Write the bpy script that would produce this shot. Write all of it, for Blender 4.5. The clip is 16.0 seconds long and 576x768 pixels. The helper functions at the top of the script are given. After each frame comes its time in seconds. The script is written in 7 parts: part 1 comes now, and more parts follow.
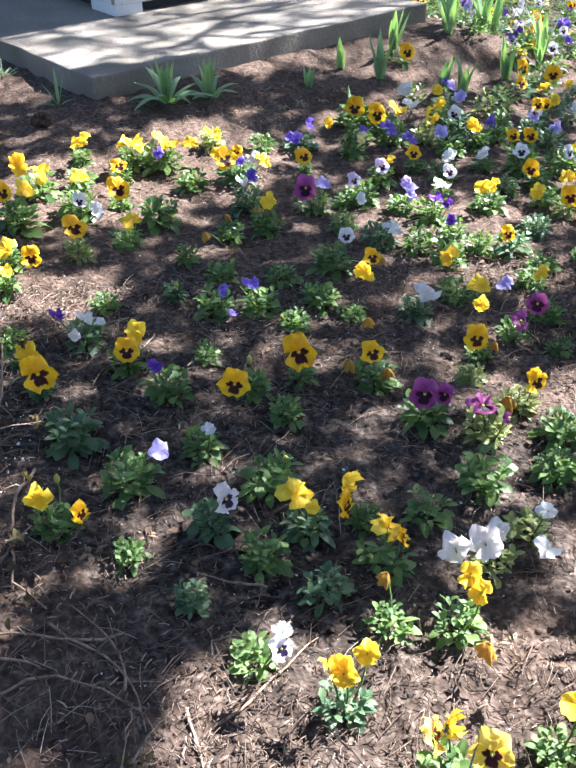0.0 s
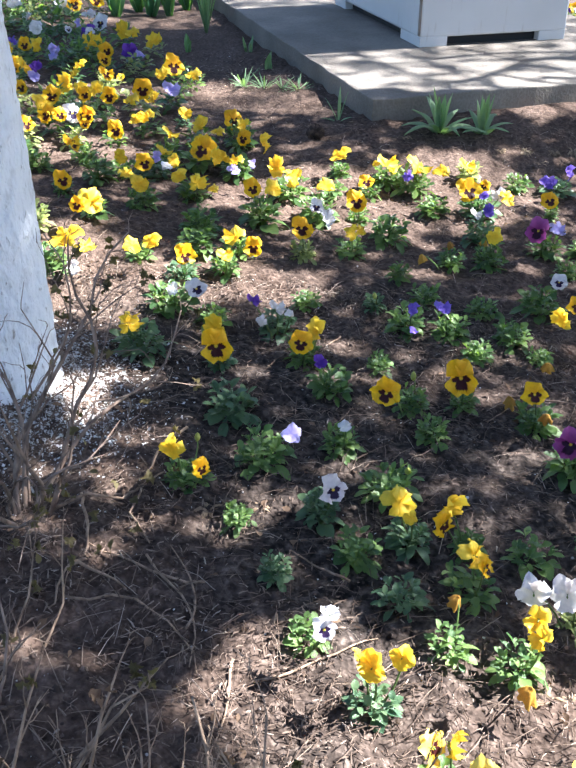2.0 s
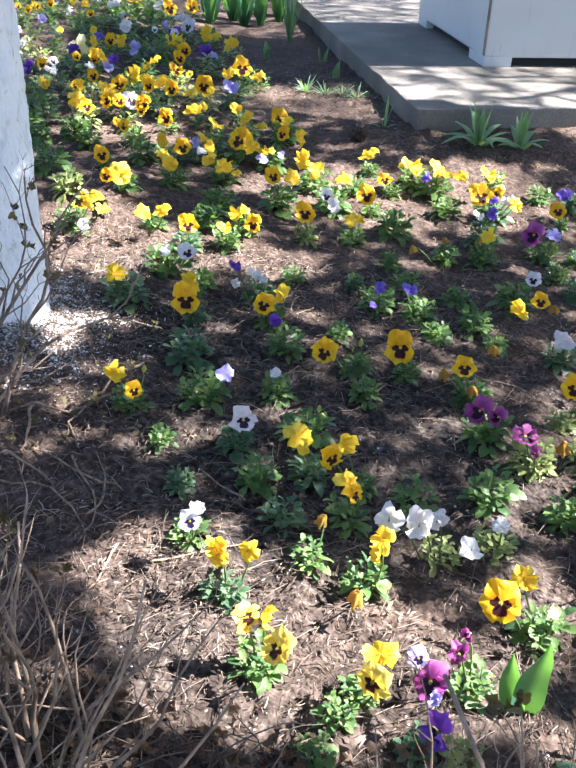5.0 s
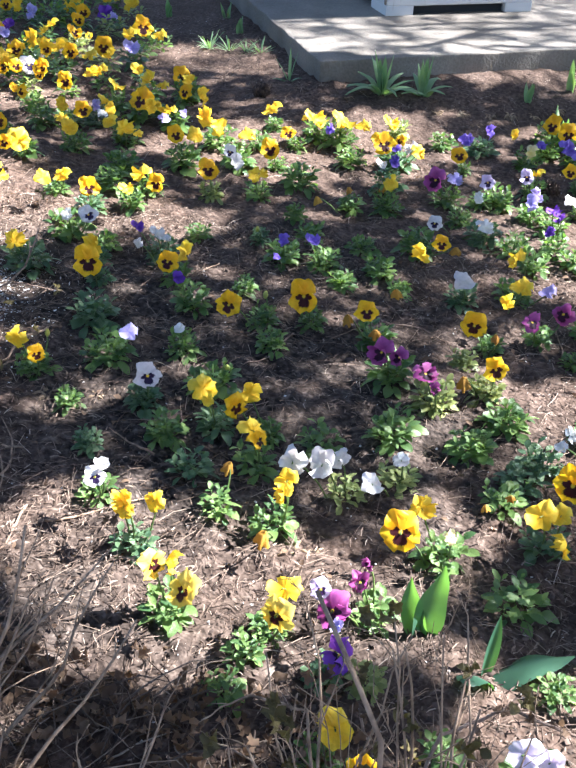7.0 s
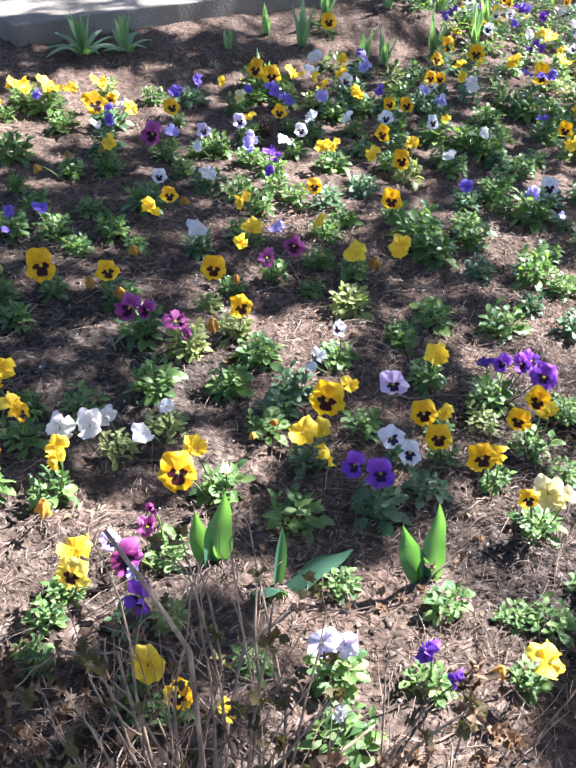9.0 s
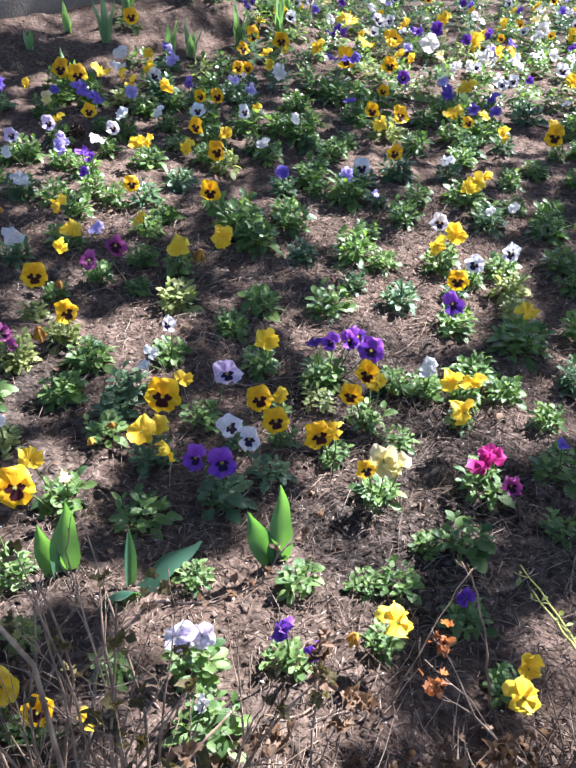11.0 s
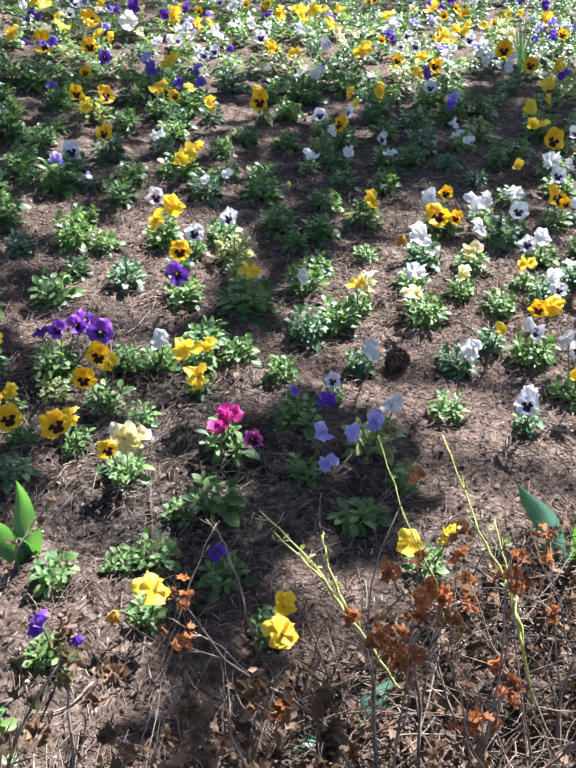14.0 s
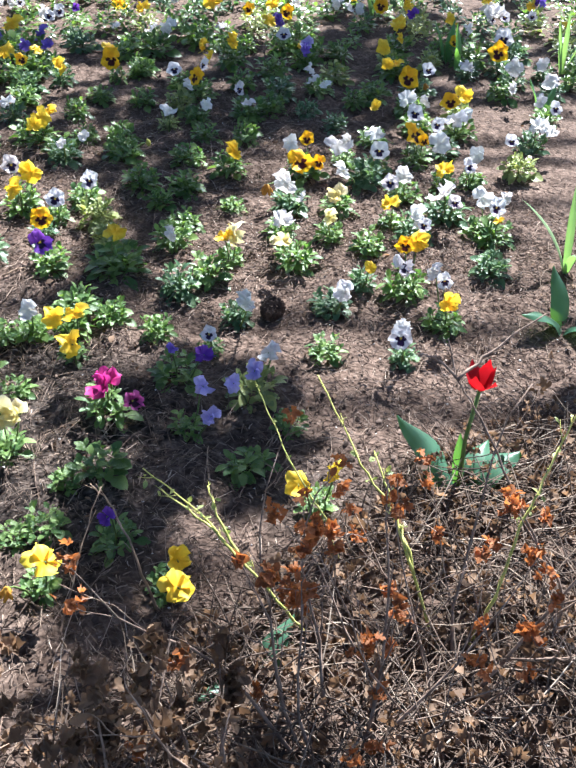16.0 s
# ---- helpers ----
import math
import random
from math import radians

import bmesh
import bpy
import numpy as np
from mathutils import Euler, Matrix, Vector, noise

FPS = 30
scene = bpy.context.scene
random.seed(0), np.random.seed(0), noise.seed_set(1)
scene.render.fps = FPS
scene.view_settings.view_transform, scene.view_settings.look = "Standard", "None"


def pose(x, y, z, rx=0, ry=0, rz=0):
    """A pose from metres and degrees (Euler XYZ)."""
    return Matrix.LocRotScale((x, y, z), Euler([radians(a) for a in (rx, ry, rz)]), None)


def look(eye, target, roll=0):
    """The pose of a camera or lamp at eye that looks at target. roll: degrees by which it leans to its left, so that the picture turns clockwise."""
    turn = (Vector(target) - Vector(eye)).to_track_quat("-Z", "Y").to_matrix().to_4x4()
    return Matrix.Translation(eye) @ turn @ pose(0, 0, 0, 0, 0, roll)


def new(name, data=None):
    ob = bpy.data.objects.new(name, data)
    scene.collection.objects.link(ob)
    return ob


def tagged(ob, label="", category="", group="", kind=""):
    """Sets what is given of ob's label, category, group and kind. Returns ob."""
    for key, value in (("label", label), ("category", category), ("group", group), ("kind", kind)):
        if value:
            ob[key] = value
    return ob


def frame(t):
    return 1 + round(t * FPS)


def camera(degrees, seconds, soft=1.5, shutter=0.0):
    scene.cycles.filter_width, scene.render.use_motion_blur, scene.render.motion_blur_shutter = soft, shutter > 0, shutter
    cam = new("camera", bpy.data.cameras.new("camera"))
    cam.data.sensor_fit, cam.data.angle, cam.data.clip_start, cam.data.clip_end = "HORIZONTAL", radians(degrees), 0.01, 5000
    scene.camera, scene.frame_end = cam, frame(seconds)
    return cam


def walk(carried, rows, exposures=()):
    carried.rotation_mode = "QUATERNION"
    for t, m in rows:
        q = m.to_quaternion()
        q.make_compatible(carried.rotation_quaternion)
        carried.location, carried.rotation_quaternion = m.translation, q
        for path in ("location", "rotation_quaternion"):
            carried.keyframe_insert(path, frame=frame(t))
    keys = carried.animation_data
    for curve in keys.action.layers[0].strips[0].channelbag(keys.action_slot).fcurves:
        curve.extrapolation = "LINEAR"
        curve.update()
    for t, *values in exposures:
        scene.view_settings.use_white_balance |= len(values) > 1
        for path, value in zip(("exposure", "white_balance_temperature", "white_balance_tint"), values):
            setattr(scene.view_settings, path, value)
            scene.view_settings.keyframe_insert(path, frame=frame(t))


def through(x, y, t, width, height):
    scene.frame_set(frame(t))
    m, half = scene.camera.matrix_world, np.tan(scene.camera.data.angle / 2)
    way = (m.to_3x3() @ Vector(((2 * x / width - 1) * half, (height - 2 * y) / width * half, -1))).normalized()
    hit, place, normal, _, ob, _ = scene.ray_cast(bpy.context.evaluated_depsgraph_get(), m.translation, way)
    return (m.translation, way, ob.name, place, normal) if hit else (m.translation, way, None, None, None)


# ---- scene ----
cam = camera(34.5, 16.0, 2.1)
PATH = [
    (0, (-0.351, 0.405, 1.136), (-0.017, 2.035, 0.027), -2.1),
    (0.5, (-0.325, 0.339, 1.135), (-0.115, 2.004, 0.046), -1.7),
    (1, (-0.285, 0.293, 1.144), (-0.157, 1.972, 0.065), 1.1),
    (1.5, (-0.208, 0.282, 1.146), (-0.225, 1.986, 0.099), 0.9),
    (2, (-0.124, 0.294, 1.129), (-0.362, 1.985, 0.089), 0.1),
    (2.5, (-0.073, 0.273, 1.126), (-0.406, 1.947, 0.085), 0.7),
    (3, (-0.019, 0.212, 1.122), (-0.387, 1.888, 0.095), 1.4),
    (3.5, (0.05, 0.139, 1.122), (-0.341, 1.826, 0.12), 2.5),
    (4, (0.124, 0.119, 1.116), (-0.288, 1.806, 0.125), 3.0),
    (4.2, (0.16, 0.124, 1.113), (-0.257, 1.809, 0.12), 3.0),
    (6.3, (0.315, 0.113, 1.098), (-0.198, 1.753, 0.076), 0.8),
    (6.5, (0.322, 0.111, 1.097), (-0.169, 1.755, 0.069), 0.5),
    (7, (0.335, 0.104, 1.098), (0.017, 1.765, 0.031), 0.8),
    (7.5, (0.33, 0.079, 1.102), (0.157, 1.746, 0.01), 0.1),
    (8, (0.329, 0.059, 1.102), (0.287, 1.72, -0.012), 0.1),
    (8.5, (0.335, 0.053, 1.102), (0.423, 1.702, -0.027), 0.3),
    (9, (0.344, 0.048, 1.104), (0.539, 1.684, -0.029), 0.3),
    (9.2, (0.346, 0.046, 1.106), (0.582, 1.675, -0.029), 0.5),
    (11.3, (0.383, 0.028, 1.109), (0.924, 1.576, -0.036), 0.1),
    (11.5, (0.391, 0.025, 1.108), (0.956, 1.564, -0.037), -0.0),
    (12, (0.401, 0.017, 1.108), (1.047, 1.522, -0.04), 0.3),
    (12.5, (0.411, 0.015, 1.101), (1.119, 1.491, -0.049), 0.1),
    (13, (0.42, 0.006, 1.099), (1.2, 1.442, -0.055), 0.1),
    (13.5, (0.429, -0.006, 1.096), (1.28, 1.383, -0.063), -0.0),
    (14, (0.436, -0.02, 1.096), (1.363, 1.309, -0.076), 0.4),
    (14.5, (0.443, -0.026, 1.094), (1.416, 1.258, -0.091), 0.3),
    (15, (0.438, -0.039, 1.096), (1.452, 1.207, -0.096), 0.4),
    (15.5, (0.427, -0.057, 1.091), (1.476, 1.139, -0.121), 0.2),
    (16, (0.451, -0.045, 1.085), (1.524, 1.099, -0.157), -0.5),
]
walk(cam, [(t, look(e, g, r)) for t, e, g, r in PATH], [(0.0, 2.98, 5900, 12), (4.0, 3.06, 5900, 12), (7.5, 2.98, 5830, 12), (9.0, 3.0, 5800, 14), (11.5, 2.63, 5750, 15), (12.5, 2.73, 5750, 15), (13.5, 2.52, 5750, 12), (16.0, 2.55, 5750, 10)])

# ---- world, sun ----
SUN_ELEVATION, SUN_BEARING = radians(46), radians(24)   # bearing: from +x towards +y
SUN = Vector((math.cos(SUN_ELEVATION) * math.cos(SUN_BEARING), math.cos(SUN_ELEVATION) * math.sin(SUN_BEARING), math.sin(SUN_ELEVATION)))
world = bpy.data.worlds.new("sky")
scene.world = world
world.use_nodes = True
wn = world.node_tree.nodes
sky = wn.new("ShaderNodeTexSky")
sky.sky_type, sky.sun_disc = "NISHITA", False
sky.sun_elevation, sky.sun_rotation = SUN_ELEVATION, radians(90) - SUN_BEARING
world.node_tree.links.new(sky.outputs[0], wn["Background"].inputs[0])
wn["Background"].inputs[1].default_value = 0.038
sun = new("sun", bpy.data.lights.new("sun", "SUN"))
sun.data.energy, sun.data.angle, sun.data.color = 4.3, radians(0.53), (1.0, 0.965, 0.90)
sun.matrix_world = look(SUN * 30, (0, 0, 0))


# ---- materials ----
def material(name, rough=0.8):
    m = bpy.data.materials.new(name)
    m.use_nodes = True
    m.node_tree.nodes["Principled BSDF"].inputs["Roughness"].default_value = rough
    m.node_tree.nodes["Principled BSDF"].inputs["Specular IOR Level"].default_value = 0.3
    return m, m.node_tree.nodes, m.node_tree.links, m.node_tree.nodes["Principled BSDF"]


def ramp(nodes, links, source, stops):
    r = nodes.new("ShaderNodeValToRGB")
    while len(r.color_ramp.elements) < len(stops):
        r.color_ramp.elements.new(0.5)
    for e, (p, c) in zip(r.color_ramp.elements, stops):
        e.position, e.color = p, (*c, 1)
    links.new(source, r.inputs[0])
    return r.outputs[0]


def tex(nodes, links, kind, scale, coords="Object", detail=4.0, stretch=None):
    co = nodes.new("ShaderNodeTexCoord")
    t = nodes.new(kind)
    t.inputs["Scale"].default_value = scale
    if kind == "ShaderNodeTexNoise":
        t.inputs["Detail"].default_value = detail
    src = co.outputs[coords]
    if stretch:
        mp = nodes.new("ShaderNodeMapping")
        mp.inputs["Scale"].default_value = stretch
        links.new(src, mp.inputs[0])
        src = mp.outputs[0]
    links.new(src, t.inputs["Vector"])
    return t


def mixed(nodes, links, fac, a, b, mode="MIX"):
    n = nodes.new("ShaderNodeMix")
    n.data_type, n.blend_type = "RGBA", mode
    for sock, v in ((n.inputs[0], fac), (n.inputs[6], a), (n.inputs[7], b)):
        if isinstance(v, (int, float)):
            sock.default_value = v
        elif isinstance(v, tuple):
            sock.default_value = (*v, 1)
        else:
            links.new(v, sock)
    return n.outputs[2]


def bump(nodes, links, height, shader, strength=0.5, distance=0.01):
    b = nodes.new("ShaderNodeBump")
    b.inputs["Strength"].default_value, b.inputs["Distance"].default_value = strength, distance
    links.new(height, b.inputs["Height"])
    links.new(b.outputs[0], shader.inputs["Normal"])


def pale_earth(n, l):
    """0 on the dark earth in the middle of the bed, 1 on the paler ground round it."""
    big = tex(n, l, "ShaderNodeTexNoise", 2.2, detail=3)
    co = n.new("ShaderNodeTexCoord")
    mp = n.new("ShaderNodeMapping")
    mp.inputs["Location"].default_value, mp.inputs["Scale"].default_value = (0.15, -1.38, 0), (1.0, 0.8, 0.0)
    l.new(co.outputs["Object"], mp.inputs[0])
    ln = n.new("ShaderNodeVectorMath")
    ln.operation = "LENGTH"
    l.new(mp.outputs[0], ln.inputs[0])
    mp2 = n.new("ShaderNodeMapping")   # a second dark patch by the dry shrubs
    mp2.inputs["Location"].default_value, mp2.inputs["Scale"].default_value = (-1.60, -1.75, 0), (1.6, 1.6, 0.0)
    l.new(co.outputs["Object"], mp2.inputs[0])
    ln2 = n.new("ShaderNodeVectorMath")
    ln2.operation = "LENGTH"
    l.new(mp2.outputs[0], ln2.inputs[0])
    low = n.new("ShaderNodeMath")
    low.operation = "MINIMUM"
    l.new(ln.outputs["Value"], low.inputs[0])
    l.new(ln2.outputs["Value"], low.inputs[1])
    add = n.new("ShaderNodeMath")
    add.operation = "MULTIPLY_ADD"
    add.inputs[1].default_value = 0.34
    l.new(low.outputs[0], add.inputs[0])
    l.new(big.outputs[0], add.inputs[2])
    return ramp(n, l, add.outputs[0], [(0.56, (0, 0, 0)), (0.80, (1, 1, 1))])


def soil_material():
    """Dark earth in patches of the bed, with tan ground where the mulch lies thick."""
    m, n, l, s = material("soil", 0.95)
    s.inputs["Specular IOR Level"].default_value = 0.15
    fine = tex(n, l, "ShaderNodeTexNoise", 60, detail=8)
    fibre = tex(n, l, "ShaderNodeTexNoise", 170, detail=5)
    crumbs = tex(n, l, "ShaderNodeTexVoronoi", 110)
    broad = tex(n, l, "ShaderNodeTexNoise", 9, detail=4)
    dry = ramp(n, l, fine.outputs[0], [(0.3, (0.050, 0.034, 0.026)), (0.52, (0.108, 0.074, 0.057)), (0.75, (0.20, 0.144, 0.113))])
    dark_earth = ramp(n, l, fine.outputs[0], [(0.34, (0.014, 0.011, 0.0095)), (0.55, (0.072, 0.056, 0.047)), (0.75, (0.20, 0.160, 0.134))])
    c = mixed(n, l, pale_earth(n, l), dark_earth, dry)
    specks = ramp(n, l, crumbs.outputs["Distance"], [(0.0, (0.55, 0.5, 0.46)), (0.45, (1, 1, 1))])
    c = mixed(n, l, 0.6, c, specks, "MULTIPLY")
    c = mixed(n, l, 0.75, c, ramp(n, l, fibre.outputs[0], [(0.35, (0.62, 0.60, 0.58)), (0.65, (1.12, 1.12, 1.12))]), "MULTIPLY")
    c = mixed(n, l, 0.6, c, ramp(n, l, broad.outputs[0], [(0.35, (0.62, 0.58, 0.55)), (0.62, (1.1, 1.1, 1.1))]), "MULTIPLY")
    l.new(c, s.inputs["Base Color"])
    h = mixed(n, l, 0.5, fine.outputs[0], crumbs.outputs["Distance"])
    bump(n, l, h, s, 0.75, 0.007)
    return m


def litter_material(name, stops, rough=0.85, patch_tint=None):
    """Small bits: the colour varies from bit to bit; the last argument darkens it on the dark earth."""
    m, n, l, s = material(name, rough)
    g = n.new("ShaderNodeNewGeometry")
    c = ramp(n, l, g.outputs["Random Per Island"], stops)
    grain = tex(n, l, "ShaderNodeTexNoise", 220, detail=3)
    c = mixed(n, l, 0.4, c, ramp(n, l, grain.outputs[0], [(0.3, (0.5, 0.47, 0.45)), (0.7, (1, 1, 1))]), "MULTIPLY")
    if patch_tint:
        tinted = mixed(n, l, 1.0, c, patch_tint, "MULTIPLY")
        c = mixed(n, l, pale_earth(n, l), tinted, c)
    l.new(c, s.inputs["Base Color"])
    return m


def thin_material(name, colour, dark, through, rough=0.5, scale=120, share=0.35, vary=0.35):
    """A leaf or petal: a little light passes through it; hue and value vary from piece to piece."""
    m, n, l, s = material(name, rough)
    info = n.new("ShaderNodeObjectInfo")
    isl = n.new("ShaderNodeNewGeometry")
    add = n.new("ShaderNodeMath")
    add.operation = "ADD"
    l.new(info.outputs["Random"], add.inputs[0])
    l.new(isl.outputs["Random Per Island"], add.inputs[1])
    fr = n.new("ShaderNodeMath")
    fr.operation = "FRACT"
    l.new(add.outputs[0], fr.inputs[0])
    c = mixed(n, l, fr.outputs[0], dark, colour)
    grain = tex(n, l, "ShaderNodeTexNoise", scale, detail=4)
    c = mixed(n, l, vary, c, ramp(n, l, grain.outputs[0], [(0.3, (0.4, 0.4, 0.4)), (0.65, (1, 1, 1))]), "MULTIPLY")
    l.new(c, s.inputs["Base Color"])
    bump(n, l, grain.outputs[0], s, 0.3, 0.002)
    tr = n.new("ShaderNodeBsdfTranslucent")
    l.new(mixed(n, l, 1.0, c, through, "MULTIPLY"), tr.inputs[0])
    mx = n.new("ShaderNodeMixShader")
    mx.inputs[0].default_value = share
    l.new(s.outputs[0], mx.inputs[1])
    l.new(tr.outputs[0], mx.inputs[2])
    l.new(mx.outputs[0], n["Material Output"].inputs[0])
    return m


def petal_material(name, colour, edge, blotch=None, reach=0.3, centre=(0.85, 0.6, 0.05)):
    """A pansy petal: pigment by the distance from the flower's heart (unit flower, 1 wide), with rays and a fine vein grain."""
    m, n, l, s = material("petal_" + name, 0.55)
    co = n.new("ShaderNodeTexCoord")
    off = n.new("ShaderNodeVectorMath")
    off.operation = "SUBTRACT"
    off.inputs[1].default_value = (0.5, 0.5, 0)
    l.new(co.outputs["UV"], off.inputs[0])
    ln = n.new("ShaderNodeVectorMath")
    ln.operation = "LENGTH"
    l.new(off.outputs[0], ln.inputs[0])
    info = n.new("ShaderNodeObjectInfo")
    isl = n.new("ShaderNodeNewGeometry")
    veins = tex(n, l, "ShaderNodeTexNoise", 9, "UV", detail=3)
    c = ramp(n, l, ln.outputs["Value"], [(0.1, colour), (0.5, edge)])
    c = mixed(n, l, 0.25, c, ramp(n, l, veins.outputs[0], [(0.35, (0.55, 0.55, 0.55)), (0.6, (1, 1, 1))]), "MULTIPLY")
    tint = ramp(n, l, info.outputs["Random"], [(0.0, (0.95, 0.86, 0.85)), (0.5, (1, 1, 1)), (1.0, (1, 0.95, 0.97))])
    c = mixed(n, l, 1.0, c, tint, "MULTIPLY")
    c = mixed(n, l, 0.5, c, ramp(n, l, isl.outputs["Random Per Island"], [(0.0, (0.85, 0.80, 0.80)), (1.0, (1, 1, 1))]), "MULTIPLY")
    if blotch:
        nv = n.new("ShaderNodeVectorMath")
        nv.operation = "NORMALIZE"
        l.new(off.outputs[0], nv.inputs[0])
        rays = n.new("ShaderNodeTexNoise")
        rays.inputs["Scale"].default_value, rays.inputs["Detail"].default_value = 9, 2
        l.new(nv.outputs[0], rays.inputs["Vector"])
        # a large lobe on the lower petal, a smaller one on each side petal
        sep = n.new("ShaderNodeSeparateXYZ")
        l.new(nv.outputs[0], sep.inputs[0])
        half = n.new("ShaderNodeMath")
        half.operation = "MULTIPLY_ADD"
        half.inputs[1].default_value = half.inputs[2].default_value = 0.5
        l.new(sep.outputs[1], half.inputs[0])
        lobes = ramp(n, l, half.outputs[0], [(0.0, (1.0,) * 3), (0.10, (0.92,) * 3), (0.20, (0.52,) * 3), (0.34, (0.80,) * 3), (0.5, (0.84,) * 3), (0.62, (0.55,) * 3)])
        far = n.new("ShaderNodeMath")
        far.operation = "DIVIDE"
        l.new(ln.outputs["Value"], far.inputs[0])
        l.new(lobes, far.inputs[1])
        ma = n.new("ShaderNodeMath")
        ma.operation = "MULTIPLY_ADD"
        ma.inputs[1].default_value = -0.12
        l.new(rays.outputs[0], ma.inputs[0])
        l.new(far.outputs[0], ma.inputs[2])
        mask = ramp(n, l, ma.outputs[0], [(reach - 0.055, (1, 1, 1)), (reach - 0.02, (0, 0, 0))])
        c = mixed(n, l, mask, c, blotch)
        heart = ramp(n, l, ln.outputs["Value"], [(0.035, (1, 1, 1)), (0.06, (0, 0, 0))])
        c = mixed(n, l, heart, c, centre)
    l.new(c, s.inputs["Base Color"])
    tr = n.new("ShaderNodeBsdfTranslucent")
    l.new(c, tr.inputs[0])
    mx = n.new("ShaderNodeMixShader")
    mx.inputs[0].default_value = 0.35
    l.new(s.outputs[0], mx.inputs[1])
    l.new(tr.outputs[0], mx.inputs[2])
    l.new(mx.outputs[0], n["Material Output"].inputs[0])
    return m


def concrete_material():
    m, n, l, s = material("concrete", 0.9)
    big = tex(n, l, "ShaderNodeTexNoise", 3, detail=6)
    fine = tex(n, l, "ShaderNodeTexNoise", 90, detail=6)
    pits = tex(n, l, "ShaderNodeTexVoronoi", 60)
    c = ramp(n, l, big.outputs[0], [(0.35, (0.165, 0.142, 0.118)), (0.65, (0.255, 0.224, 0.188))])
    c = mixed(n, l, 0.5, c, ramp(n, l, fine.outputs[0], [(0.3, (0.5, 0.5, 0.5)), (0.65, (1, 1, 1))]), "MULTIPLY")
    c = mixed(n, l, 0.25, c, ramp(n, l, pits.outputs["Distance"], [(0.05, (0.4, 0.38, 0.36)), (0.2, (1, 1, 1))]), "MULTIPLY")
    l.new(c, s.inputs["Base Color"])
    bump(n, l, fine.outputs[0], s, 0.6, 0.006)
    return m


def paint_material(name, colour, rough=0.45):
    m, n, l, s = material(name, rough)
    big = tex(n, l, "ShaderNodeTexNoise", 2.5, detail=5)
    fine = tex(n, l, "ShaderNodeTexNoise", 40, detail=6, stretch=(1, 1, 0.15))
    c = mixed(n, l, ramp(n, l, big.outputs[0], [(0.4, (0, 0, 0)), (0.8, (0.5, 0.5, 0.5))]), colour, tuple(k * 0.8 for k in colour))
    c = mixed(n, l, ramp(n, l, fine.outputs[0], [(0.62, (0, 0, 0)), (0.78, (0.5, 0.5, 0.5))]), c, (0.32, 0.28, 0.24))
    l.new(c, s.inputs["Base Color"])
    bump(n, l, big.outputs[0], s, 0.15, 0.02)
    return m


def whitewash_material():
    """Lime wash on rough bark: thin, greyish where it has flaked, with small cracks; grey bark above the wash."""
    m, n, l, s = material("whitewashed_bark", 0.9)
    large = tex(n, l, "ShaderNodeTexNoise", 7, detail=5)
    flakes = tex(n, l, "ShaderNodeTexNoise", 42, detail=8, stretch=(1, 1, 0.55))
    cracks = tex(n, l, "ShaderNodeTexNoise", 85, detail=6, stretch=(1, 1, 0.45))
    white = ramp(n, l, large.outputs[0], [(0.3, (0.76, 0.78, 0.80)), (0.7, (0.88, 0.88, 0.88))])
    c = mixed(n, l, ramp(n, l, flakes.outputs[0], [(0.54, (0, 0, 0)), (0.70, (0.75, 0.75, 0.75))]), white, (0.60, 0.60, 0.59))
    c = mixed(n, l, ramp(n, l, cracks.outputs[0], [(0.62, (0, 0, 0)), (0.71, (0.8, 0.8, 0.8))]), c, (0.20, 0.175, 0.15))
    co = n.new("ShaderNodeTexCoord")
    sep = n.new("ShaderNodeSeparateXYZ")
    l.new(co.outputs["Object"], sep.inputs[0])
    edge = n.new("ShaderNodeMath")
    edge.operation = "GREATER_THAN"
    edge.inputs[1].default_value = 1.45
    l.new(sep.outputs[2], edge.inputs[0])
    bark = ramp(n, l, flakes.outputs[0], [(0.35, (0.03, 0.024, 0.02)), (0.65, (0.16, 0.13, 0.1))])
    l.new(mixed(n, l, edge.outputs[0], c, bark), s.inputs["Base Color"])
    ridge = tex(n, l, "ShaderNodeTexNoise", 30, detail=8, stretch=(1, 1, 0.8))
    bump(n, l, mixed(n, l, 0.4, ridge.outputs[0], cracks.outputs[0]), s, 0.9, 0.022)
    return m


def bark_material(name, low, high, scale=60):
    m, n, l, s = material(name, 0.85)
    g = tex(n, l, "ShaderNodeTexNoise", scale, detail=6, stretch=(1, 1, 0.4))
    l.new(ramp(n, l, g.outputs[0], [(0.3, low), (0.7, high)]), s.inputs["Base Color"])
    bump(n, l, g.outputs[0], s, 0.6, 0.003)
    return m


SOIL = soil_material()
CONCRETE = concrete_material()
BOOTH_PAINT = paint_material("booth_paint", (0.56, 0.57, 0.58))
RUST = bark_material("rusty_seam", (0.12, 0.08, 0.06), (0.34, 0.30, 0.27), 14)
BLACK = paint_material("shadow_gap", (0.02, 0.022, 0.025), 0.8)
WHITEWASH = whitewash_material()
BARK = bark_material("bark", (0.04, 0.03, 0.024), (0.19, 0.15, 0.115), 25)
TWIG = bark_material("twig_bark", (0.12, 0.078, 0.052), (0.42, 0.295, 0.20), 70)
DARK_TWIG = bark_material("dark_twig_bark", (0.10, 0.066, 0.05), (0.34, 0.245, 0.185), 70)
GREEN_STEM = bark_material("green_stem", (0.30, 0.31, 0.07), (0.54, 0.51, 0.16), 50)
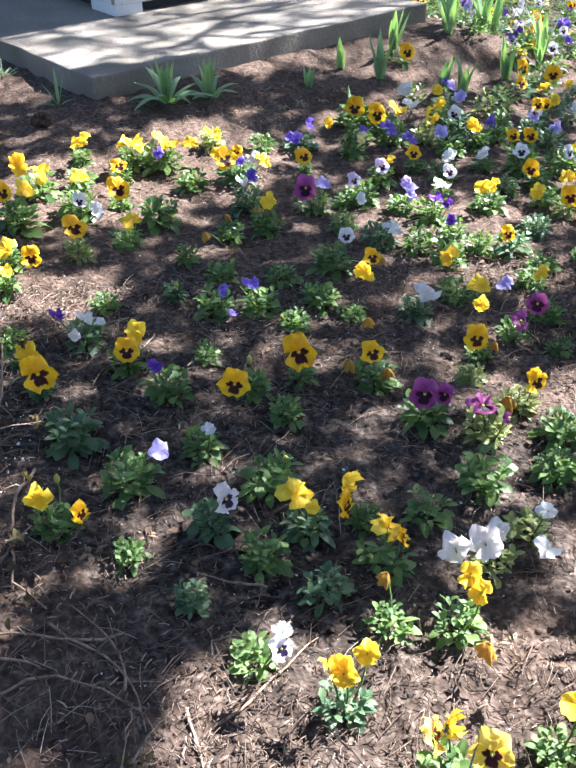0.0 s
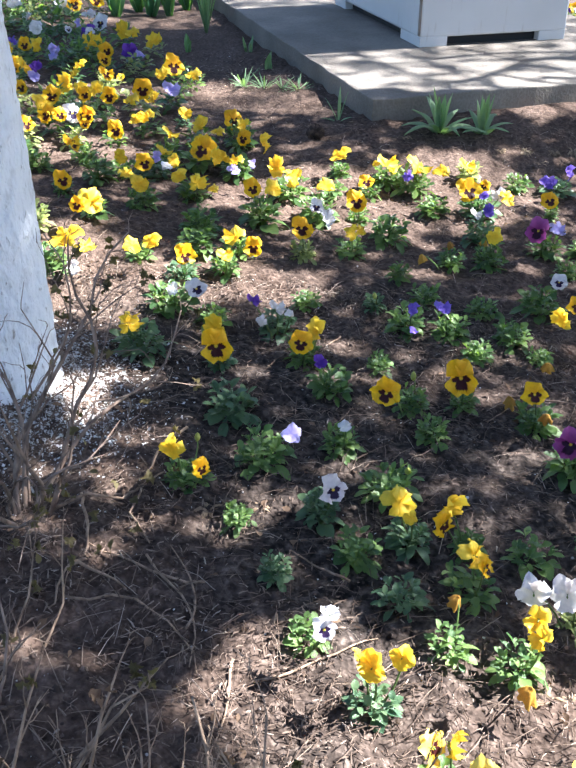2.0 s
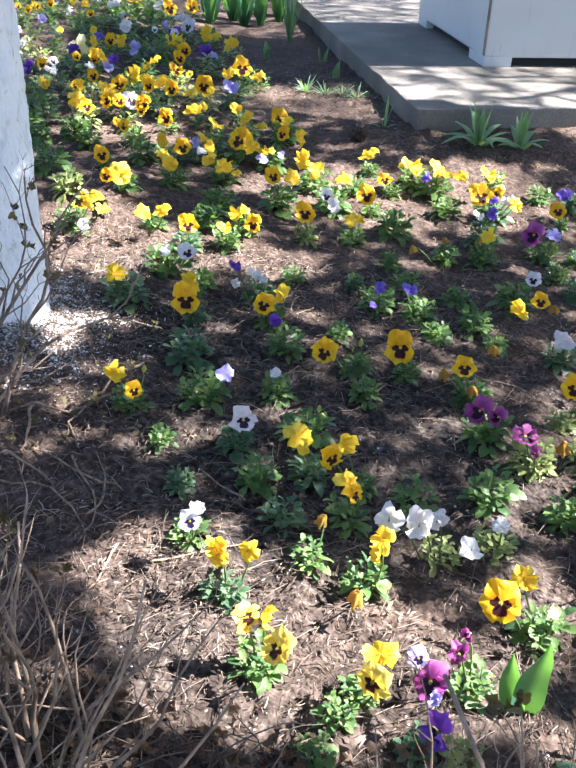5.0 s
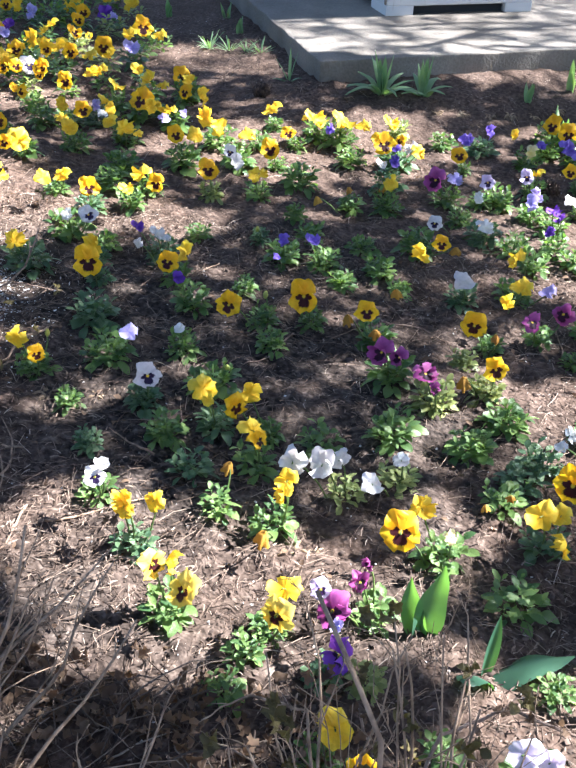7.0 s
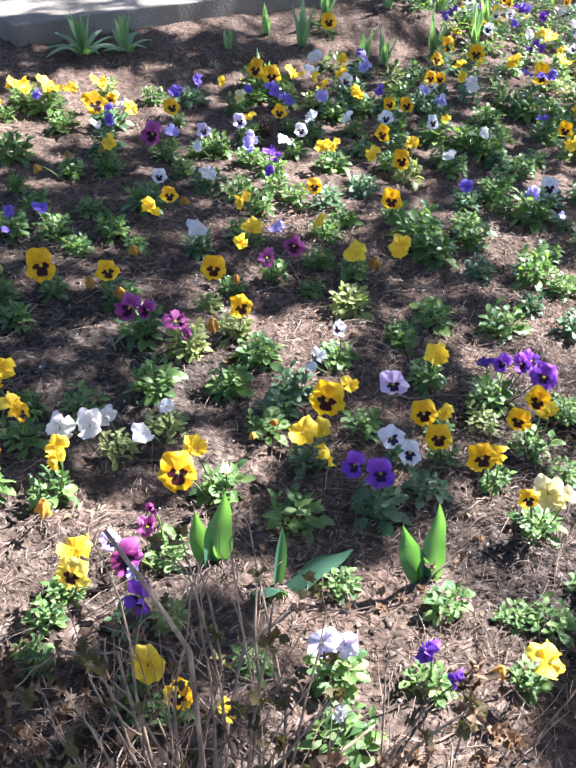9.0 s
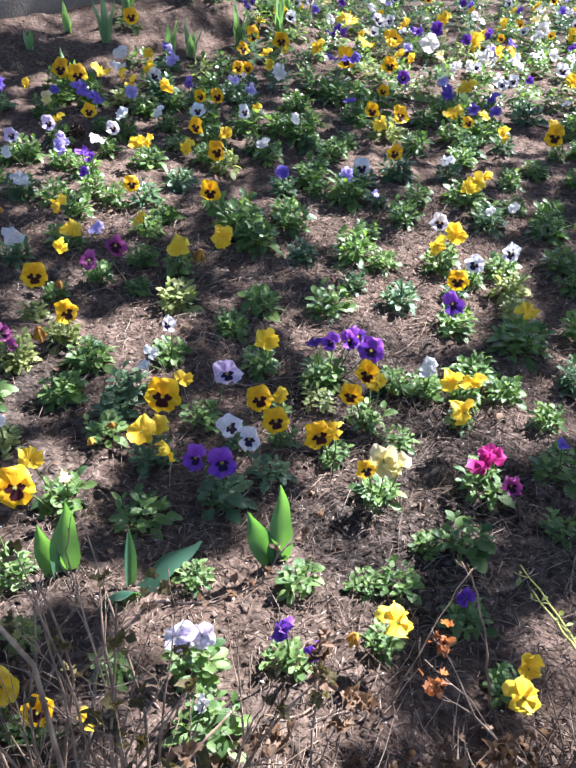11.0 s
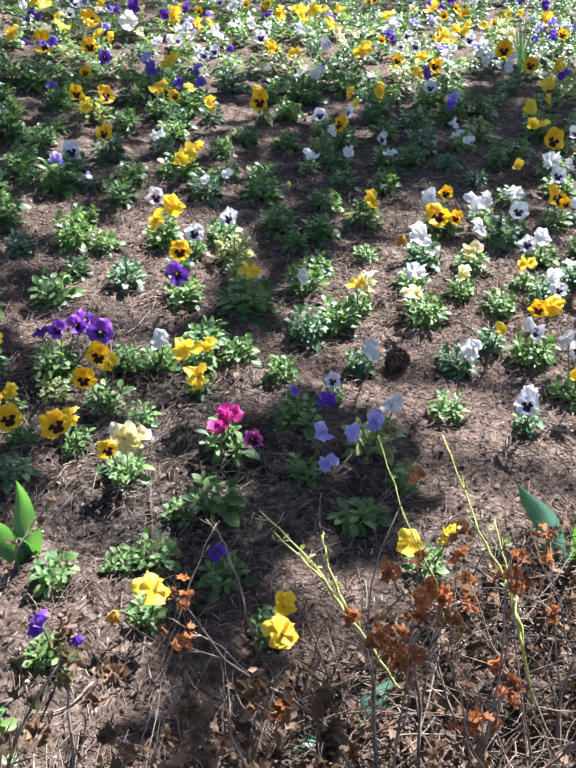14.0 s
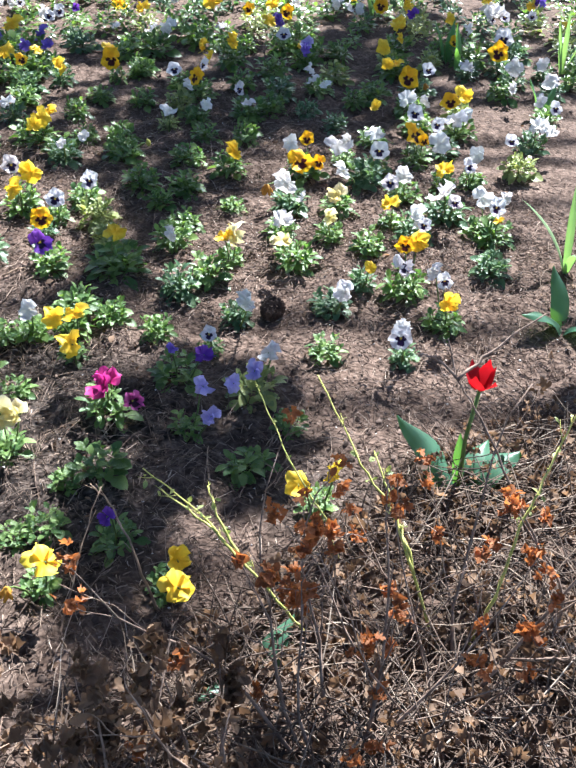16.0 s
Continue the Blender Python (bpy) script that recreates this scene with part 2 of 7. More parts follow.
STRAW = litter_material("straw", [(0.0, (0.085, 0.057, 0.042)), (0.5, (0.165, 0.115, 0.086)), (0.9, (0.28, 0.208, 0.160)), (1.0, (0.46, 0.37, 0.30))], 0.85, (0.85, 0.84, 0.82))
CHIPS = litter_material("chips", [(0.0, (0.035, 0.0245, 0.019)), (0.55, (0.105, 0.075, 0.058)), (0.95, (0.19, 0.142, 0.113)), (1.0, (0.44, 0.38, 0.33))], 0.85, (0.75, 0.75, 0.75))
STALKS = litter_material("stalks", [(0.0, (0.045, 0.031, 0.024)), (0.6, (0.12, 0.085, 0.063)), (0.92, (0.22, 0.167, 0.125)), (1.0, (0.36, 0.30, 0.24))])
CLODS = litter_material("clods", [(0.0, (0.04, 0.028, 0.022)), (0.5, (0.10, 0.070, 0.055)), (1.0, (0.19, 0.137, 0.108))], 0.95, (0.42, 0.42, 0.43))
PEBBLES = litter_material("pebbles", [(0.0, (0.3, 0.28, 0.26)), (1.0, (0.75, 0.73, 0.7))])
LIME = litter_material("lime_flakes", [(0.0, (0.55, 0.53, 0.50)), (1.0, (0.84, 0.82, 0.79))])
LEAF = thin_material("pansy_leaf", (0.185, 0.270, 0.085), (0.058, 0.118, 0.042), (1.7, 1.9, 0.7), 0.33, 60, 0.34, 0.3)
PALE_LEAF = thin_material("pale_leaf", (0.36, 0.38, 0.14), (0.17, 0.22, 0.085), (1.4, 1.5, 0.8), 0.33, 60, 0.34, 0.3)
SAGE_LEAF = thin_material("sage_leaf", (0.145, 0.215, 0.105), (0.060, 0.122, 0.065), (1.4, 1.6, 0.8), 0.33, 60, 0.3, 0.3)
TULIP_LEAF = thin_material("tulip_leaf", (0.090, 0.190, 0.120), (0.060, 0.145, 0.095), (2.6, 2.6, 0.5), 0.36, 25, 0.36, 0.25)
IRIS_LEAF = thin_material("iris_leaf", (0.30, 0.40, 0.22), (0.18, 0.29, 0.16), (1.4, 1.7, 0.6), 0.4, 25, 0.3, 0.25)
STEM = thin_material("flower_stem", (0.16, 0.23, 0.06), (0.1, 0.16, 0.05), (1, 1.2, 0.6), 0.5, 60, 0.15)
ORANGE_LEAF = thin_material("dry_orange_leaf", (0.46, 0.20, 0.085), (0.25, 0.105, 0.048), (1.4, 1.05, 0.6), 0.7, 70, 0.5)
BROWN_LEAF = thin_material("dry_brown_leaf", (0.30, 0.200, 0.130), (0.095, 0.060, 0.040), (1.2, 1.05, 0.85), 0.8, 70, 0.42)
DRY_LEAF = thin_material("dry_tan_leaf", (0.42, 0.31, 0.20), (0.20, 0.14, 0.09), (1.1, 1.0, 0.8), 0.8, 70, 0.2)
OLIVE_LEAF = thin_material("olive_leaf", (0.20, 0.158, 0.062), (0.08, 0.066, 0.030), (1.2, 1.2, 0.6), 0.6, 70, 0.3)
CROWN_LEAF = thin_material("crown_needles", (0.06, 0.1, 0.035), (0.035, 0.06, 0.025), (1.1, 1.3, 0.6), 0.7, 30, 0.1)
RED_PETAL = thin_material("tulip_petal", (0.44, 0.010, 0.020), (0.26, 0.006, 0.012), (1.6, 1.0, 0.8), 0.4, 30, 0.35, 0.35)
WITHERED = thin_material("withered_petal", (0.60, 0.34, 0.05), (0.34, 0.16, 0.03), (1.2, 1.1, 0.5), 0.7, 90, 0.3, 0.6)
CONE = litter_material("cone_scales", [(0.0, (0.03, 0.019, 0.013)), (1.0, (0.13, 0.083, 0.058))])
BUD = thin_material("bud", (0.55, 0.50, 0.10), (0.3, 0.36, 0.08), (1, 1, 0.6), 0.5, 60, 0.2)

DARK_RED, INK = (0.045, 0.006, 0.008), (0.02, 0.008, 0.045)
YELLOW, YELLOW_EDGE = (0.90, 0.53, 0.008), (0.92, 0.61, 0.014)
PETALS = {   # the upper petals, and the side and lower petals
    "yellow": (petal_material("yellow_upper", (0.92, 0.63, 0.025), (0.93, 0.73, 0.07)), petal_material("yellow_plain", (0.92, 0.60, 0.02), (0.93, 0.70, 0.05))),
    "lemon_face": (petal_material("lemon_upper", (0.92, 0.71, 0.10), (0.92, 0.77, 0.18)), petal_material("lemon_face", (0.92, 0.64, 0.04), (0.92, 0.74, 0.13), DARK_RED, 0.25)),
    "yellow_face": (petal_material("golden_upper", (0.88, 0.45, 0.005), (0.90, 0.54, 0.008)), petal_material("golden_face", YELLOW, YELLOW_EDGE, DARK_RED, 0.29)),
    "white": (petal_material("white_upper", (0.80, 0.80, 0.76), (0.82, 0.82, 0.82)), petal_material("white_plain", (0.78, 0.78, 0.70), (0.82, 0.82, 0.82))),
    "white_face": (petal_material("white_back", (0.78, 0.78, 0.80), (0.82, 0.82, 0.82)), petal_material("white_face", (0.74, 0.72, 0.80), (0.82, 0.82, 0.82), INK, 0.27)),
    "cream": (petal_material("cream_upper", (0.80, 0.72, 0.30), (0.82, 0.78, 0.50)), petal_material("cream_lower", (0.80, 0.70, 0.22), (0.82, 0.77, 0.42))),
    "violet": (petal_material("violet_upper", (0.17, 0.10, 0.52), (0.26, 0.18, 0.64)), petal_material("violet_lower", (0.14, 0.08, 0.48), (0.24, 0.16, 0.62))),
    "purple": (petal_material("purple_upper", (0.11, 0.03, 0.34), (0.20, 0.07, 0.46)), petal_material("purple_lower", (0.09, 0.025, 0.30), (0.18, 0.06, 0.44))),
    "purple_face": (petal_material("royal_upper", (0.25, 0.045, 0.46), (0.36, 0.11, 0.60)), petal_material("royal_face", (0.17, 0.045, 0.45), (0.25, 0.085, 0.55), INK, 0.24)),
    "pale_lilac": (petal_material("blush_upper", (0.74, 0.68, 0.82), (0.80, 0.77, 0.84)), petal_material("blush_lower", (0.70, 0.64, 0.81), (0.79, 0.76, 0.84))),
    "lilac": (petal_material("lilac_upper", (0.42, 0.36, 0.74), (0.56, 0.50, 0.80)), petal_material("lilac_lower", (0.38, 0.33, 0.74), (0.54, 0.50, 0.80))),
    "pink_face": (petal_material("mauve_upper", (0.56, 0.42, 0.66), (0.66, 0.54, 0.74)), petal_material("mauve_face", (0.60, 0.50, 0.72), (0.68, 0.60, 0.77), INK, 0.25)),
    "burgundy": (petal_material("burgundy_upper", (0.27, 0.03, 0.18), (0.46, 0.12, 0.35)), petal_material("burgundy_face", (0.22, 0.02, 0.13), (0.42, 0.09, 0.31), (0.03, 0.004, 0.022), 0.30)),
    "magenta": (petal_material("magenta_upper", (0.50, 0.02, 0.20), (0.62, 0.06, 0.30)), petal_material("magenta_lower", (0.42, 0.012, 0.16), (0.60, 0.05, 0.28))),
}


# ---- building helpers ----
def mesh(name, verts, faces, mats, index=None, smooth=True, uv=None):
    me = bpy.data.meshes.new(name)
    me.from_pydata([tuple(v) for v in verts], [], faces)
    if uv is not None:
        layer = me.uv_layers.new(name="flat")
        loops = np.empty(len(me.loops), dtype=np.int32)
        me.loops.foreach_get("vertex_index", loops)
        layer.data.foreach_set("uv", np.asarray(uv, dtype=np.float32)[loops].ravel())
    for m in (mats if isinstance(mats, (list, tuple)) else [mats]):
        me.materials.append(m)
    if index:
        me.polygons.foreach_set("material_index", index)
    if smooth:
        me.polygons.foreach_set("use_smooth", [True] * len(me.polygons))
    return me


def part(name, data, parent, label="", at=None):
    """One mesh object under a thing or a part."""
    if isinstance(data, tuple):
        bm, mat = data
        me = bpy.data.meshes.new(name)
        bm.to_mesh(me)
        bm.free()
        me.materials.append(mat)
        data = me
    ob = new(name, data)
    ob.parent = parent
    if at is not None:
        ob.matrix_basis = at
    if label:
        tagged(ob, label)
    return ob


def thing(name, label, category, at, group="", kind=""):
    ob = new(name)
    ob.empty_display_size = 0.05
    ob.matrix_basis = at
    return tagged(ob, label, category, group, kind)


def tube(points, radii, sides=6, cap=True):
    """Vertices and faces of a tapered tube along points."""
    pts = [Vector(p) for p in points]
    verts, faces = [], []
    ref = Vector((0.31, 0.2, 0.93))
    for i, p in enumerate(pts):
        d = (pts[min(i + 1, len(pts) - 1)] - pts[max(i - 1, 0)]).normalized()
        a = d.cross(ref)
        a = a.normalized() if a.length > 0.05 else d.cross(Vector((1, 0, 0))).normalized()
        b = d.cross(a)
        for k in range(sides):
            w = 2 * math.pi * k / sides
            verts.append(p + (a * math.cos(w) + b * math.sin(w)) * radii[i])
    for i in range(len(pts) - 1):
        for k in range(sides):
            k2 = (k + 1) % sides
            faces.append((i * sides + k, i * sides + k2, (i + 1) * sides + k2, (i + 1) * sides + k))
    if cap:
        faces.append(tuple(range(sides - 1, -1, -1)))
        faces.append(tuple((len(pts) - 1) * sides + k for k in range(sides)))
    return verts, faces


def joined(pieces):
    verts, faces = [], []
    for v, f in pieces:
        o = len(verts)
        verts += v
        faces += [tuple(i + o for i in q) for q in f]
    return verts, faces


SLAB_TOP, SLAB_TURN = 0.149, radians(25.5)
SLAB_AT = Matrix.Translation((-0.32, 4.15, 0)) @ Matrix.Rotation(SLAB_TURN, 4, "Z")
SLAB_INVERSE = SLAB_AT.inverted()


# ---- ground ----
def slope(x, y):
    """The bed falls gently to the east and away."""
    far = max(abs(x - 0.5), abs(y - 2.5))
    k = 1.0 if far < 6 else 6 / far
    return (-0.07 * (x - 0.4) - 0.02 * (y - 1.5)) * k - 0.3 * (1 - k)


def ground(x, y):
    z = slope(x, y)
    far = max(abs(x - 0.5), abs(y - 2.5))
    if far < 8:
        u = SLAB_INVERSE @ Vector((x, y, 0))
        d = max(-u.x, u.x - 1.84, -u.y, u.y - 5.2, 0)
        if d < 0.75:
            w = (1 - d / 0.75)
            w = w * w * (3 - 2 * w)
            z = z * (1 - w) + 0.058 * w
        d = math.hypot(x + 0.992, y - 1.875)   # earth banked up round the trunk
        z += 0.055 * math.exp(-(max(d - 0.13, 0) / 0.13) ** 2)
        z += 0.016 * noise.noise((x * 3.1, y * 3.1, 0.3)) + 0.015 * noise.noise((x * 13, y * 13, 1.7)) + 0.008 * noise.noise((x * 33, y * 33, 4.1)) + 0.0035 * noise.noise((x * 75, y * 75, 2.1))
    return z


def build_ground():
    def axis(lo, hi, step, reach):
        inner = list(np.arange(lo, hi, step))
        out, d, v = [], step, hi
        while v < reach:
            out.append(v)
            d *= 1.13
            v += d
        low, d, v = [], step, lo
        while v > -reach:
            d *= 1.13
            v -= d
            low.append(v)
        return low[::-1] + inner + out
    xs, ys = axis(-1.2, 2.9, 0.0115, 400), axis(0.4, 4.1, 0.0115, 400)
    verts = [(x, y, ground(x, y)) for y in ys for x in xs]
    w = len(xs)
    faces = [(j * w + i, j * w + i + 1, (j + 1) * w + i + 1, (j + 1) * w + i) for j in range(len(ys) - 1) for i in range(w - 1)]
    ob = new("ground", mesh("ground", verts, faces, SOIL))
    tagged(ob, "brown garden soil with crumbs and pine litter", "ground", kind="structure")


build_ground()

# ---- concrete slab and booth ----


def rough_box(x0, y0, z0, x1, y1, z1, step, wobble, bevel=0.006):
    """A box of cast concrete: its edges wander and are chipped."""
    bm = bmesh.new()
    bmesh.ops.create_cube(bm, size=1)
    bmesh.ops.transform(bm, matrix=Matrix.Translation(((x0 + x1) / 2, (y0 + y1) / 2, (z0 + z1) / 2)) @ Matrix.Diagonal((x1 - x0, y1 - y0, z1 - z0, 1)), verts=bm.verts)
    bmesh.ops.bevel(bm, geom=[e for e in bm.edges], offset=bevel, segments=2, profile=0.6, affect="EDGES")
    for ax, lo, hi in ((0, x0, x1), (1, y0, y1)):
        k = int((hi - lo) / step)
        for i in range(1, k):
            co, no = [0, 0, 0], [0, 0, 0]
            co[ax], no[ax] = lo + (hi - lo) * i / k, 1
            bmesh.ops.bisect_plane(bm, geom=bm.verts[:] + bm.edges[:] + bm.faces[:], plane_co=co, plane_no=no)
    for v in bm.verts:
        p = v.co
        v.co += Vector((noise.noise((p.x * 6, p.y * 6, p.z * 9)), noise.noise((p.x * 6, p.y * 6, p.z * 9 + 20)), 0.4 * noise.noise((p.x * 5, p.y * 5, 40)))) * wobble
    return bm


slab_bm = rough_box(0, 0, -0.45, 1.84, 5.2, SLAB_TOP, 0.04, 0.009)
slab_me = bpy.data.meshes.new("concrete_slab")
slab_bm.to_mesh(slab_me)
slab_bm.free()
slab_me.materials.append(CONCRETE)
slab = tagged(new("concrete_slab", slab_me), "worn grey cast concrete slab with chipped edges", "slab", kind="structure")
slab.matrix_basis = SLAB_AT


def box_bm(x0, y0, z0, x1, y1, z1, bevel=0.004, segments=2):
    bm = bmesh.new()
    bmesh.ops.create_cube(bm, size=1)
    bmesh.ops.transform(bm, matrix=Matrix.Translation(((x0 + x1) / 2, (y0 + y1) / 2, (z0 + z1) / 2)) @ Matrix.Diagonal((x1 - x0, y1 - y0, z1 - z0, 1)), verts=bm.verts)
    if bevel:
        bmesh.ops.bevel(bm, geom=bm.edges[:], offset=bevel, segments=segments, profile=0.5, affect="EDGES")
    return bm


def build_booth():
    w, d, h, gap = 0.82, 1.34, 2.1, 0.045
    booth = thing("metal_booth", "tall white painted sheet-metal booth standing on concrete slab", "booth",
                  SLAB_AT @ Matrix.Translation((0.60, 0.87, SLAB_TOP)) @ Matrix.Rotation(radians(-1.5), 4, "Z"))
    part("body", (box_bm(0, 0, gap, w, d, h, 0.012, 3), BOOTH_PAINT), booth)
    # added near-black block: the shade of the open gap under the body, as colour
    part("plinth", (box_bm(0.05, 0.05, 0.001, w - 0.05, d - 0.05, gap - 0.001, 0.002), BLACK), booth, "near-black block standing in for shade under the booth")
    for x0, y0, x1, y1 in ((0, 0, 0.155, 0.26), (w - 0.155, 0, w, 0.26), (0, d - 0.2, 0.155, d), (w - 0.155, d - 0.2, w, d)):
        part("foot", (box_bm(x0 + 0.002, y0 + 0.002, 0.0, x1 - 0.002, y1 - 0.002, gap + 0.004, 0.003), BOOTH_PAINT), booth)
    part("roof", (box_bm(-0.05, -0.05, h, w + 0.05, d + 0.05, h + 0.06, 0.012), BOOTH_PAINT), booth)
    part("corner_strip", (box_bm(-0.004, 0.0, gap + 0.01, 0.004, 0.022, h - 0.01, 0.002), RUST), booth, "rusty grey corner seam")


build_booth()


# ---- white-washed tree ----
def build_trunk():
    x0, y0 = -0.992, 1.875
    tree = thing("garden_tree", "garden tree with lime-washed white trunk, standing in soil", "tree", Matrix.Translation((x0, y0, slope(x0, y0))))
    sides, verts, faces = 110, [], []
    zs = [-0.12 + 0.01 * i for i in range(120)] + [1.1 + 0.08 * i for i in range(46)]
    for z in zs:
        r = 0.153 - 0.012 * max(z, 0) + 0.006 * math.exp(-max(z, 0) / 0.05)
        for k in range(sides):
            a = 2 * math.pi * k / sides
            rr = r * (1 + 0.03 * noise.noise((math.cos(a) * 2.2, math.sin(a) * 2.2, z * 1.3)) + 0.034 * noise.noise((math.cos(a) * 7, math.sin(a) * 7, z * 22)) + 0.024 * noise.noise((math.cos(a) * 18, math.sin(a) * 18, z * 55)))
            if z < 0.25:
                rr += 0.02 * (0.25 - max(z, 0)) * max(0, math.cos(5 * a + 0.6))
            verts.append((rr * math.cos(a), rr * math.sin(a), z))
    for j in range(len(zs) - 1):
        for k in range(sides):
            k2 = (k + 1) % sides
            faces.append((j * sides + k, j * sides + k2, (j + 1) * sides + k2, (j + 1) * sides + k))
    part("trunk", mesh("trunk", verts, faces, WHITEWASH), tree, "lime-washed rough white bark with grey cracks")
    rng = random.Random(5)
    for i in range(7):
        a = i * 0.9 + rng.uniform(-0.2, 0.2)
        p, d = Vector((0, 0, rng.uniform(3.6, 4.6))), Vector((math.cos(a), math.sin(a), rng.uniform(0.5, 1.1))).normalized()
        pts, rad = [p.copy()], [0.06]
        for s in range(7):
            d = (d + Vector((rng.uniform(-.2, .2), rng.uniform(-.2, .2), 0.08))).normalized()
            p = p + d * 0.3
            pts.append(p.copy())
            rad.append(0.055 * (1 - (s + 1) / 8) + 0.004)
        part("limb", mesh("limb", *tube(pts, rad, 8), BARK), tree)


build_trunk()

# ---- tree that shades the bed ----
# gaps and close boughs of the crown, by where their light and shade fall on the bed: x, y, half-widths and turn
LIT_A = (
    (-0.62, 2.56, 0.25, 0.10, 0.12),
    (-0.30, 3.32, 0.41, 0.24, 0.17),
    (-0.58, 4.54, 0.29, 0.24, 0.27),
    (1.06, 4.94, 0.48, 0.22, 0.27),
    (0.62, 2.77, 0.14, 0.23, 0.12),
    (-0.23, 1.22, 0.11, 0.04, 0.00),
    (-0.09, 1.15, 0.11, 0.03, 0.00),
    (0.03, 1.25, 0.10, 0.04, 0.01),
    (-1.40, 3.52, 0.22, 0.10, 0.68),
    (-1.11, 2.65, 0.14, 0.13, 0.58),
    (-0.84, 2.45, 0.24, 0.13, 0.55),
    (0.02, 3.64, 0.24, 0.22, 0.60),
    (-0.26, 1.23, 0.08, 0.04, 0.40),
    (-0.30, 1.22, 0.07, 0.04, 0.29),
    (-0.07, 1.15, 0.13, 0.09, 0.29),
    (0.05, 1.06, 0.10, 0.10, 0.28),
)
LIT_B = (
    (-0.07, 0.98, 0.12, 0.05, 0.27),
    (0.14, 1.21, 0.08, 0.08, 0.29),
    (0.30, 1.19, 0.08, 0.05, 0.20),
    (0.27, 1.12, 0.09, 0.07, 0.25),
    (0.47, 1.76, 0.10, 0.09, 0.32),
    (0.81, 1.11, 0.13, 0.12, -0.04),
    (0.58, 0.99, 0.11, 0.04, -0.05),
    (0.56, 0.83, 0.11, 0.07, -0.06),
    (0.53, 1.85, 0.14, 0.08, 0.01),
    (0.38, 1.37, 0.07, 0.06, -0.03),
    (1.25, 1.98, 0.07, 0.16, 0.02),
    (0.86, 1.14, 0.09, 0.12, -0.33),
    (0.56, 1.01, 0.11, 0.05, -0.35),
    (1.24, 1.78, 0.16, 0.10, -0.29),
    (1.68, 1.50, 0.12, 0.12, -0.30),
    (1.43, 1.35, 0.13, 0.08, -0.31),
    (3.53, 4.25, 0.38, 1.15, -0.14),
)
LIT_C = (
    (1.45, 2.08, 0.17, 0.10, -0.27),
    (1.95, 1.47, 0.29, 0.16, -0.51),
    (1.46, 1.33, 0.12, 0.06, -0.52),
    (1.48, 2.10, 0.08, 0.17, -0.49),
    (3.10, 3.78, 1.15, 0.38, -0.39),
    (1.71, 0.91, 0.18, 0.10, -0.72),
    (1.91, 0.86, 0.15, 0.15, -0.71),
    (1.74, 1.37, 0.15, 0.09, -0.70),
    (2.10, 1.50, 0.29, 0.17, -0.70),
    (0.92, 1.12, 0.05, 0.05, -0.73),
    (1.31, 0.41, 0.11, 0.10, -0.73),
    (1.05, 0.35, 0.20, 0.07, -0.74),
    (0.52, 0.58, 0.09, 0.07, 0.0),
    (-0.81, 1.87, 0.055, 0.09, 0.4),
)
DARK_A = (
    (0.03, 4.09, 0.80, 0.13, 0.23),
    (-0.88, 3.02, 0.14, 0.17, 0.16),
    (0.52, 1.31, 0.08, 0.07, 0.28),
    (0.37, 1.03, 0.11, 0.07, 0.27),
    (0.54, 1.16, 0.08, 0.04, -0.04),
    (0.73, 1.26, 0.09, 0.04, -0.03),
    (0.28, 4.23, 0.54, 0.21, 0.16),
    (0.27, 0.88, 0.12, 0.07, -0.06),
    (1.46, 1.68, 0.10, 0.09, -0.29),
    (1.85, 1.83, 0.17, 0.10, -0.28),
    (1.05, 0.93, 0.10, 0.07, -0.34),
    (1.33, 1.13, 0.08, 0.13, -0.32),
    (1.16, 1.16, 0.05, 0.06, -0.34),
    (0.50, 1.16, 0.08, 0.06, -0.34),
)
DARK_B = (
    (2.23, 2.37, 0.22, 0.21, -0.25),
    (1.47, 1.65, 0.10, 0.14, -0.51),
    (1.81, 1.82, 0.15, 0.15, -0.49),
    (2.78, 2.37, 0.41, 0.32, -0.45),
    (3.47, 2.60, 0.24, 0.43, -0.43),
    (1.21, 0.89, 0.11, 0.13, -0.55),
    (0.79, 1.34, 0.04, 0.05, -0.53),
    (0.93, 0.88, 0.06, 0.07, -0.55),
    (1.42, 1.64, 0.13, 0.14, -0.70),
    (2.62, 2.22, 0.38, 0.29, -0.67),
    (1.32, 1.08, 0.13, 0.10, -0.72),
    (1.23, 0.92, 0.11, 0.07, -0.73),
    (0.96, 0.92, 0.07, 0.07, -0.73),
    (0.86, 0.74, 0.10, 0.08, -0.74),
    (1.82, 0.64, 0.05, 0.11, -0.71),
)


def inside(blobs, x, y, pad=0.0):
    v = 0.0
    for cx, cy, rx, ry, turn in blobs:
        c, s = math.cos(turn), math.sin(turn)
        u, w = (x - cx) * c + (y - cy) * s, (y - cy) * c - (x - cx) * s
        v = max(v, min(1.0, (1.3 - math.hypot(u / (rx + pad), w / (ry + pad))) / 0.45))
    return v


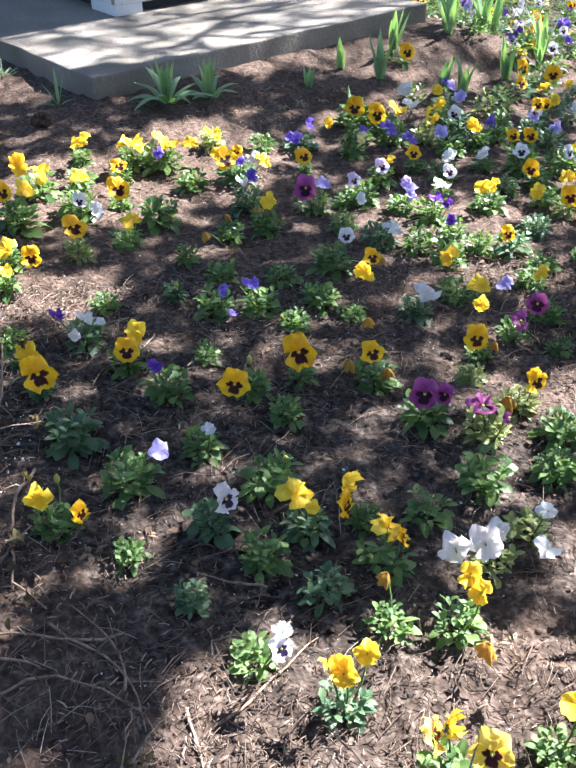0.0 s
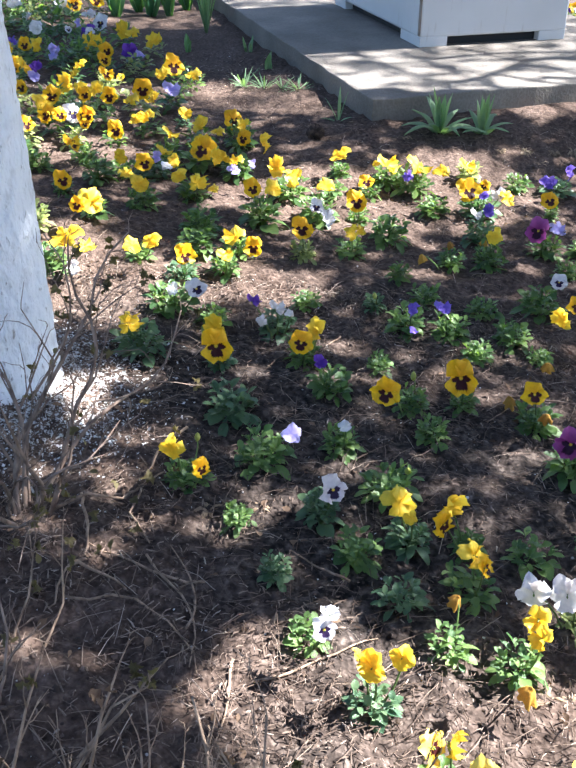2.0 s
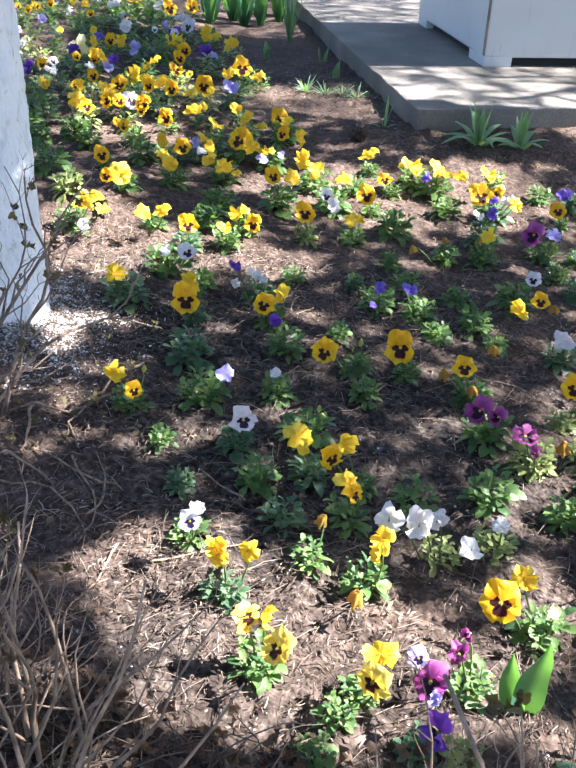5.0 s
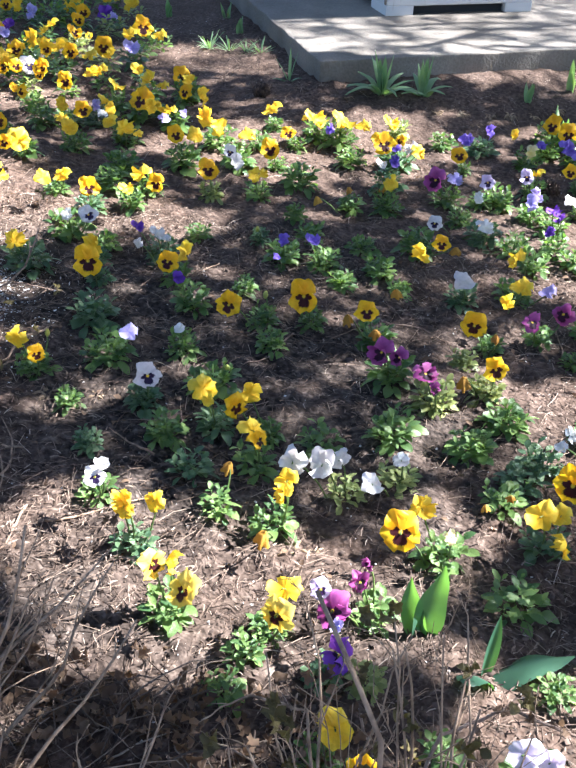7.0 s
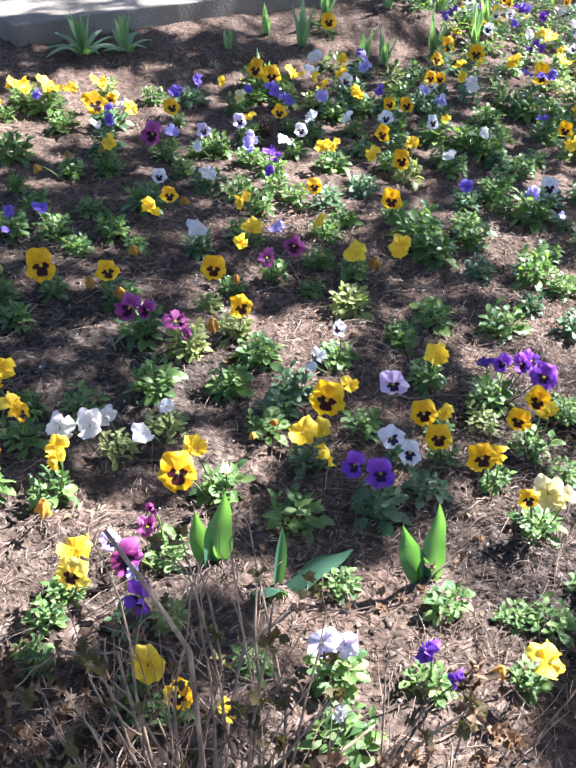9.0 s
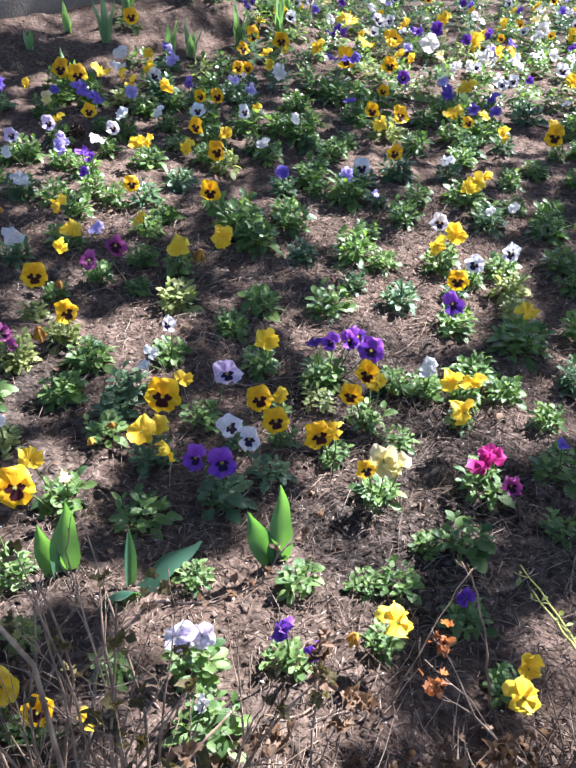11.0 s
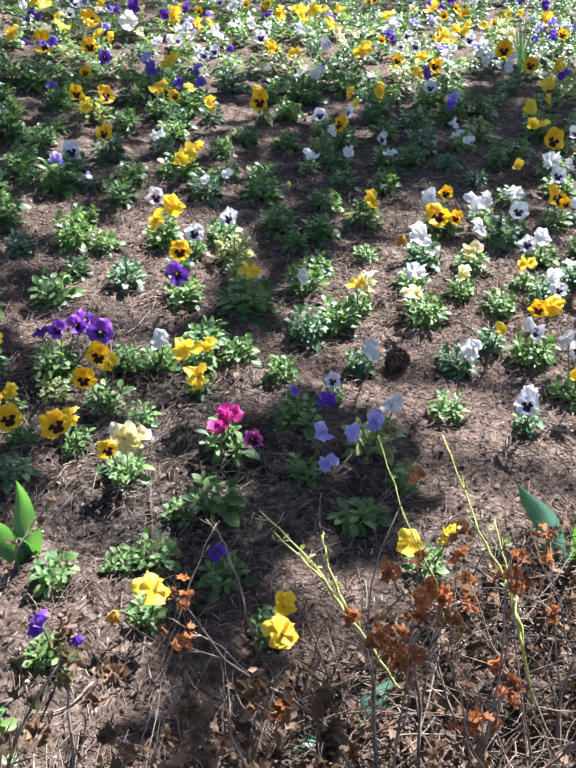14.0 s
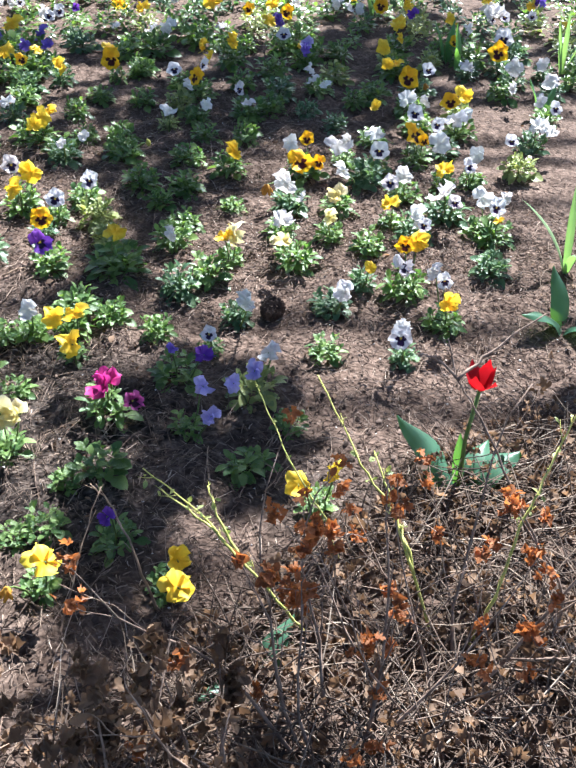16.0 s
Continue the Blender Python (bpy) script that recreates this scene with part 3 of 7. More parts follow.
def density(x, y):
    """How close the crown is along the sun's ray to a spot of the bed: 0 open to 1 closed."""
    k, q = min(1.0, max(0.0, (x - 0.1) / 0.4)), min(1.0, max(0.0, (x - 0.75) / 0.35))
    s = (0.86 * (1 - k) + 0.64 * k) * (1 - q) + ((0.62 if x < 1.9 else 0.48) if y > 1.95 else 0.26) * q
    s += (1.25 - s) * max(0.0, inside(DARK_A, x, y), inside(DARK_B, x, y))
    if x < -0.35 and y < 1.38 or x < 0.1 and y < 0.92:   # boughs over the shrubs by the trunk
        s = 1.25 if x < -0.35 else 1.1
    lit = max(inside(blobs, x, y, 0.022) for blobs in (LIT_A, LIT_B, LIT_C))
    s = s * (1 - lit) - 0.6 * lit
    if x < -0.86 and 1.0 < y < 2.1:   # no gap over the trunk
        s = 2.0
    return s


def build_shade_tree():
    rng = random.Random(11)
    base = Vector((9.4, 2.6, slope(9.4, 2.6) - 0.1))
    tree = thing("pine_tree", "tall pine tree that shades the flower bed", "tree", Matrix.Translation(base))
    trunk = [Vector((0.06 * math.sin(i), 0.05 * math.cos(i * 1.3), i * 0.75)) for i in range(14)]
    part("trunk", mesh("trunk", *tube(trunk, [0.24 - 0.014 * i for i in range(14)], 14), BARK), tree)
    verts, faces = [], []
    step = 0.075
    y = -0.6
    row = 0
    while y < 9:
        x = -4.5 + (row % 2) * step / 2
        while x < 6.5:
            px, py = x + rng.uniform(-0.03, 0.03), y + rng.uniform(-0.03, 0.03)
            broken = 0.34 * noise.noise((px * 3.2, py * 3.2, 7.7)) + 0.34 * noise.noise((px * 8.0, py * 8.0, 2.2))
            if py > 4.3:   # a high, thin part of the crown over the slab
                if rng.random() < (0.85 if py > 4.75 and px < 1.1 else 0.55) + 0.3 * noise.noise((px * 2.5, py * 2.5, 4.4)):
                    c = Vector((px, py, SLAB_TOP)) + SUN * rng.uniform(8.5, 10.5) - base
                    for k in range(4):
                        d = Vector((rng.gauss(0, 1), rng.gauss(0, 1), rng.gauss(0, 0.7))).normalized()
                        e = d.cross(SUN).normalized() * rng.uniform(0.018, 0.03)
                        o = len(verts)
                        verts += [c - d * 0.03, c + d * 0.015 + e, c + d * 0.06, c + d * 0.015 - e]
                        faces.append((o, o + 1, o + 2, o + 3))
                x += step
                continue
            close = density(px, py) + broken + rng.uniform(-0.14, 0.14)
            if close > 0.5:
                g = Vector((px, py, slope(px, py)))
                lift = 5.2 + 0.6 * noise.noise((px * 0.9, py * 0.9, 3.3)) + rng.uniform(-0.25, 0.25)
                c = g + SUN * lift - base
                n = rng.randint(5, 7) if close < 0.95 else (26 if close < 1.8 else 110)
                for k in range(n):
                    d = Vector((rng.gauss(0, 1), rng.gauss(0, 1), rng.gauss(0, 0.7))).normalized()
                    e = d.cross(SUN).normalized() * rng.uniform(0.020, 0.036)
                    a, b = c - d * 0.03, c + d * rng.uniform(0.045, 0.075)
                    o = len(verts)
                    verts += [a, (a + b) / 2 + e, b, (a + b) / 2 - e]
                    faces.append((o, o + 1, o + 2, o + 3))
            x += step
        y += step * 0.87
        row += 1
    crown = part("crown", mesh("crown", verts, faces, CROWN_LEAF, smooth=False), tree, "loose crown of needle tufts with gaps")
    # bare twigs high over the slab
    for i in range(22):
        gx, gy, a = rng.uniform(-0.6, 2.6), rng.uniform(4.3, 6.4), rng.choice((0.15, -0.35, 0.5)) + rng.gauss(0, 0.2)
        pts = []
        for k in range(8):
            gx, gy, a = gx + 0.16 * math.cos(a), gy + 0.16 * math.sin(a), a + rng.gauss(0, 0.18)
            pts.append(Vector((gx, gy, SLAB_TOP)) + SUN * (4.6 + 0.05 * i) - base)
        part("twig", mesh("twig", *tube(pts, [rng.uniform(0.016, 0.03) * (1 - 0.09 * k) for k in range(8)], 6), BARK), tree)
    # limbs reach out of the trunk under the crown
    for i in range(11):
        tx, ty = rng.uniform(-1.5, 3.5), rng.uniform(3.6, 6.5)
        lift = 5.3 + 0.6 * noise.noise((tx * 0.9, ty * 0.9, 3.3))
        end = Vector((tx, ty, slope(tx, ty))) + SUN * lift - base
        start = trunk[6 + i % 7]
        pts = []
        for k in range(10):
            s = k / 9
            p = start.lerp(end, s) + Vector((0, 0, 0.5 * math.sin(math.pi * s)))
            pts.append(p + Vector((rng.uniform(-.07, .07), rng.uniform(-.07, .07), rng.uniform(-.07, .07))) * (0 if k in (0,) else 1))
        part("limb", mesh("limb", *tube(pts, [0.034 * (1 - 0.085 * k) for k in range(10)], 7), BARK), tree)


build_shade_tree()


# ---- leaves and petals, shared by the plants ----
def leaf_shape(seed, width=0.42, curl=0.25):
    """A spoon-shaped leaf one unit long along +x: a winged stalk, then a rounded blade, folded along its midrib and faintly scalloped."""
    rng = random.Random(seed)
    verts, faces = [], []
    st = ((0.0, 0.05), (0.25, 0.09), (0.42, 0.52), (0.56, 0.86), (0.70, 1.0), (0.83, 0.9), (0.93, 0.62), (1.0, 0.20))
    bend = rng.uniform(0.6, 1.3) * curl
    for i, (s, q) in enumerate(st):
        w = width * 0.5 * q * rng.uniform(0.92, 1.08)
        z = 0.22 * s - bend * s * s
        tw = rng.uniform(-0.03, 0.03)
        back = 0.05 * q if i < 7 else 0.03
        verts += [(s - back, w, z + w * 0.34 + tw), (s, 0, z), (s - back, -w, z + w * 0.34 - tw)]
    for i in range(len(st) - 1):
        a = i * 3
        faces += [(a, a + 1, a + 4, a + 3), (a + 1, a + 2, a + 5, a + 4)]
    return [Vector(v) for v in verts], faces


LEAF_SHAPES = [leaf_shape(s, w, c) for s, w, c in ((1, 0.46, 0.35), (2, 0.52, 0.5), (3, 0.40, 0.25), (4, 0.48, 0.7), (5, 0.56, 0.4), (6, 0.37, 0.5))]
LEAVES = {m.name: [mesh("leaf", v, f, m) for v, f in LEAF_SHAPES] for m in (LEAF, PALE_LEAF, SAGE_LEAF, ORANGE_LEAF, BROWN_LEAF, OLIVE_LEAF)}


def crumpled_leaf(seed):
    """A dry lobed leaf, three points and a curled edge."""
    rng = random.Random(seed)
    verts, faces = [Vector((0, 0, 0))], []
    n = 13
    for k in range(n):
        a = -2.3 + 4.6 * k / (n - 1)
        r = (0.72 + 0.28 * abs(math.cos(1.5 * a))) * rng.uniform(0.85, 1.08)
        curl = rng.uniform(0.62, 1.0)
        verts.append(Vector((0.25 + r * math.cos(a) * 0.6 * curl, r * math.sin(a) * 0.5 * curl, 0.9 * (1 - curl) + rng.uniform(-0.22, 0.26))))
    verts.append(Vector((0.3, 0, rng.uniform(-0.1, 0.1))))
    for k in range(1, n):
        faces.append((k, k + 1, n + 1))
    faces += [(0, 1, n + 1), (n, 0, n + 1)]
    return verts, faces


for m in (ORANGE_LEAF, BROWN_LEAF, OLIVE_LEAF):
    LEAVES[m.name] = [mesh("leaf", *crumpled_leaf(s), m) for s in range(5)] + LEAVES[m.name][:1]


def leaf_poses(rng, count, radius, height):
    """Where the leaves of a pansy sit: several short shoots, each a rosette with small leaves at its tip and longer ones below."""
    n = max(4, count // 8)
    shoots = [(0.05, 0.0)] + [(rng.uniform(0.3, 0.62), 6.283 * k / (n - 1) + rng.uniform(-0.4, 0.4)) for k in range(n - 1)]
    out = []
    for i in range(count):
        q, w = shoots[i % n]
        k = i // n
        s = min(1.0, k / 7)
        tip = height * (1.0 - 0.5 * q) * (0.8 + 0.2 * math.sin(17.0 * w + q))
        r = q * radius * (0.55 + 0.45 * s)
        cx, cy, z = r * math.cos(w), r * math.sin(w), tip * (0.2 + 0.72 * s)
        a = w + k * 2.4 + rng.uniform(-0.5, 0.5)
        lean = math.atan2(math.sin(a) + math.sin(w) * q * 0.8, math.cos(a) + math.cos(w) * q * 0.8)
        size = radius * rng.choice((0.72, 0.9, 1.05, 1.3)) * rng.uniform(0.9, 1.1) * (0.56 - 0.26 * s)
        up = radians(rng.uniform(-10, 14) + 52 * s)
        m = Matrix.Translation((cx, cy, z)) @ Matrix.Rotation(lean, 4, "Z") @ Matrix.Rotation(-up, 4, "Y") @ Matrix.Rotation(radians(rng.uniform(-25, 25)), 4, "X") @ Matrix.Scale(size, 4)
        out.append((rng.randrange(6), m))
    return out


def foliage_mesh(seed, mat):
    rng = random.Random(seed)
    pieces = []
    for k, m in leaf_poses(rng, 104, 1.0, 1.0):
        v, f = LEAF_SHAPES[k]
        pieces.append(([m @ p for p in v], f))
    pieces.append(tube([(0, 0, -0.1), (0.02, 0.01, 0.9)], [0.05, 0.03], 5))
    return mesh("foliage", *joined(pieces), mat)


def far_foliage(seed, mat):
    """The same plant with fewer, plainer leaves."""
    rng = random.Random(seed)
    pieces = []
    for k, m in leaf_poses(rng, 52, 1.0, 1.0):
        v, f = LEAF_SHAPES[k]
        keep = [m @ v[3 * i + j] for i in (1, 3, 5, 7) for j in range(3)]
        pieces.append((keep, [(a, a + 1, a + 4, a + 3) for a in (0, 1, 3, 4, 6, 7)]))
    return mesh("foliage", *joined(pieces), mat)


FAR_FOLIAGE = {m.name: [far_foliage(200 + s, m) for s in range(4)] for m in (LEAF, PALE_LEAF, SAGE_LEAF)}
FOLIAGE = {m.name: [foliage_mesh(100 + s, m) for s in range(n)] for m, n in ((LEAF, 9), (PALE_LEAF, 4), (SAGE_LEAF, 4))}


def petal_shape(angle, length, width, depth, ruffle, seed, notch=0.0, cup=0.10, fold=0.0, roll=0.0):
    """A ruffled petal of a flower one unit wide that faces +z, with its heart at the origin; with its flat coordinates.
    fold: how far it bends forward; roll: how far its sides curl."""
    rng = random.Random(seed)
    nu, nv = 6, 9
    ph, ph2 = rng.uniform(0, 6.28), rng.uniform(0, 6.28)
    verts, faces, flat = [], [], []
    ca, sa = math.cos(angle), math.sin(angle)
    for i in range(nu):
        u = i / (nu - 1)
        for j in range(nv):
            v = 2 * j / (nv - 1) - 1
            w = width * (0.10 + 0.90 * math.sin(min(1.0, u * 1.12) * math.pi * 0.58)) * v
            arc = 1 - 0.50 * v * v * u - notch * (1 - abs(v)) ** 2 * u + 0.03 * u * math.sin(v * 8 + ph2)
            r = length * u * arc
            flat.append((0.5 + r * ca - w * sa, 0.5 + r * sa + w * ca))
            z = depth + cup * u * u + 1.35 * ruffle * u * u * (math.sin(v * 5.2 + ph) + 0.65 * u * math.sin(v * 10.5 + ph2)) - 0.10 * u ** 4 + (0.06 + roll) * v * v * u + fold * u * u
            r *= 1 - 0.55 * abs(fold) * u
            w *= 1 - 0.6 * abs(roll) * u
            verts.append(Vector((r * ca - w * sa, r * sa + w * ca, z)))
    for i in range(nu - 1):
        for j in range(nv - 1):
            a = i * nv + j
            faces.append((a, a + nv, a + nv + 1, a + 1))
    return verts, faces, flat


def flower_petals(seed, loose):
    """Two upper, two side and one lower petal: (is it an upper one, shape). A loose flower is half shut, floppy or blown over."""
    rng = random.Random(seed)
    j = lambda a: radians(a + rng.uniform(-7, 7) * (1 + 1.2 * loose))
    s = lambda v: v * rng.uniform(0.9, 1.1)
    b = lambda: {"fold": loose * rng.uniform(-0.45, 0.55), "roll": loose * rng.uniform(-0.3, 0.4)}
    return [(True, petal_shape(j(120), s(0.55), s(0.30), -0.06, 0.034 + 0.03 * loose, seed + 1, **b())),
            (True, petal_shape(j(60), s(0.55), s(0.30), -0.04, 0.034 + 0.03 * loose, seed + 2, **b())),
            (False, petal_shape(j(194), s(0.50), s(0.25), 0.0, 0.034 + 0.03 * loose, seed + 3, **b())),
            (False, petal_shape(j(-14), s(0.50), s(0.25), 0.005, 0.034 + 0.03 * loose, seed + 4, **b())),
            (False, petal_shape(j(270), s(0.49), s(0.37), 0.025, 0.045 + 0.03 * loose, seed + 5, 0.16, **b()))]


FLOWERS = [flower_petals(s, w) for s, w in ((11, 0.25), (29, 0.36), (47, 0.30), (63, 0.45), (81, 0.6), (97, 0.75), (113, 0.9), (131, 0.55), (149, 0.7))]
FACES, LOOSE = range(4), range(3, 9)


def heart_mesh():
    """The calyx behind a flower and the small tongue at its heart."""
    v1, f1 = tube([(0, 0, -0.2), (0, 0, -0.1), (0, 0.0, -0.02)], [0.02, 0.085, 0.03], 6)
    v2, f2 = tube([(0, 0.0, 0.0), (0, -0.035, 0.05), (0, -0.06, 0.06)], [0.02, 0.026, 0.012], 6)
    pieces = [(v1, f1), (v2, f2)]
    for k in range(5):
        a = k * 1.2566 + 0.3
        b = Vector((math.cos(a), math.sin(a), 0))
        c = Vector((-b.y, b.x, 0))
        o = Vector((0, 0, -0.1))
        pieces.append(([o + c * 0.05, o - c * 0.05, o + b * 0.22 + Vector((0, 0, -0.05))], [(0, 1, 2)]))
    return mesh("bloom", *joined(pieces), STEM)


HEART = heart_mesh()
PETAL_MESH, BLOOM_MESH = {}, {}
for colour, (upper, lower) in PETALS.items():
    for i, flower in enumerate(FLOWERS):
        PETAL_MESH[colour, i] = [mesh("petal", v, f, upper if up else lower, uv=w) for up, (v, f, w) in flower]
        pieces, idx, flat = [], [], []
        for up, (v, f, w) in flower:
            pieces.append((v, f))
            idx += [0 if up else 1] * len(f)
            flat += w
        BLOOM_MESH[colour, i] = mesh("bloom", *joined(pieces), [upper, lower], idx, uv=flat)


def withered_mesh(seed):
    """A spent bloom: a hanging crumpled skirt of petals."""
    rng = random.Random(seed)
    verts, faces, n = [], [], 20
    for i, (r, z) in enumerate(((0.05, 0.16), (0.20, 0.08), (0.30, -0.12), (0.38, -0.36), (0.40, -0.55))):
        for k in range(n):
            a = 2 * math.pi * k / n
            fold = (0.35 if k % 4 < 2 else -0.25) * (i / 4)
            rr = r * (1 + fold + rng.uniform(-0.12, 0.12) * i / 4)
            verts.append(Vector((rr * math.cos(a), rr * math.sin(a) * 0.8, z + rng.uniform(-0.05, 0.05) * i / 2 + (0.10 if k % 4 == 3 else 0) * i / 4)))
    for i in range(4):
        for k in range(n):
            k2 = (k + 1) % n
            faces.append((i * n + k, i * n + k2, (i + 1) * n + k2, (i + 1) * n + k))
    faces.append(tuple(range(n)))
    return mesh("withered_bloom", verts, faces, WITHERED)


def bud_mesh():
    v, f = tube([(0, 0, -0.6), (0, 0, -0.35), (0, 0, 0), (0, 0, 0.4), (0, 0, 0.62)], [0.06, 0.3, 0.4, 0.26, 0.04], 7)
    return mesh("bud", v, f, BUD)


WITHERED_MESH = [withered_mesh(s) for s in (3, 8, 21)]
BUD_MESH = bud_mesh()
STEM_MESH = mesh("stem", *tube([(0, 0, 0), (0.06, 0.02, 0.35), (0.05, 0.03, 0.75), (0, 0, 1)], [0.022, 0.019, 0.017, 0.016], 5), STEM)

WORDS = {"yellow": "yellow", "yellow_face": "yellow dark-eyed", "lemon_face": "lemon dark-eyed", "white": "white", "white_face": "white dark-eyed", "cream": "cream", "violet": "violet", "purple": "deep purple",
         "purple_face": "royal purple", "lilac": "lilac", "pale_lilac": "pale lavender", "pink_face": "mauve", "burgundy": "burgundy", "magenta": "magenta", "withered": "withered orange", "bud": "budding"}
COUNT = ("no", "a single", "two", "three", "four", "five", "six", "seven")
PLANTED = []
plant_rng = random.Random(77)


def bloom_pose(kind, here, pos, size):
    rng = plant_rng
    face = kind.endswith("face")
    to_eye = Vector((0.25 - here.x, -0.1 - here.y, 0)).normalized()
    turn = rng.gauss(0, 0.42) if face else rng.choice((-1, 1)) * rng.uniform(0.2, 1.2)
    up = rng.uniform(0.05, 0.55) if face else rng.uniform(0.2, 1.0)
    d = (Matrix.Rotation(turn, 3, "Z") @ to_eye) * math.cos(up) + Vector((0, 0, math.sin(up)))
    side = Vector((0, 0, 1)).cross(d).normalized()
    rot = Matrix((side, d.cross(side), d)).transposed().to_4x4()
    at = Matrix.Translation(pos) @ rot @ Matrix.Rotation(rng.gauss(0, 0.2), 4, "Z") @ Matrix.Diagonal((size * 1.14, size * rng.uniform(1.08, 1.26), size * 1.1, 1))
    return at, rng.choice(FACES if face else LOOSE), d


def place_bloom(owner, base, kind, pos, size, close):
    """pos: the flower's heart, from the plant's base."""
    rng = plant_rng
    here = base + pos
    stem_from = Vector((pos.x * 0.35, pos.y * 0.35, 0.012))
    if kind == "withered":
        b = part("withered_bloom", rng.choice(WITHERED_MESH), owner, "withered orange bloom",
                 Matrix.Translation(pos) @ Matrix.Rotation(rng.uniform(0, 6.28), 4, "Z") @ Matrix.Rotation(rng.uniform(-.5, .5), 4, "X") @ Matrix.Scale(size * 0.8, 4))
        top = pos + Vector((0, 0, size * 0.1))
    elif kind == "bud":
        b = part("bud", BUD_MESH, owner, "pale closed bud", Matrix.Translation(pos) @ Matrix.Rotation(rng.uniform(-.6, .6), 4, "X") @ Matrix.Scale(size * 0.75, 4))
        top = pos
    else:
        at, i, d = bloom_pose(kind, here, pos, size)
        if close:
            b = part("bloom", HEART, owner, WORDS[kind] + " bloom", at)
            for me in PETAL_MESH[kind, i]:
                part("petal", me, b)
        else:
            b = part("bloom", BLOOM_MESH[kind, i], owner, WORDS[kind] + " bloom", at)
        top = pos - d * size * 0.16
    if close or here.length < 3.4:
        v = top - stem_from
        if v.length > 0.02:
            part("stem", STEM_MESH, owner, at=Matrix.Translation(stem_from) @ Vector((0, 0, 1)).rotation_difference(v).to_matrix().to_4x4() @ Matrix.Diagonal((0.09, 0.09, v.length, 1)))


FAR_VERTS, FAR_FACES, FAR_UV, FAR_INDEX, FAR_MATS = [], [], [], [], []


def far_add(data, m):
    """Adds a copy of a mesh to the joined far pansies."""
    o = len(FAR_VERTS)
    FAR_VERTS.extend(m @ v.co for v in data.vertices)
    slots = []
    for mat in data.materials:
        if mat not in FAR_MATS:
            FAR_MATS.append(mat)
        slots.append(FAR_MATS.index(mat))
    flat = [(0.5, 0.5)] * len(data.vertices)
    if data.uv_layers:
        for loop, c in zip(data.loops, data.uv_layers[0].data):
            flat[loop.vertex_index] = tuple(c.uv)
    FAR_UV.extend(flat)
    for p in data.polygons:
        FAR_FACES.append(tuple(i + o for i in p.vertices))
        FAR_INDEX.append(slots[p.material_index])


def pansy(x, y, radius, *blooms, strewn=False):
    """A pansy plant; blooms: kind, x and y from the plant, height above the soil, width. Far or strewn ones are joined."""
    rng = plant_rng
    z = ground(x, y)
    base = Vector((x, y, z))
    reach = math.hypot(x - 0.4, y - 0.1)
    kinds = []
    for b in blooms:
        if WORDS[b[0]] not in kinds:
            kinds.append(WORDS[b[0]])
    if blooms:
        label = "%s pansy with %s and green foliage" % (" and ".join(kinds[:2]), "one bloom" if len(blooms) == 1 else COUNT[min(7, len(blooms))] + " blooms")
    else:
        label = "green leafy pansy plant without blooms, in soil"
    PLANTED.append((x, y))
    pale = noise.noise((x * 2.3, y * 2.3, 9.1)) + rng.uniform(-0.45, 0.45)
    sage = pale < -0.42 or any(b[0] in ("white", "lilac", "violet") for b in blooms) and rng.random() < 0.3
    mat = SAGE_LEAF if sage else (PALE_LEAF if pale > 0.5 else LEAF)
    radius *= 1.36
    height = max(radius * rng.uniform(0.95, 1.25), 0.05 if blooms else 0.03)
    turned = Matrix.Rotation(rng.uniform(0, 6.28), 4, "Z") @ Matrix.Diagonal((radius, radius * rng.uniform(0.9, 1.1), height, 1))
    if reach > 3.35 or strewn:
        at = Matrix.Translation(base)
        far_add(rng.choice((FAR_FOLIAGE if reach > 3.86 else FOLIAGE)[mat.name]), at @ turned)
        for kind, dx, dy, h, w in blooms:
            p = Vector((dx, dy, h))
            if kind in ("bud", "withered"):
                far_add(BUD_MESH if kind == "bud" else WITHERED_MESH[0], at @ Matrix.Translation(p) @ Matrix.Scale(w * 0.75, 4))
            else:
                m, i = bloom_pose(kind, base, p, w)[:2]
                far_add(BLOOM_MESH[kind, i], at @ m)
        return
    plant = thing("pansy", label, "pansy", Matrix.Translation(base), "pansies in the bed")
    close = reach < 1.5 and y < 1.75
    if close:
        for k, m in leaf_poses(rng, 54 + 10 * int(radius * 25), radius, height):
            part("leaf", LEAVES[mat.name][k], plant, at=m)
    else:
        part("foliage", rng.choice(FOLIAGE[mat.name]), plant, at=turned)
    for kind, dx, dy, h, w in blooms:
        p = Vector((dx, dy, slope(x + dx, y + dy) + h - z))
        place_bloom(plant, base, kind, p, w, close)


# ---- the planted pansies ----
pansy(-0.026, 1.058, 0.045, ("lemon_face", -0.023, 0.006, 0.10, 0.045), ("yellow", 0.002, 0.014, 0.10, 0.037), ("lemon_face", 0.037, -0.034, 0.10, 0.051))
pansy(-0.128, 1.190, 0.040, ("yellow", -0.004, -0.013, 0.10, 0.041), ("yellow", 0.036, 0.014, 0.10, 0.037), ("yellow", -0.021, 0.004, 0.10, 0.028))
pansy(-0.235, 1.304, 0.037, ("white_face", 0.031, -0.070, 0.10, 0.034), ("white", 0.036, -0.052, 0.112, 0.027))
pansy(0.088, 1.302, 0.042, ("yellow", 0.016, 0.017, 0.10, 0.041), ("yellow", 0.017, -0.020, 0.10, 0.036), ("withered", -0.001, -0.093, 0.07, 0.042))
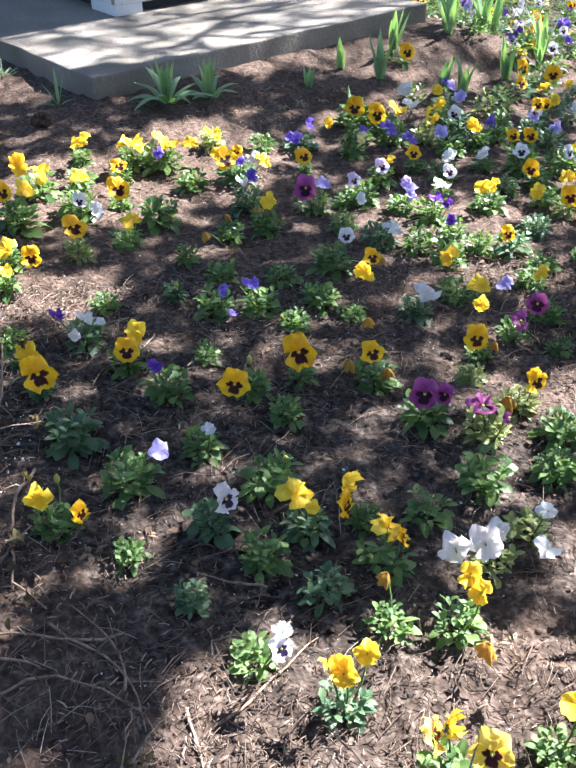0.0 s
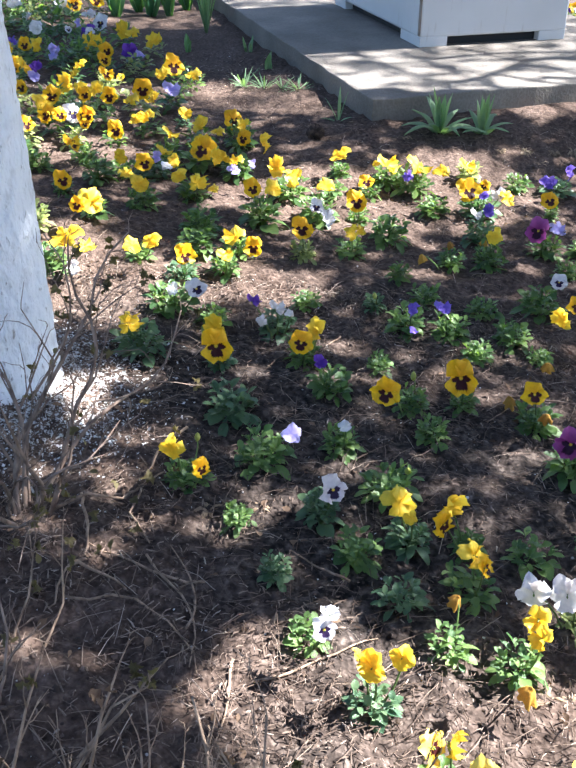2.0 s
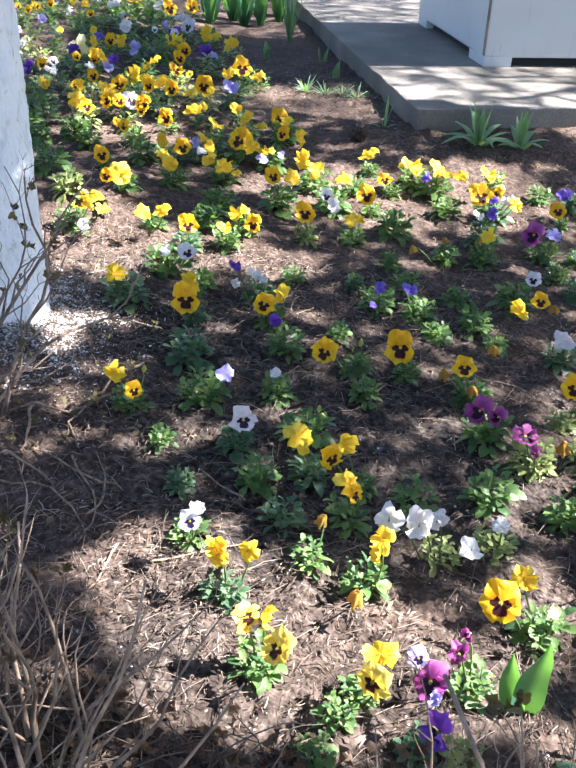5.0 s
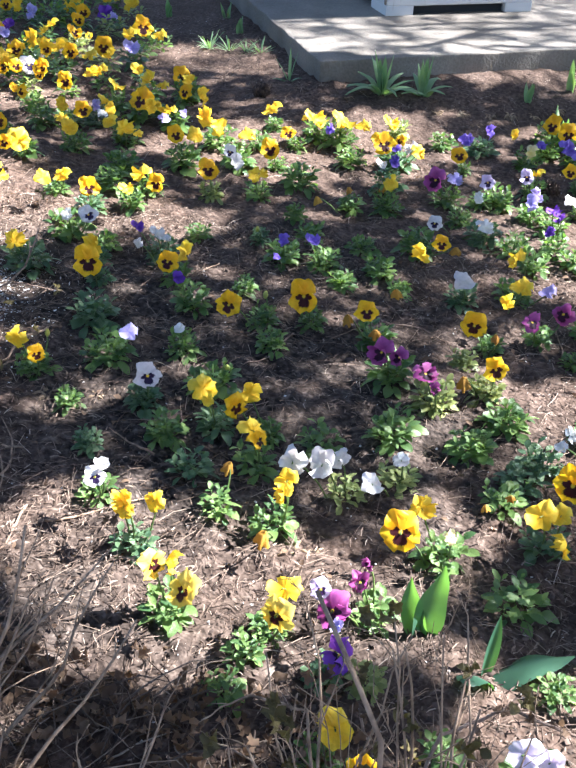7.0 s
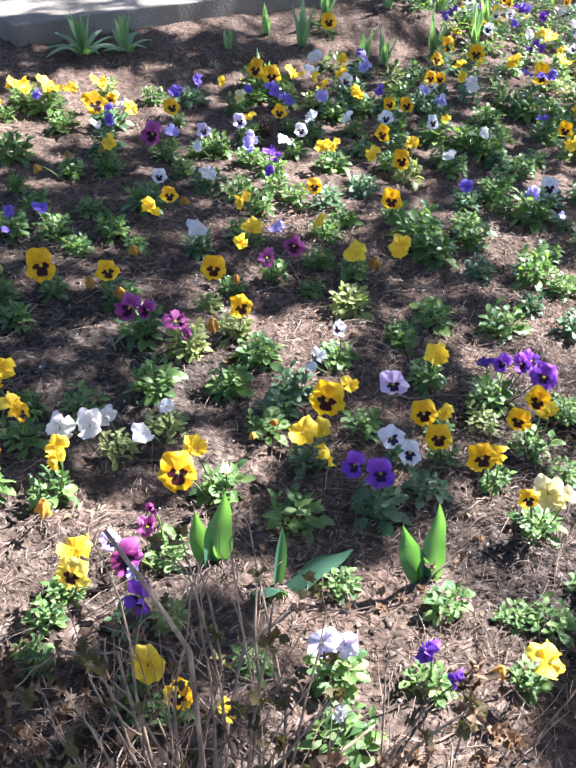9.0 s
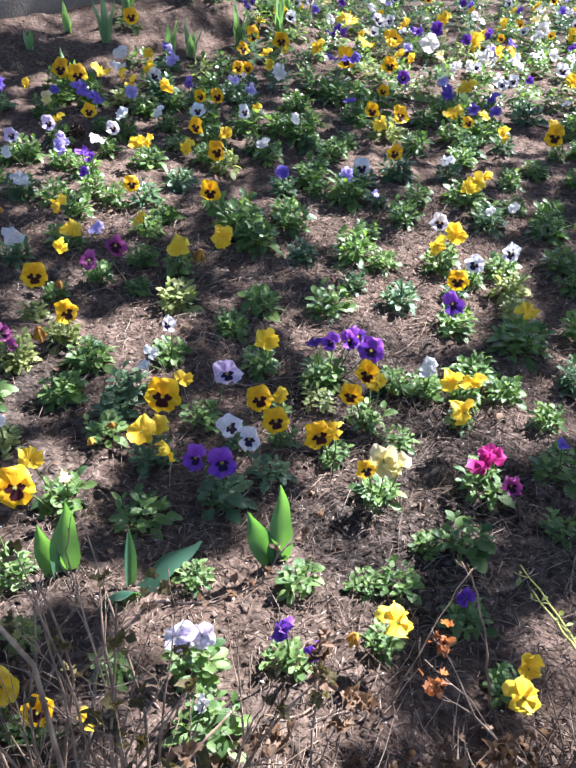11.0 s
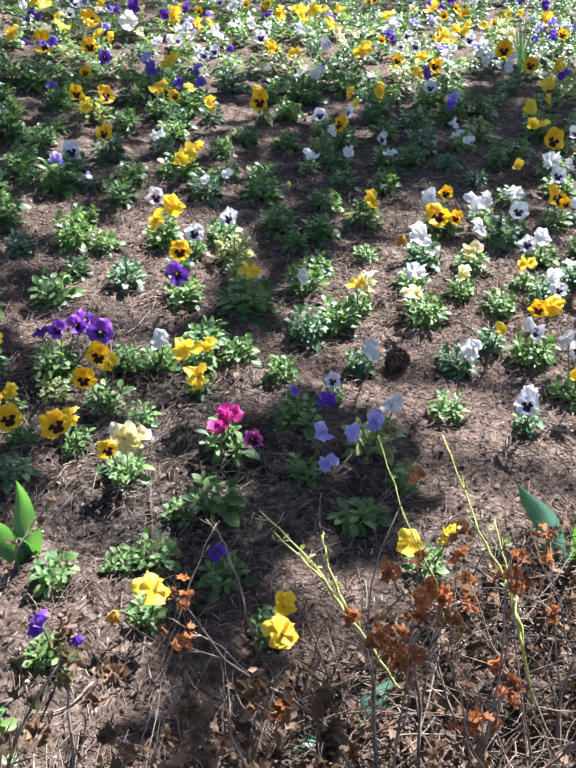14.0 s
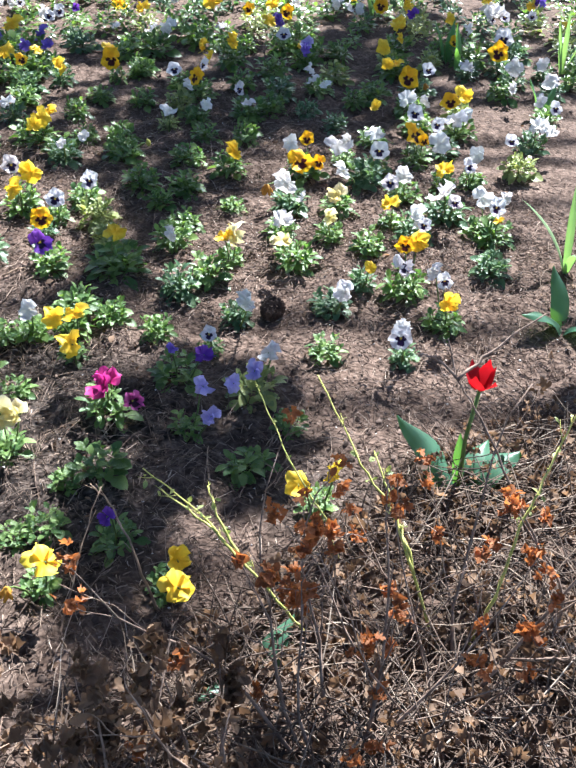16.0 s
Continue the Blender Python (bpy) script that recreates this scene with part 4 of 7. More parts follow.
pansy(0.193, 1.421, 0.037, ("white", -0.091, -0.046, 0.10, 0.052), ("white", -0.040, -0.039, 0.10, 0.053), ("white", -0.012, -0.017, 0.10, 0.038))
pansy(0.016, 1.456, 0.045, ("yellow", -0.000, -0.013, 0.10, 0.044), ("yellow_face", 0.015, -0.039, 0.10, 0.035))
pansy(-0.094, 1.408, 0.041)
pansy(-0.018, 1.313, 0.036, ("withered", 0.007, 0.059, 0.07, 0.035))
pansy(-0.089, 1.563, 0.041, ("yellow", -0.019, -0.011, 0.10, 0.052), ("yellow", -0.001, -0.046, 0.10, 0.025))
pansy(-0.130, 1.690, 0.050, ("bud", 0.033, 0.001, 0.07, 0.022))
pansy(0.019, 1.567, 0.030, ("yellow_face", -0.052, -0.055, 0.10, 0.049), ("yellow", -0.039, -0.006, 0.10, 0.049))
pansy(-0.175, 1.506, 0.043)
pansy(-0.253, 1.599, 0.041, ("white_face", 0.029, -0.036, 0.10, 0.055))
pansy(-0.308, 1.434, 0.030)
pansy(-0.391, 1.551, 0.030)
pansy(-0.512, 1.650, 0.041, ("yellow", -0.010, -0.034, 0.10, 0.048), ("yellow_face", 0.056, -0.080, 0.10, 0.037), ("bud", 0.016, 0.055, 0.07, 0.020))
pansy(-0.376, 1.734, 0.055, ("lilac", 0.060, -0.020, 0.10, 0.037))
pansy(-0.468, 1.892, 0.057)
pansy(-0.236, 1.820, 0.040, ("white", 0.015, -0.054, 0.10, 0.024))
pansy(-0.050, 1.905, 0.036)
pansy(-0.274, 2.020, 0.046, ("purple", -0.022, -0.014, 0.10, 0.031))
pansy(-0.347, 2.150, 0.040, ("yellow_face", 0.001, -0.072, 0.10, 0.052), ("yellow", 0.025, -0.010, 0.10, 0.056))
pansy(-0.533, 2.091, 0.030, ("yellow_face", 0.009, -0.077, 0.10, 0.072), ("yellow", -0.010, 0.004, 0.10, 0.054))
pansy(-0.095, 2.017, 0.038, ("yellow_face", -0.054, -0.106, 0.10, 0.059), ("bud", 0.000, 0.032, 0.07, 0.023))
pansy(0.018, 2.058, 0.033, ("yellow_face", -0.014, -0.043, 0.10, 0.071))
pansy(0.176, 2.029, 0.050, ("yellow_face", -0.020, -0.042, 0.10, 0.050), ("withered", -0.066, -0.023, 0.07, 0.042), ("withered", 0.005, -0.074, 0.07, 0.038))
pansy(0.445, 2.088, 0.030, ("yellow_face", -0.045, -0.080, 0.10, 0.059), ("withered", 0.008, -0.058, 0.07, 0.033))
pansy(0.230, 1.842, 0.052, ("burgundy", -0.020, -0.029, 0.10, 0.060), ("burgundy", 0.018, -0.038, 0.10, 0.041))
pansy(0.333, 1.774, 0.049, ("burgundy", -0.026, -0.019, 0.10, 0.052), ("burgundy", -0.005, -0.076, 0.10, 0.028))
pansy(0.254, 1.618, 0.053)
pansy(0.121, 1.551, 0.042)
pansy(0.384, 1.993, 0.035)
pansy(-0.174, 2.165, 0.031)
pansy(0.054, 2.286, 0.038)
pansy(-0.433, 2.298, 0.049, ("purple", -0.053, -0.038, 0.10, 0.034), ("white", 0.008, -0.061, 0.10, 0.040), ("white", -0.016, -0.139, 0.10, 0.027), ("white", 0.042, -0.083, 0.10, 0.022))
pansy(-0.378, 2.461, 0.040)
pansy(-0.203, 2.480, 0.030, ("bud", -0.000, -0.045, 0.07, 0.020))
pansy(-0.120, 2.385, 0.054, ("violet", 0.012, -0.070, 0.10, 0.037), ("violet", 0.019, -0.175, 0.10, 0.020))
pansy(-0.008, 2.389, 0.049, ("violet", -0.026, -0.037, 0.10, 0.038))
pansy(-0.431, 2.782, 0.038, ("yellow_face", -0.003, -0.017, 0.10, 0.067))
pansy(-0.423, 3.084, 0.057, ("white_face", 0.010, -0.127, 0.10, 0.043), ("white", 0.055, -0.220, 0.10, 0.047))
pansy(-0.293, 3.142, 0.034, ("yellow_face", -0.005, -0.097, 0.10, 0.068))
pansy(-0.299, 2.849, 0.045, ("yellow", 0.010, -0.071, 0.10, 0.046), ("yellow", 0.031, -0.049, 0.10, 0.033))
pansy(-0.405, 3.346, 0.046, ("yellow", 0.001, -0.182, 0.10, 0.058))
pansy(-0.398, 3.572, 0.038, ("yellow", 0.002, -0.063, 0.10, 0.064))
pansy(-0.276, 3.394, 0.033, ("yellow_face", -0.006, -0.125, 0.10, 0.051))
pansy(-0.225, 3.537, 0.062, ("yellow", 0.002, -0.068, 0.10, 0.080), ("yellow", -0.027, -0.051, 0.10, 0.050))
pansy(-0.127, 3.470, 0.068, ("yellow", 0.012, -0.013, 0.10, 0.074), ("yellow", 0.091, -0.058, 0.10, 0.057), ("violet", -0.022, -0.121, 0.10, 0.039))
pansy(-0.056, 3.256, 0.055)
pansy(0.070, 3.667, 0.047, ("yellow", -0.017, -0.147, 0.10, 0.058))
pansy(0.094, 3.336, 0.070, ("yellow_face", -0.040, -0.062, 0.10, 0.084), ("yellow_face", 0.012, 0.005, 0.10, 0.039), ("violet", 0.007, -0.093, 0.10, 0.032), ("white", 0.057, -0.063, 0.10, 0.049), ("yellow", 0.084, -0.099, 0.10, 0.048), ("violet", 0.018, -0.238, 0.10, 0.040))
pansy(0.248, 3.636, 0.047)
pansy(-0.005, 2.856, 0.043, ("withered", -0.005, 0.009, 0.07, 0.034), ("withered", -0.084, -0.116, 0.07, 0.041))
pansy(0.110, 2.890, 0.056, ("yellow", 0.008, -0.001, 0.10, 0.049), ("withered", -0.017, 0.031, 0.07, 0.035))
pansy(0.337, 3.347, 0.030, ("yellow_face", -0.021, -0.076, 0.10, 0.057))
pansy(0.386, 3.635, 0.054, ("violet", -0.043, -0.157, 0.10, 0.048), ("violet", 0.029, -0.038, 0.10, 0.050), ("violet", -0.063, -0.128, 0.10, 0.035))
pansy(-0.074, 2.549, 0.044)
pansy(-0.150, 2.706, 0.035)
pansy(-0.576, 2.215, 0.030)
pansy(0.342, 2.883, 0.047, ("white_face", -0.069, -0.282, 0.10, 0.042))
pansy(0.418, 2.747, 0.056, ("white", -0.001, -0.115, 0.10, 0.051))
pansy(0.506, 2.673, 0.050)
pansy(0.555, 2.574, 0.048, ("yellow", -0.053, -0.143, 0.10, 0.050))
pansy(0.764, 2.618, 0.055, ("yellow_face", -0.047, -0.064, 0.10, 0.047))
pansy(0.839, 2.950, 0.059, ("yellow", -0.046, -0.035, 0.10, 0.052), ("yellow", -0.003, -0.028, 0.10, 0.042))
pansy(0.564, 2.987, 0.046, ("lilac", 0.009, -0.018, 0.10, 0.045), ("lilac", -0.015, -0.101, 0.10, 0.050))
pansy(0.627, 2.895, 0.051, ("purple", -0.013, -0.058, 0.10, 0.043), ("purple", 0.005, -0.110, 0.10, 0.034), ("purple", -0.030, -0.227, 0.10, 0.030))
pansy(0.722, 3.072, 0.038, ("white", -0.044, -0.116, 0.10, 0.051))
pansy(0.806, 3.270, 0.050, ("white_face", -0.063, -0.207, 0.10, 0.047), ("white", -0.012, -0.075, 0.10, 0.055))
pansy(0.979, 3.337, 0.041, ("white", -0.055, -0.112, 0.10, 0.043))
pansy(1.111, 3.299, 0.062, ("white_face", -0.042, -0.070, 0.10, 0.050), ("yellow_face", 0.009, 0.110, 0.10, 0.049), ("yellow_face", 0.072, 0.103, 0.10, 0.053))
pansy(1.260, 3.281, 0.066, ("white_face", -0.028, -0.082, 0.10, 0.050))
pansy(1.101, 3.146, 0.053, ("yellow_face", -0.080, -0.095, 0.10, 0.057))
pansy(1.035, 2.967, 0.047, ("yellow", -0.086, -0.117, 0.10, 0.048))
pansy(1.071, 2.876, 0.052, ("yellow_face", -0.040, -0.074, 0.10, 0.059), ("yellow", 0.028, 0.081, 0.10, 0.047))
pansy(1.030, 3.703, 0.068, ("yellow", -0.009, -0.179, 0.10, 0.057), ("white_face", -0.028, -0.023, 0.10, 0.052), ("lilac", -0.153, -0.206, 0.10, 0.049))
pansy(1.141, 4.095, 0.066, ("lilac", 0.010, -0.018, 0.10, 0.049), ("lilac", -0.016, -0.171, 0.10, 0.055), ("violet", -0.002, 0.048, 0.10, 0.033))
pansy(1.045, 4.479, 0.062, ("yellow_face", -0.020, -0.173, 0.10, 0.068))
pansy(1.014, 4.169, 0.059, ("white", -0.090, -0.128, 0.10, 0.060), ("white", -0.127, -0.312, 0.10, 0.050))
pansy(0.668, 3.909, 0.070, ("yellow_face", -0.007, -0.057, 0.10, 0.083), ("yellow", -0.153, -0.217, 0.10, 0.043))
pansy(0.751, 3.819, 0.065, ("yellow_face", -0.039, -0.089, 0.10, 0.074), ("yellow", 0.053, -0.044, 0.10, 0.068))
pansy(0.743, 3.641, 0.062, ("violet", -0.041, -0.101, 0.10, 0.060), ("violet", -0.142, -0.090, 0.10, 0.035), ("violet", -0.004, -0.223, 0.10, 0.051))
pansy(0.561, 3.526, 0.056, ("cream", 0.000, -0.077, 0.10, 0.055))
pansy(0.573, 3.239, 0.046, ("pink_face", -0.030, -0.098, 0.10, 0.047), ("yellow", 0.001, -0.053, 0.10, 0.048))
pansy(0.744, 3.371, 0.038, ("yellow_face", -0.052, -0.113, 0.10, 0.049))
pansy(0.460, 3.076, 0.056, ("pink_face", -0.044, -0.050, 0.10, 0.048), ("white", -0.068, -0.213, 0.10, 0.032))
pansy(0.291, 3.042, 0.052, ("burgundy", -0.038, -0.065, 0.10, 0.070), ("lilac", 0.023, -0.034, 0.10, 0.051))
pansy(1.550, 4.267, 0.079, ("yellow_face", 0.045, 0.083, 0.10, 0.075), ("yellow_face", -0.065, -0.138, 0.10, 0.055), ("yellow", 0.151, 0.340, 0.10, 0.056), ("yellow", 0.301, 0.457, 0.10, 0.082))
pansy(1.679, 4.273, 0.066, ("yellow_face", 0.033, 0.013, 0.10, 0.075), ("yellow", -0.095, -0.152, 0.10, 0.051), ("yellow", -0.131, -0.344, 0.10, 0.045))
pansy(1.413, 3.795, 0.055, ("white_face", -0.059, -0.083, 0.10, 0.050), ("lilac", -0.069, -0.269, 0.10, 0.051))
pansy(1.046, 3.545, 0.047)
pansy(1.251, 3.813, 0.051)
pansy(0.399, 3.062, 0.037)
pansy(0.542, 1.606, 0.042, ("yellow_face", 0.044, -0.151, 0.10, 0.065), ("yellow", 0.095, -0.097, 0.10, 0.036))
pansy(0.505, 1.544, 0.045, ("withered", -0.022, -0.115, 0.07, 0.022))
pansy(0.469, 1.477, 0.038, ("withered", -0.030, -0.086, 0.07, 0.021))
pansy(0.667, 1.482, 0.037, ("pink_face", 0.058, 0.026, 0.10, 0.053))
pansy(0.654, 1.743, 0.041, ("white_face", -0.003, -0.019, 0.10, 0.036), ("white", -0.061, -0.124, 0.10, 0.032), ("white", -0.082, -0.171, 0.10, 0.023))
pansy(0.837, 1.648, 0.042, ("yellow", 0.002, -0.029, 0.10, 0.047))
pansy(0.817, 1.485, 0.033, ("yellow_face", -0.055, -0.078, 0.10, 0.049), ("yellow", -0.012, -0.075, 0.10, 0.028))
pansy(0.801, 1.388, 0.030, ("yellow_face", -0.030, -0.058, 0.10, 0.049))
pansy(0.722, 1.396, 0.030, ("white_face", -0.038, -0.065, 0.10, 0.046), ("white_face", -0.014, -0.108, 0.10, 0.041))
pansy(0.639, 1.239, 0.053, ("purple_face", -0.035, 0.017, 0.10, 0.044), ("purple_face", 0.005, -0.007, 0.10, 0.053))
pansy(0.881, 1.311, 0.030, ("yellow_face", -0.047, -0.041, 0.10, 0.052), ("yellow", -0.018, -0.028, 0.10, 0.042))
pansy(0.950, 1.575, 0.053, ("purple", -0.015, 0.015, 0.10, 0.032), ("purple_face", 0.023, 0.009, 0.10, 0.040), ("purple_face", 0.062, 0.009, 0.10, 0.040), ("purple_face", 0.087, 0.020, 0.10, 0.045), ("purple_face", 0.093, -0.042, 0.10, 0.055))
pansy(0.913, 1.504, 0.034)
pansy(0.989, 1.411, 0.046, ("yellow_face", 0.011, 0.034, 0.10, 0.052), ("yellow_face", -0.051, -0.030, 0.10, 0.046), ("yellow", 0.016, -0.004, 0.10, 0.041))
pansy(0.916, 1.178, 0.044, ("yellow_face", -0.036, -0.022, 0.10, 0.033), ("cream", 0.004, -0.004, 0.10, 0.054), ("cream", 0.023, -0.024, 0.10, 0.047))
pansy(1.090, 1.519, 0.038)
pansy(1.024, 1.333, 0.033)
pansy(0.546, 1.374, 0.043, ("yellow", -0.018, -0.022, 0.10, 0.048), ("yellow", 0.015, -0.011, 0.10, 0.037), ("yellow", 0.016, -0.090, 0.10, 0.041))
pansy(0.374, 1.294, 0.050, ("yellow_face", -0.071, -0.050, 0.10, 0.061), ("yellow", -0.043, 0.019, 0.10, 0.040), ("cream", 0.009, -0.039, 0.10, 0.025))
pansy(0.746, 1.283, 0.037)
pansy(0.495, 1.218, 0.050)
pansy(0.280, 1.131, 0.039, ("burgundy", -0.056, -0.086, 0.10, 0.049), ("burgundy", -0.025, -0.018, 0.10, 0.033), ("burgundy", -0.018, 0.022, 0.10, 0.021), ("pink_face", -0.079, -0.049, 0.10, 0.031))
pansy(0.222, 0.999, 0.033, ("purple_face", 0.024, -0.033, 0.10, 0.048), ("lilac", 0.013, 0.018, 0.10, 0.020))
pansy(0.286, 0.995, 0.030)
pansy(0.126, 1.062, 0.034, ("lemon_face", 0.023, -0.048, 0.10, 0.052), ("yellow", 0.023, 0.006, 0.10, 0.043))
pansy(0.106, 1.004, 0.030)
pansy(0.093, 0.937, 0.030)
pansy(0.233, 0.850, 0.030, ("yellow", 0.025, -0.002, 0.10, 0.046), ("yellow", 0.006, 0.012, 0.10, 0.026))
pansy(0.278, 0.828, 0.030, ("yellow_face", 0.020, -0.032, 0.10, 0.040), ("yellow", 0.079, -0.057, 0.10, 0.028))
pansy(0.516, 0.883, 0.050, ("pale_lilac", -0.024, -0.004, 0.09, 0.043), ("pale_lilac", 0.008, -0.008, 0.09, 0.040))
pansy(0.394, 0.907, 0.032)
pansy(0.645, 0.858, 0.036, ("purple", -0.016, -0.010, 0.10, 0.033), ("purple", 0.014, -0.061, 0.10, 0.028))
pansy(0.795, 0.858, 0.033, ("yellow", -0.003, -0.036, 0.10, 0.046), ("withered", -0.059, -0.021, 0.07, 0.030))
pansy(0.707, 0.999, 0.035)
pansy(0.552, 1.053, 0.030)
pansy(0.865, 0.966, 0.034)
pansy(0.814, 0.979, 0.030)
pansy(0.505, 0.772, 0.046, ("white", -0.008, -0.015, 0.10, 0.020))
pansy(0.725, 1.984, 0.052)
pansy(0.909, 1.912, 0.051)
pansy(0.810, 1.819, 0.043)
pansy(1.074, 1.878, 0.056)
pansy(1.186, 1.992, 0.037)
pansy(0.484, 1.753, 0.049)
pansy(0.413, 1.635, 0.046)
pansy(0.644, 2.086, 0.030)
pansy(0.558, 2.153, 0.037, ("burgundy", 0.049, -0.010, 0.10, 0.056), ("burgundy", -0.026, -0.081, 0.10, 0.045))
pansy(0.499, 2.363, 0.045, ("yellow", 0.013, -0.103, 0.10, 0.056), ("lilac", 0.076, -0.106, 0.10, 0.038), ("yellow", -0.026, -0.202, 0.10, 0.039))
pansy(0.371, 2.303, 0.042, ("white", -0.001, -0.063, 0.10, 0.053))
pansy(0.234, 2.592, 0.054, ("yellow", 0.021, -0.222, 0.10, 0.055), ("yellow_face", 0.067, -0.133, 0.10, 0.046), ("withered", 0.106, -0.080, 0.07, 0.039))
pansy(0.731, 2.416, 0.044, ("yellow", -0.039, -0.116, 0.10, 0.039))
pansy(0.761, 2.150, 0.045, ("yellow", -0.004, -0.042, 0.10, 0.056), ("withered", 0.056, -0.018, 0.07, 0.052), ("yellow", 0.121, -0.003, 0.10, 0.060))
pansy(0.994, 2.368, 0.074)
pansy(1.004, 2.265, 0.061)
pansy(1.138, 2.374, 0.058)
pansy(1.111, 2.184, 0.044)
pansy(1.251, 2.159, 0.060)
pansy(1.338, 2.284, 0.044)
pansy(0.145, 2.379, 0.047)
pansy(0.078, 2.528, 0.039)
pansy(0.205, 2.296, 0.031, ("withered", 0.002, -0.114, 0.07, 0.039))
pansy(0.438, 1.860, 0.042, ("yellow_face", 0.012, -0.039, 0.10, 0.049), ("withered", -0.051, -0.051, 0.07, 0.047))
pansy(0.951, 2.559, 0.035, ("yellow_face", -0.026, -0.098, 0.10, 0.058))
pansy(0.282, 1.488, 0.041, ("white", 0.004, -0.051, 0.10, 0.030), ("white", -0.038, -0.134, 0.10, 0.038))
pansy(1.245, 2.944, 0.053, ("white", -0.050, -0.090, 0.10, 0.042))
pansy(1.429, 3.151, 0.068, ("white", -0.037, -0.058, 0.10, 0.038))
pansy(1.208, 2.667, 0.043, ("violet", -0.029, -0.081, 0.10, 0.042))
pansy(1.361, 2.775, 0.048)
pansy(1.380, 2.534, 0.067, ("lilac", -0.011, -0.006, 0.10, 0.048), ("white_face", 0.064, 0.060, 0.10, 0.061))
pansy(1.460, 2.488, 0.030, ("lilac", -0.058, -0.113, 0.10, 0.023))
pansy(1.634, 2.733, 0.062, ("yellow_face", -0.027, -0.026, 0.10, 0.048))
pansy(1.750, 3.132, 0.069, ("yellow_face", -0.038, 0.032, 0.10, 0.054), ("yellow", -0.070, -0.115, 0.10, 0.056), ("yellow_face", 0.047, -0.031, 0.10, 0.061))
pansy(1.800, 2.691, 0.043, ("white", -0.051, -0.084, 0.10, 0.045))
pansy(1.760, 2.478, 0.066, ("yellow", -0.009, -0.055, 0.10, 0.064), ("yellow", 0.043, -0.020, 0.10, 0.046), ("yellow", -0.057, -0.097, 0.10, 0.045))
pansy(2.292, 2.808, 0.036, ("yellow_face", -0.020, -0.004, 0.10, 0.074), ("yellow", 0.055, 0.114, 0.10, 0.055))
pansy(2.132, 2.921, 0.043, ("yellow", -0.058, -0.089, 0.10, 0.056))
pansy(2.110, 3.072, 0.060, ("yellow_face", -0.084, -0.068, 0.10, 0.043), ("yellow", 0.009, -0.021, 0.10, 0.040))
pansy(2.183, 3.252, 0.078, ("yellow", -0.136, -0.087, 0.10, 0.071), ("violet", -0.045, -0.074, 0.10, 0.049), ("violet", 0.069, -0.001, 0.10, 0.066), ("violet", 0.017, -0.136, 0.10, 0.045))
pansy(2.234, 3.482, 0.062, ("violet", -0.105, -0.108, 0.10, 0.063), ("yellow", 0.010, -0.034, 0.10, 0.077))
pansy(2.051, 3.627, 0.075, ("purple_face", -0.008, 0.001, 0.10, 0.054))
pansy(2.006, 3.791, 0.077, ("yellow_face", 0.038, -0.015, 0.10, 0.068))
pansy(2.247, 4.303, 0.072, ("yellow_face", 0.021, -0.035, 0.10, 0.080))
pansy(1.958, 4.051, 0.081, ("yellow_face", -0.053, -0.104, 0.10, 0.087))
pansy(2.164, 4.352, 0.062, ("yellow", -0.059, -0.141, 0.10, 0.069))
pansy(2.450, 4.283, 0.087, ("purple", 0.010, 0.130, 0.10, 0.061), ("purple", 0.121, 0.121, 0.10, 0.074), ("white", -0.016, -0.081, 0.10, 0.090))
pansy(2.734, 4.359, 0.075, ("yellow", -0.043, -0.127, 0.10, 0.085), ("purple", 0.090, -0.029, 0.10, 0.062), ("purple", -0.058, -0.072, 0.10, 0.054))
pansy(2.611, 3.995, 0.079, ("white", -0.011, -0.055, 0.10, 0.069), ("lilac", 0.039, -0.012, 0.10, 0.060), ("white", -0.222, -0.171, 0.10, 0.053), ("white", -0.164, -0.177, 0.10, 0.044))
pansy(2.737, 3.889, 0.078, ("white", -0.027, -0.054, 0.10, 0.077), ("yellow", -0.050, 0.091, 0.10, 0.065), ("yellow", 0.025, 0.083, 0.10, 0.056))
pansy(2.970, 4.070, 0.058, ("white", -0.082, -0.110, 0.10, 0.070))
pansy(2.687, 3.678, 0.044, ("purple", -0.089, -0.134, 0.10, 0.038))
pansy(2.961, 3.817, 0.065, ("white_face", -0.109, -0.133, 0.10, 0.062), ("white", 0.026, 0.017, 0.10, 0.046))
pansy(2.892, 3.626, 0.058, ("yellow", -0.087, -0.108, 0.10, 0.069))
pansy(2.916, 3.485, 0.052, ("yellow", -0.075, -0.092, 0.10, 0.059))
pansy(2.738, 3.178, 0.052, ("white", -0.101, -0.122, 0.10, 0.050))
pansy(1.558, 3.825, 0.062, ("white", -0.044, -0.147, 0.10, 0.060), ("yellow", -0.252, -0.537, 0.10, 0.036))
pansy(1.894, 4.309, 0.065, ("yellow", -0.053, -0.153, 0.10, 0.067))
pansy(3.280, 4.276, 0.077, ("yellow", -0.000, 0.019, 0.10, 0.087))
pansy(3.340, 4.030, 0.084, ("yellow", -0.054, -0.059, 0.10, 0.095))
pansy(3.288, 4.558, 0.080, ("white", -0.096, -0.141, 0.10, 0.088))
pansy(2.623, 4.910, 0.076, ("yellow", -0.124, -0.270, 0.10, 0.072))
pansy(2.265, 4.813, 0.089, ("yellow", -0.052, -0.096, 0.10, 0.091))
pansy(2.813, 4.898, 0.082, ("yellow", -0.034, -0.152, 0.10, 0.079))
pansy(3.118, 4.691, 0.076, ("yellow", -0.069, -0.109, 0.10, 0.079))
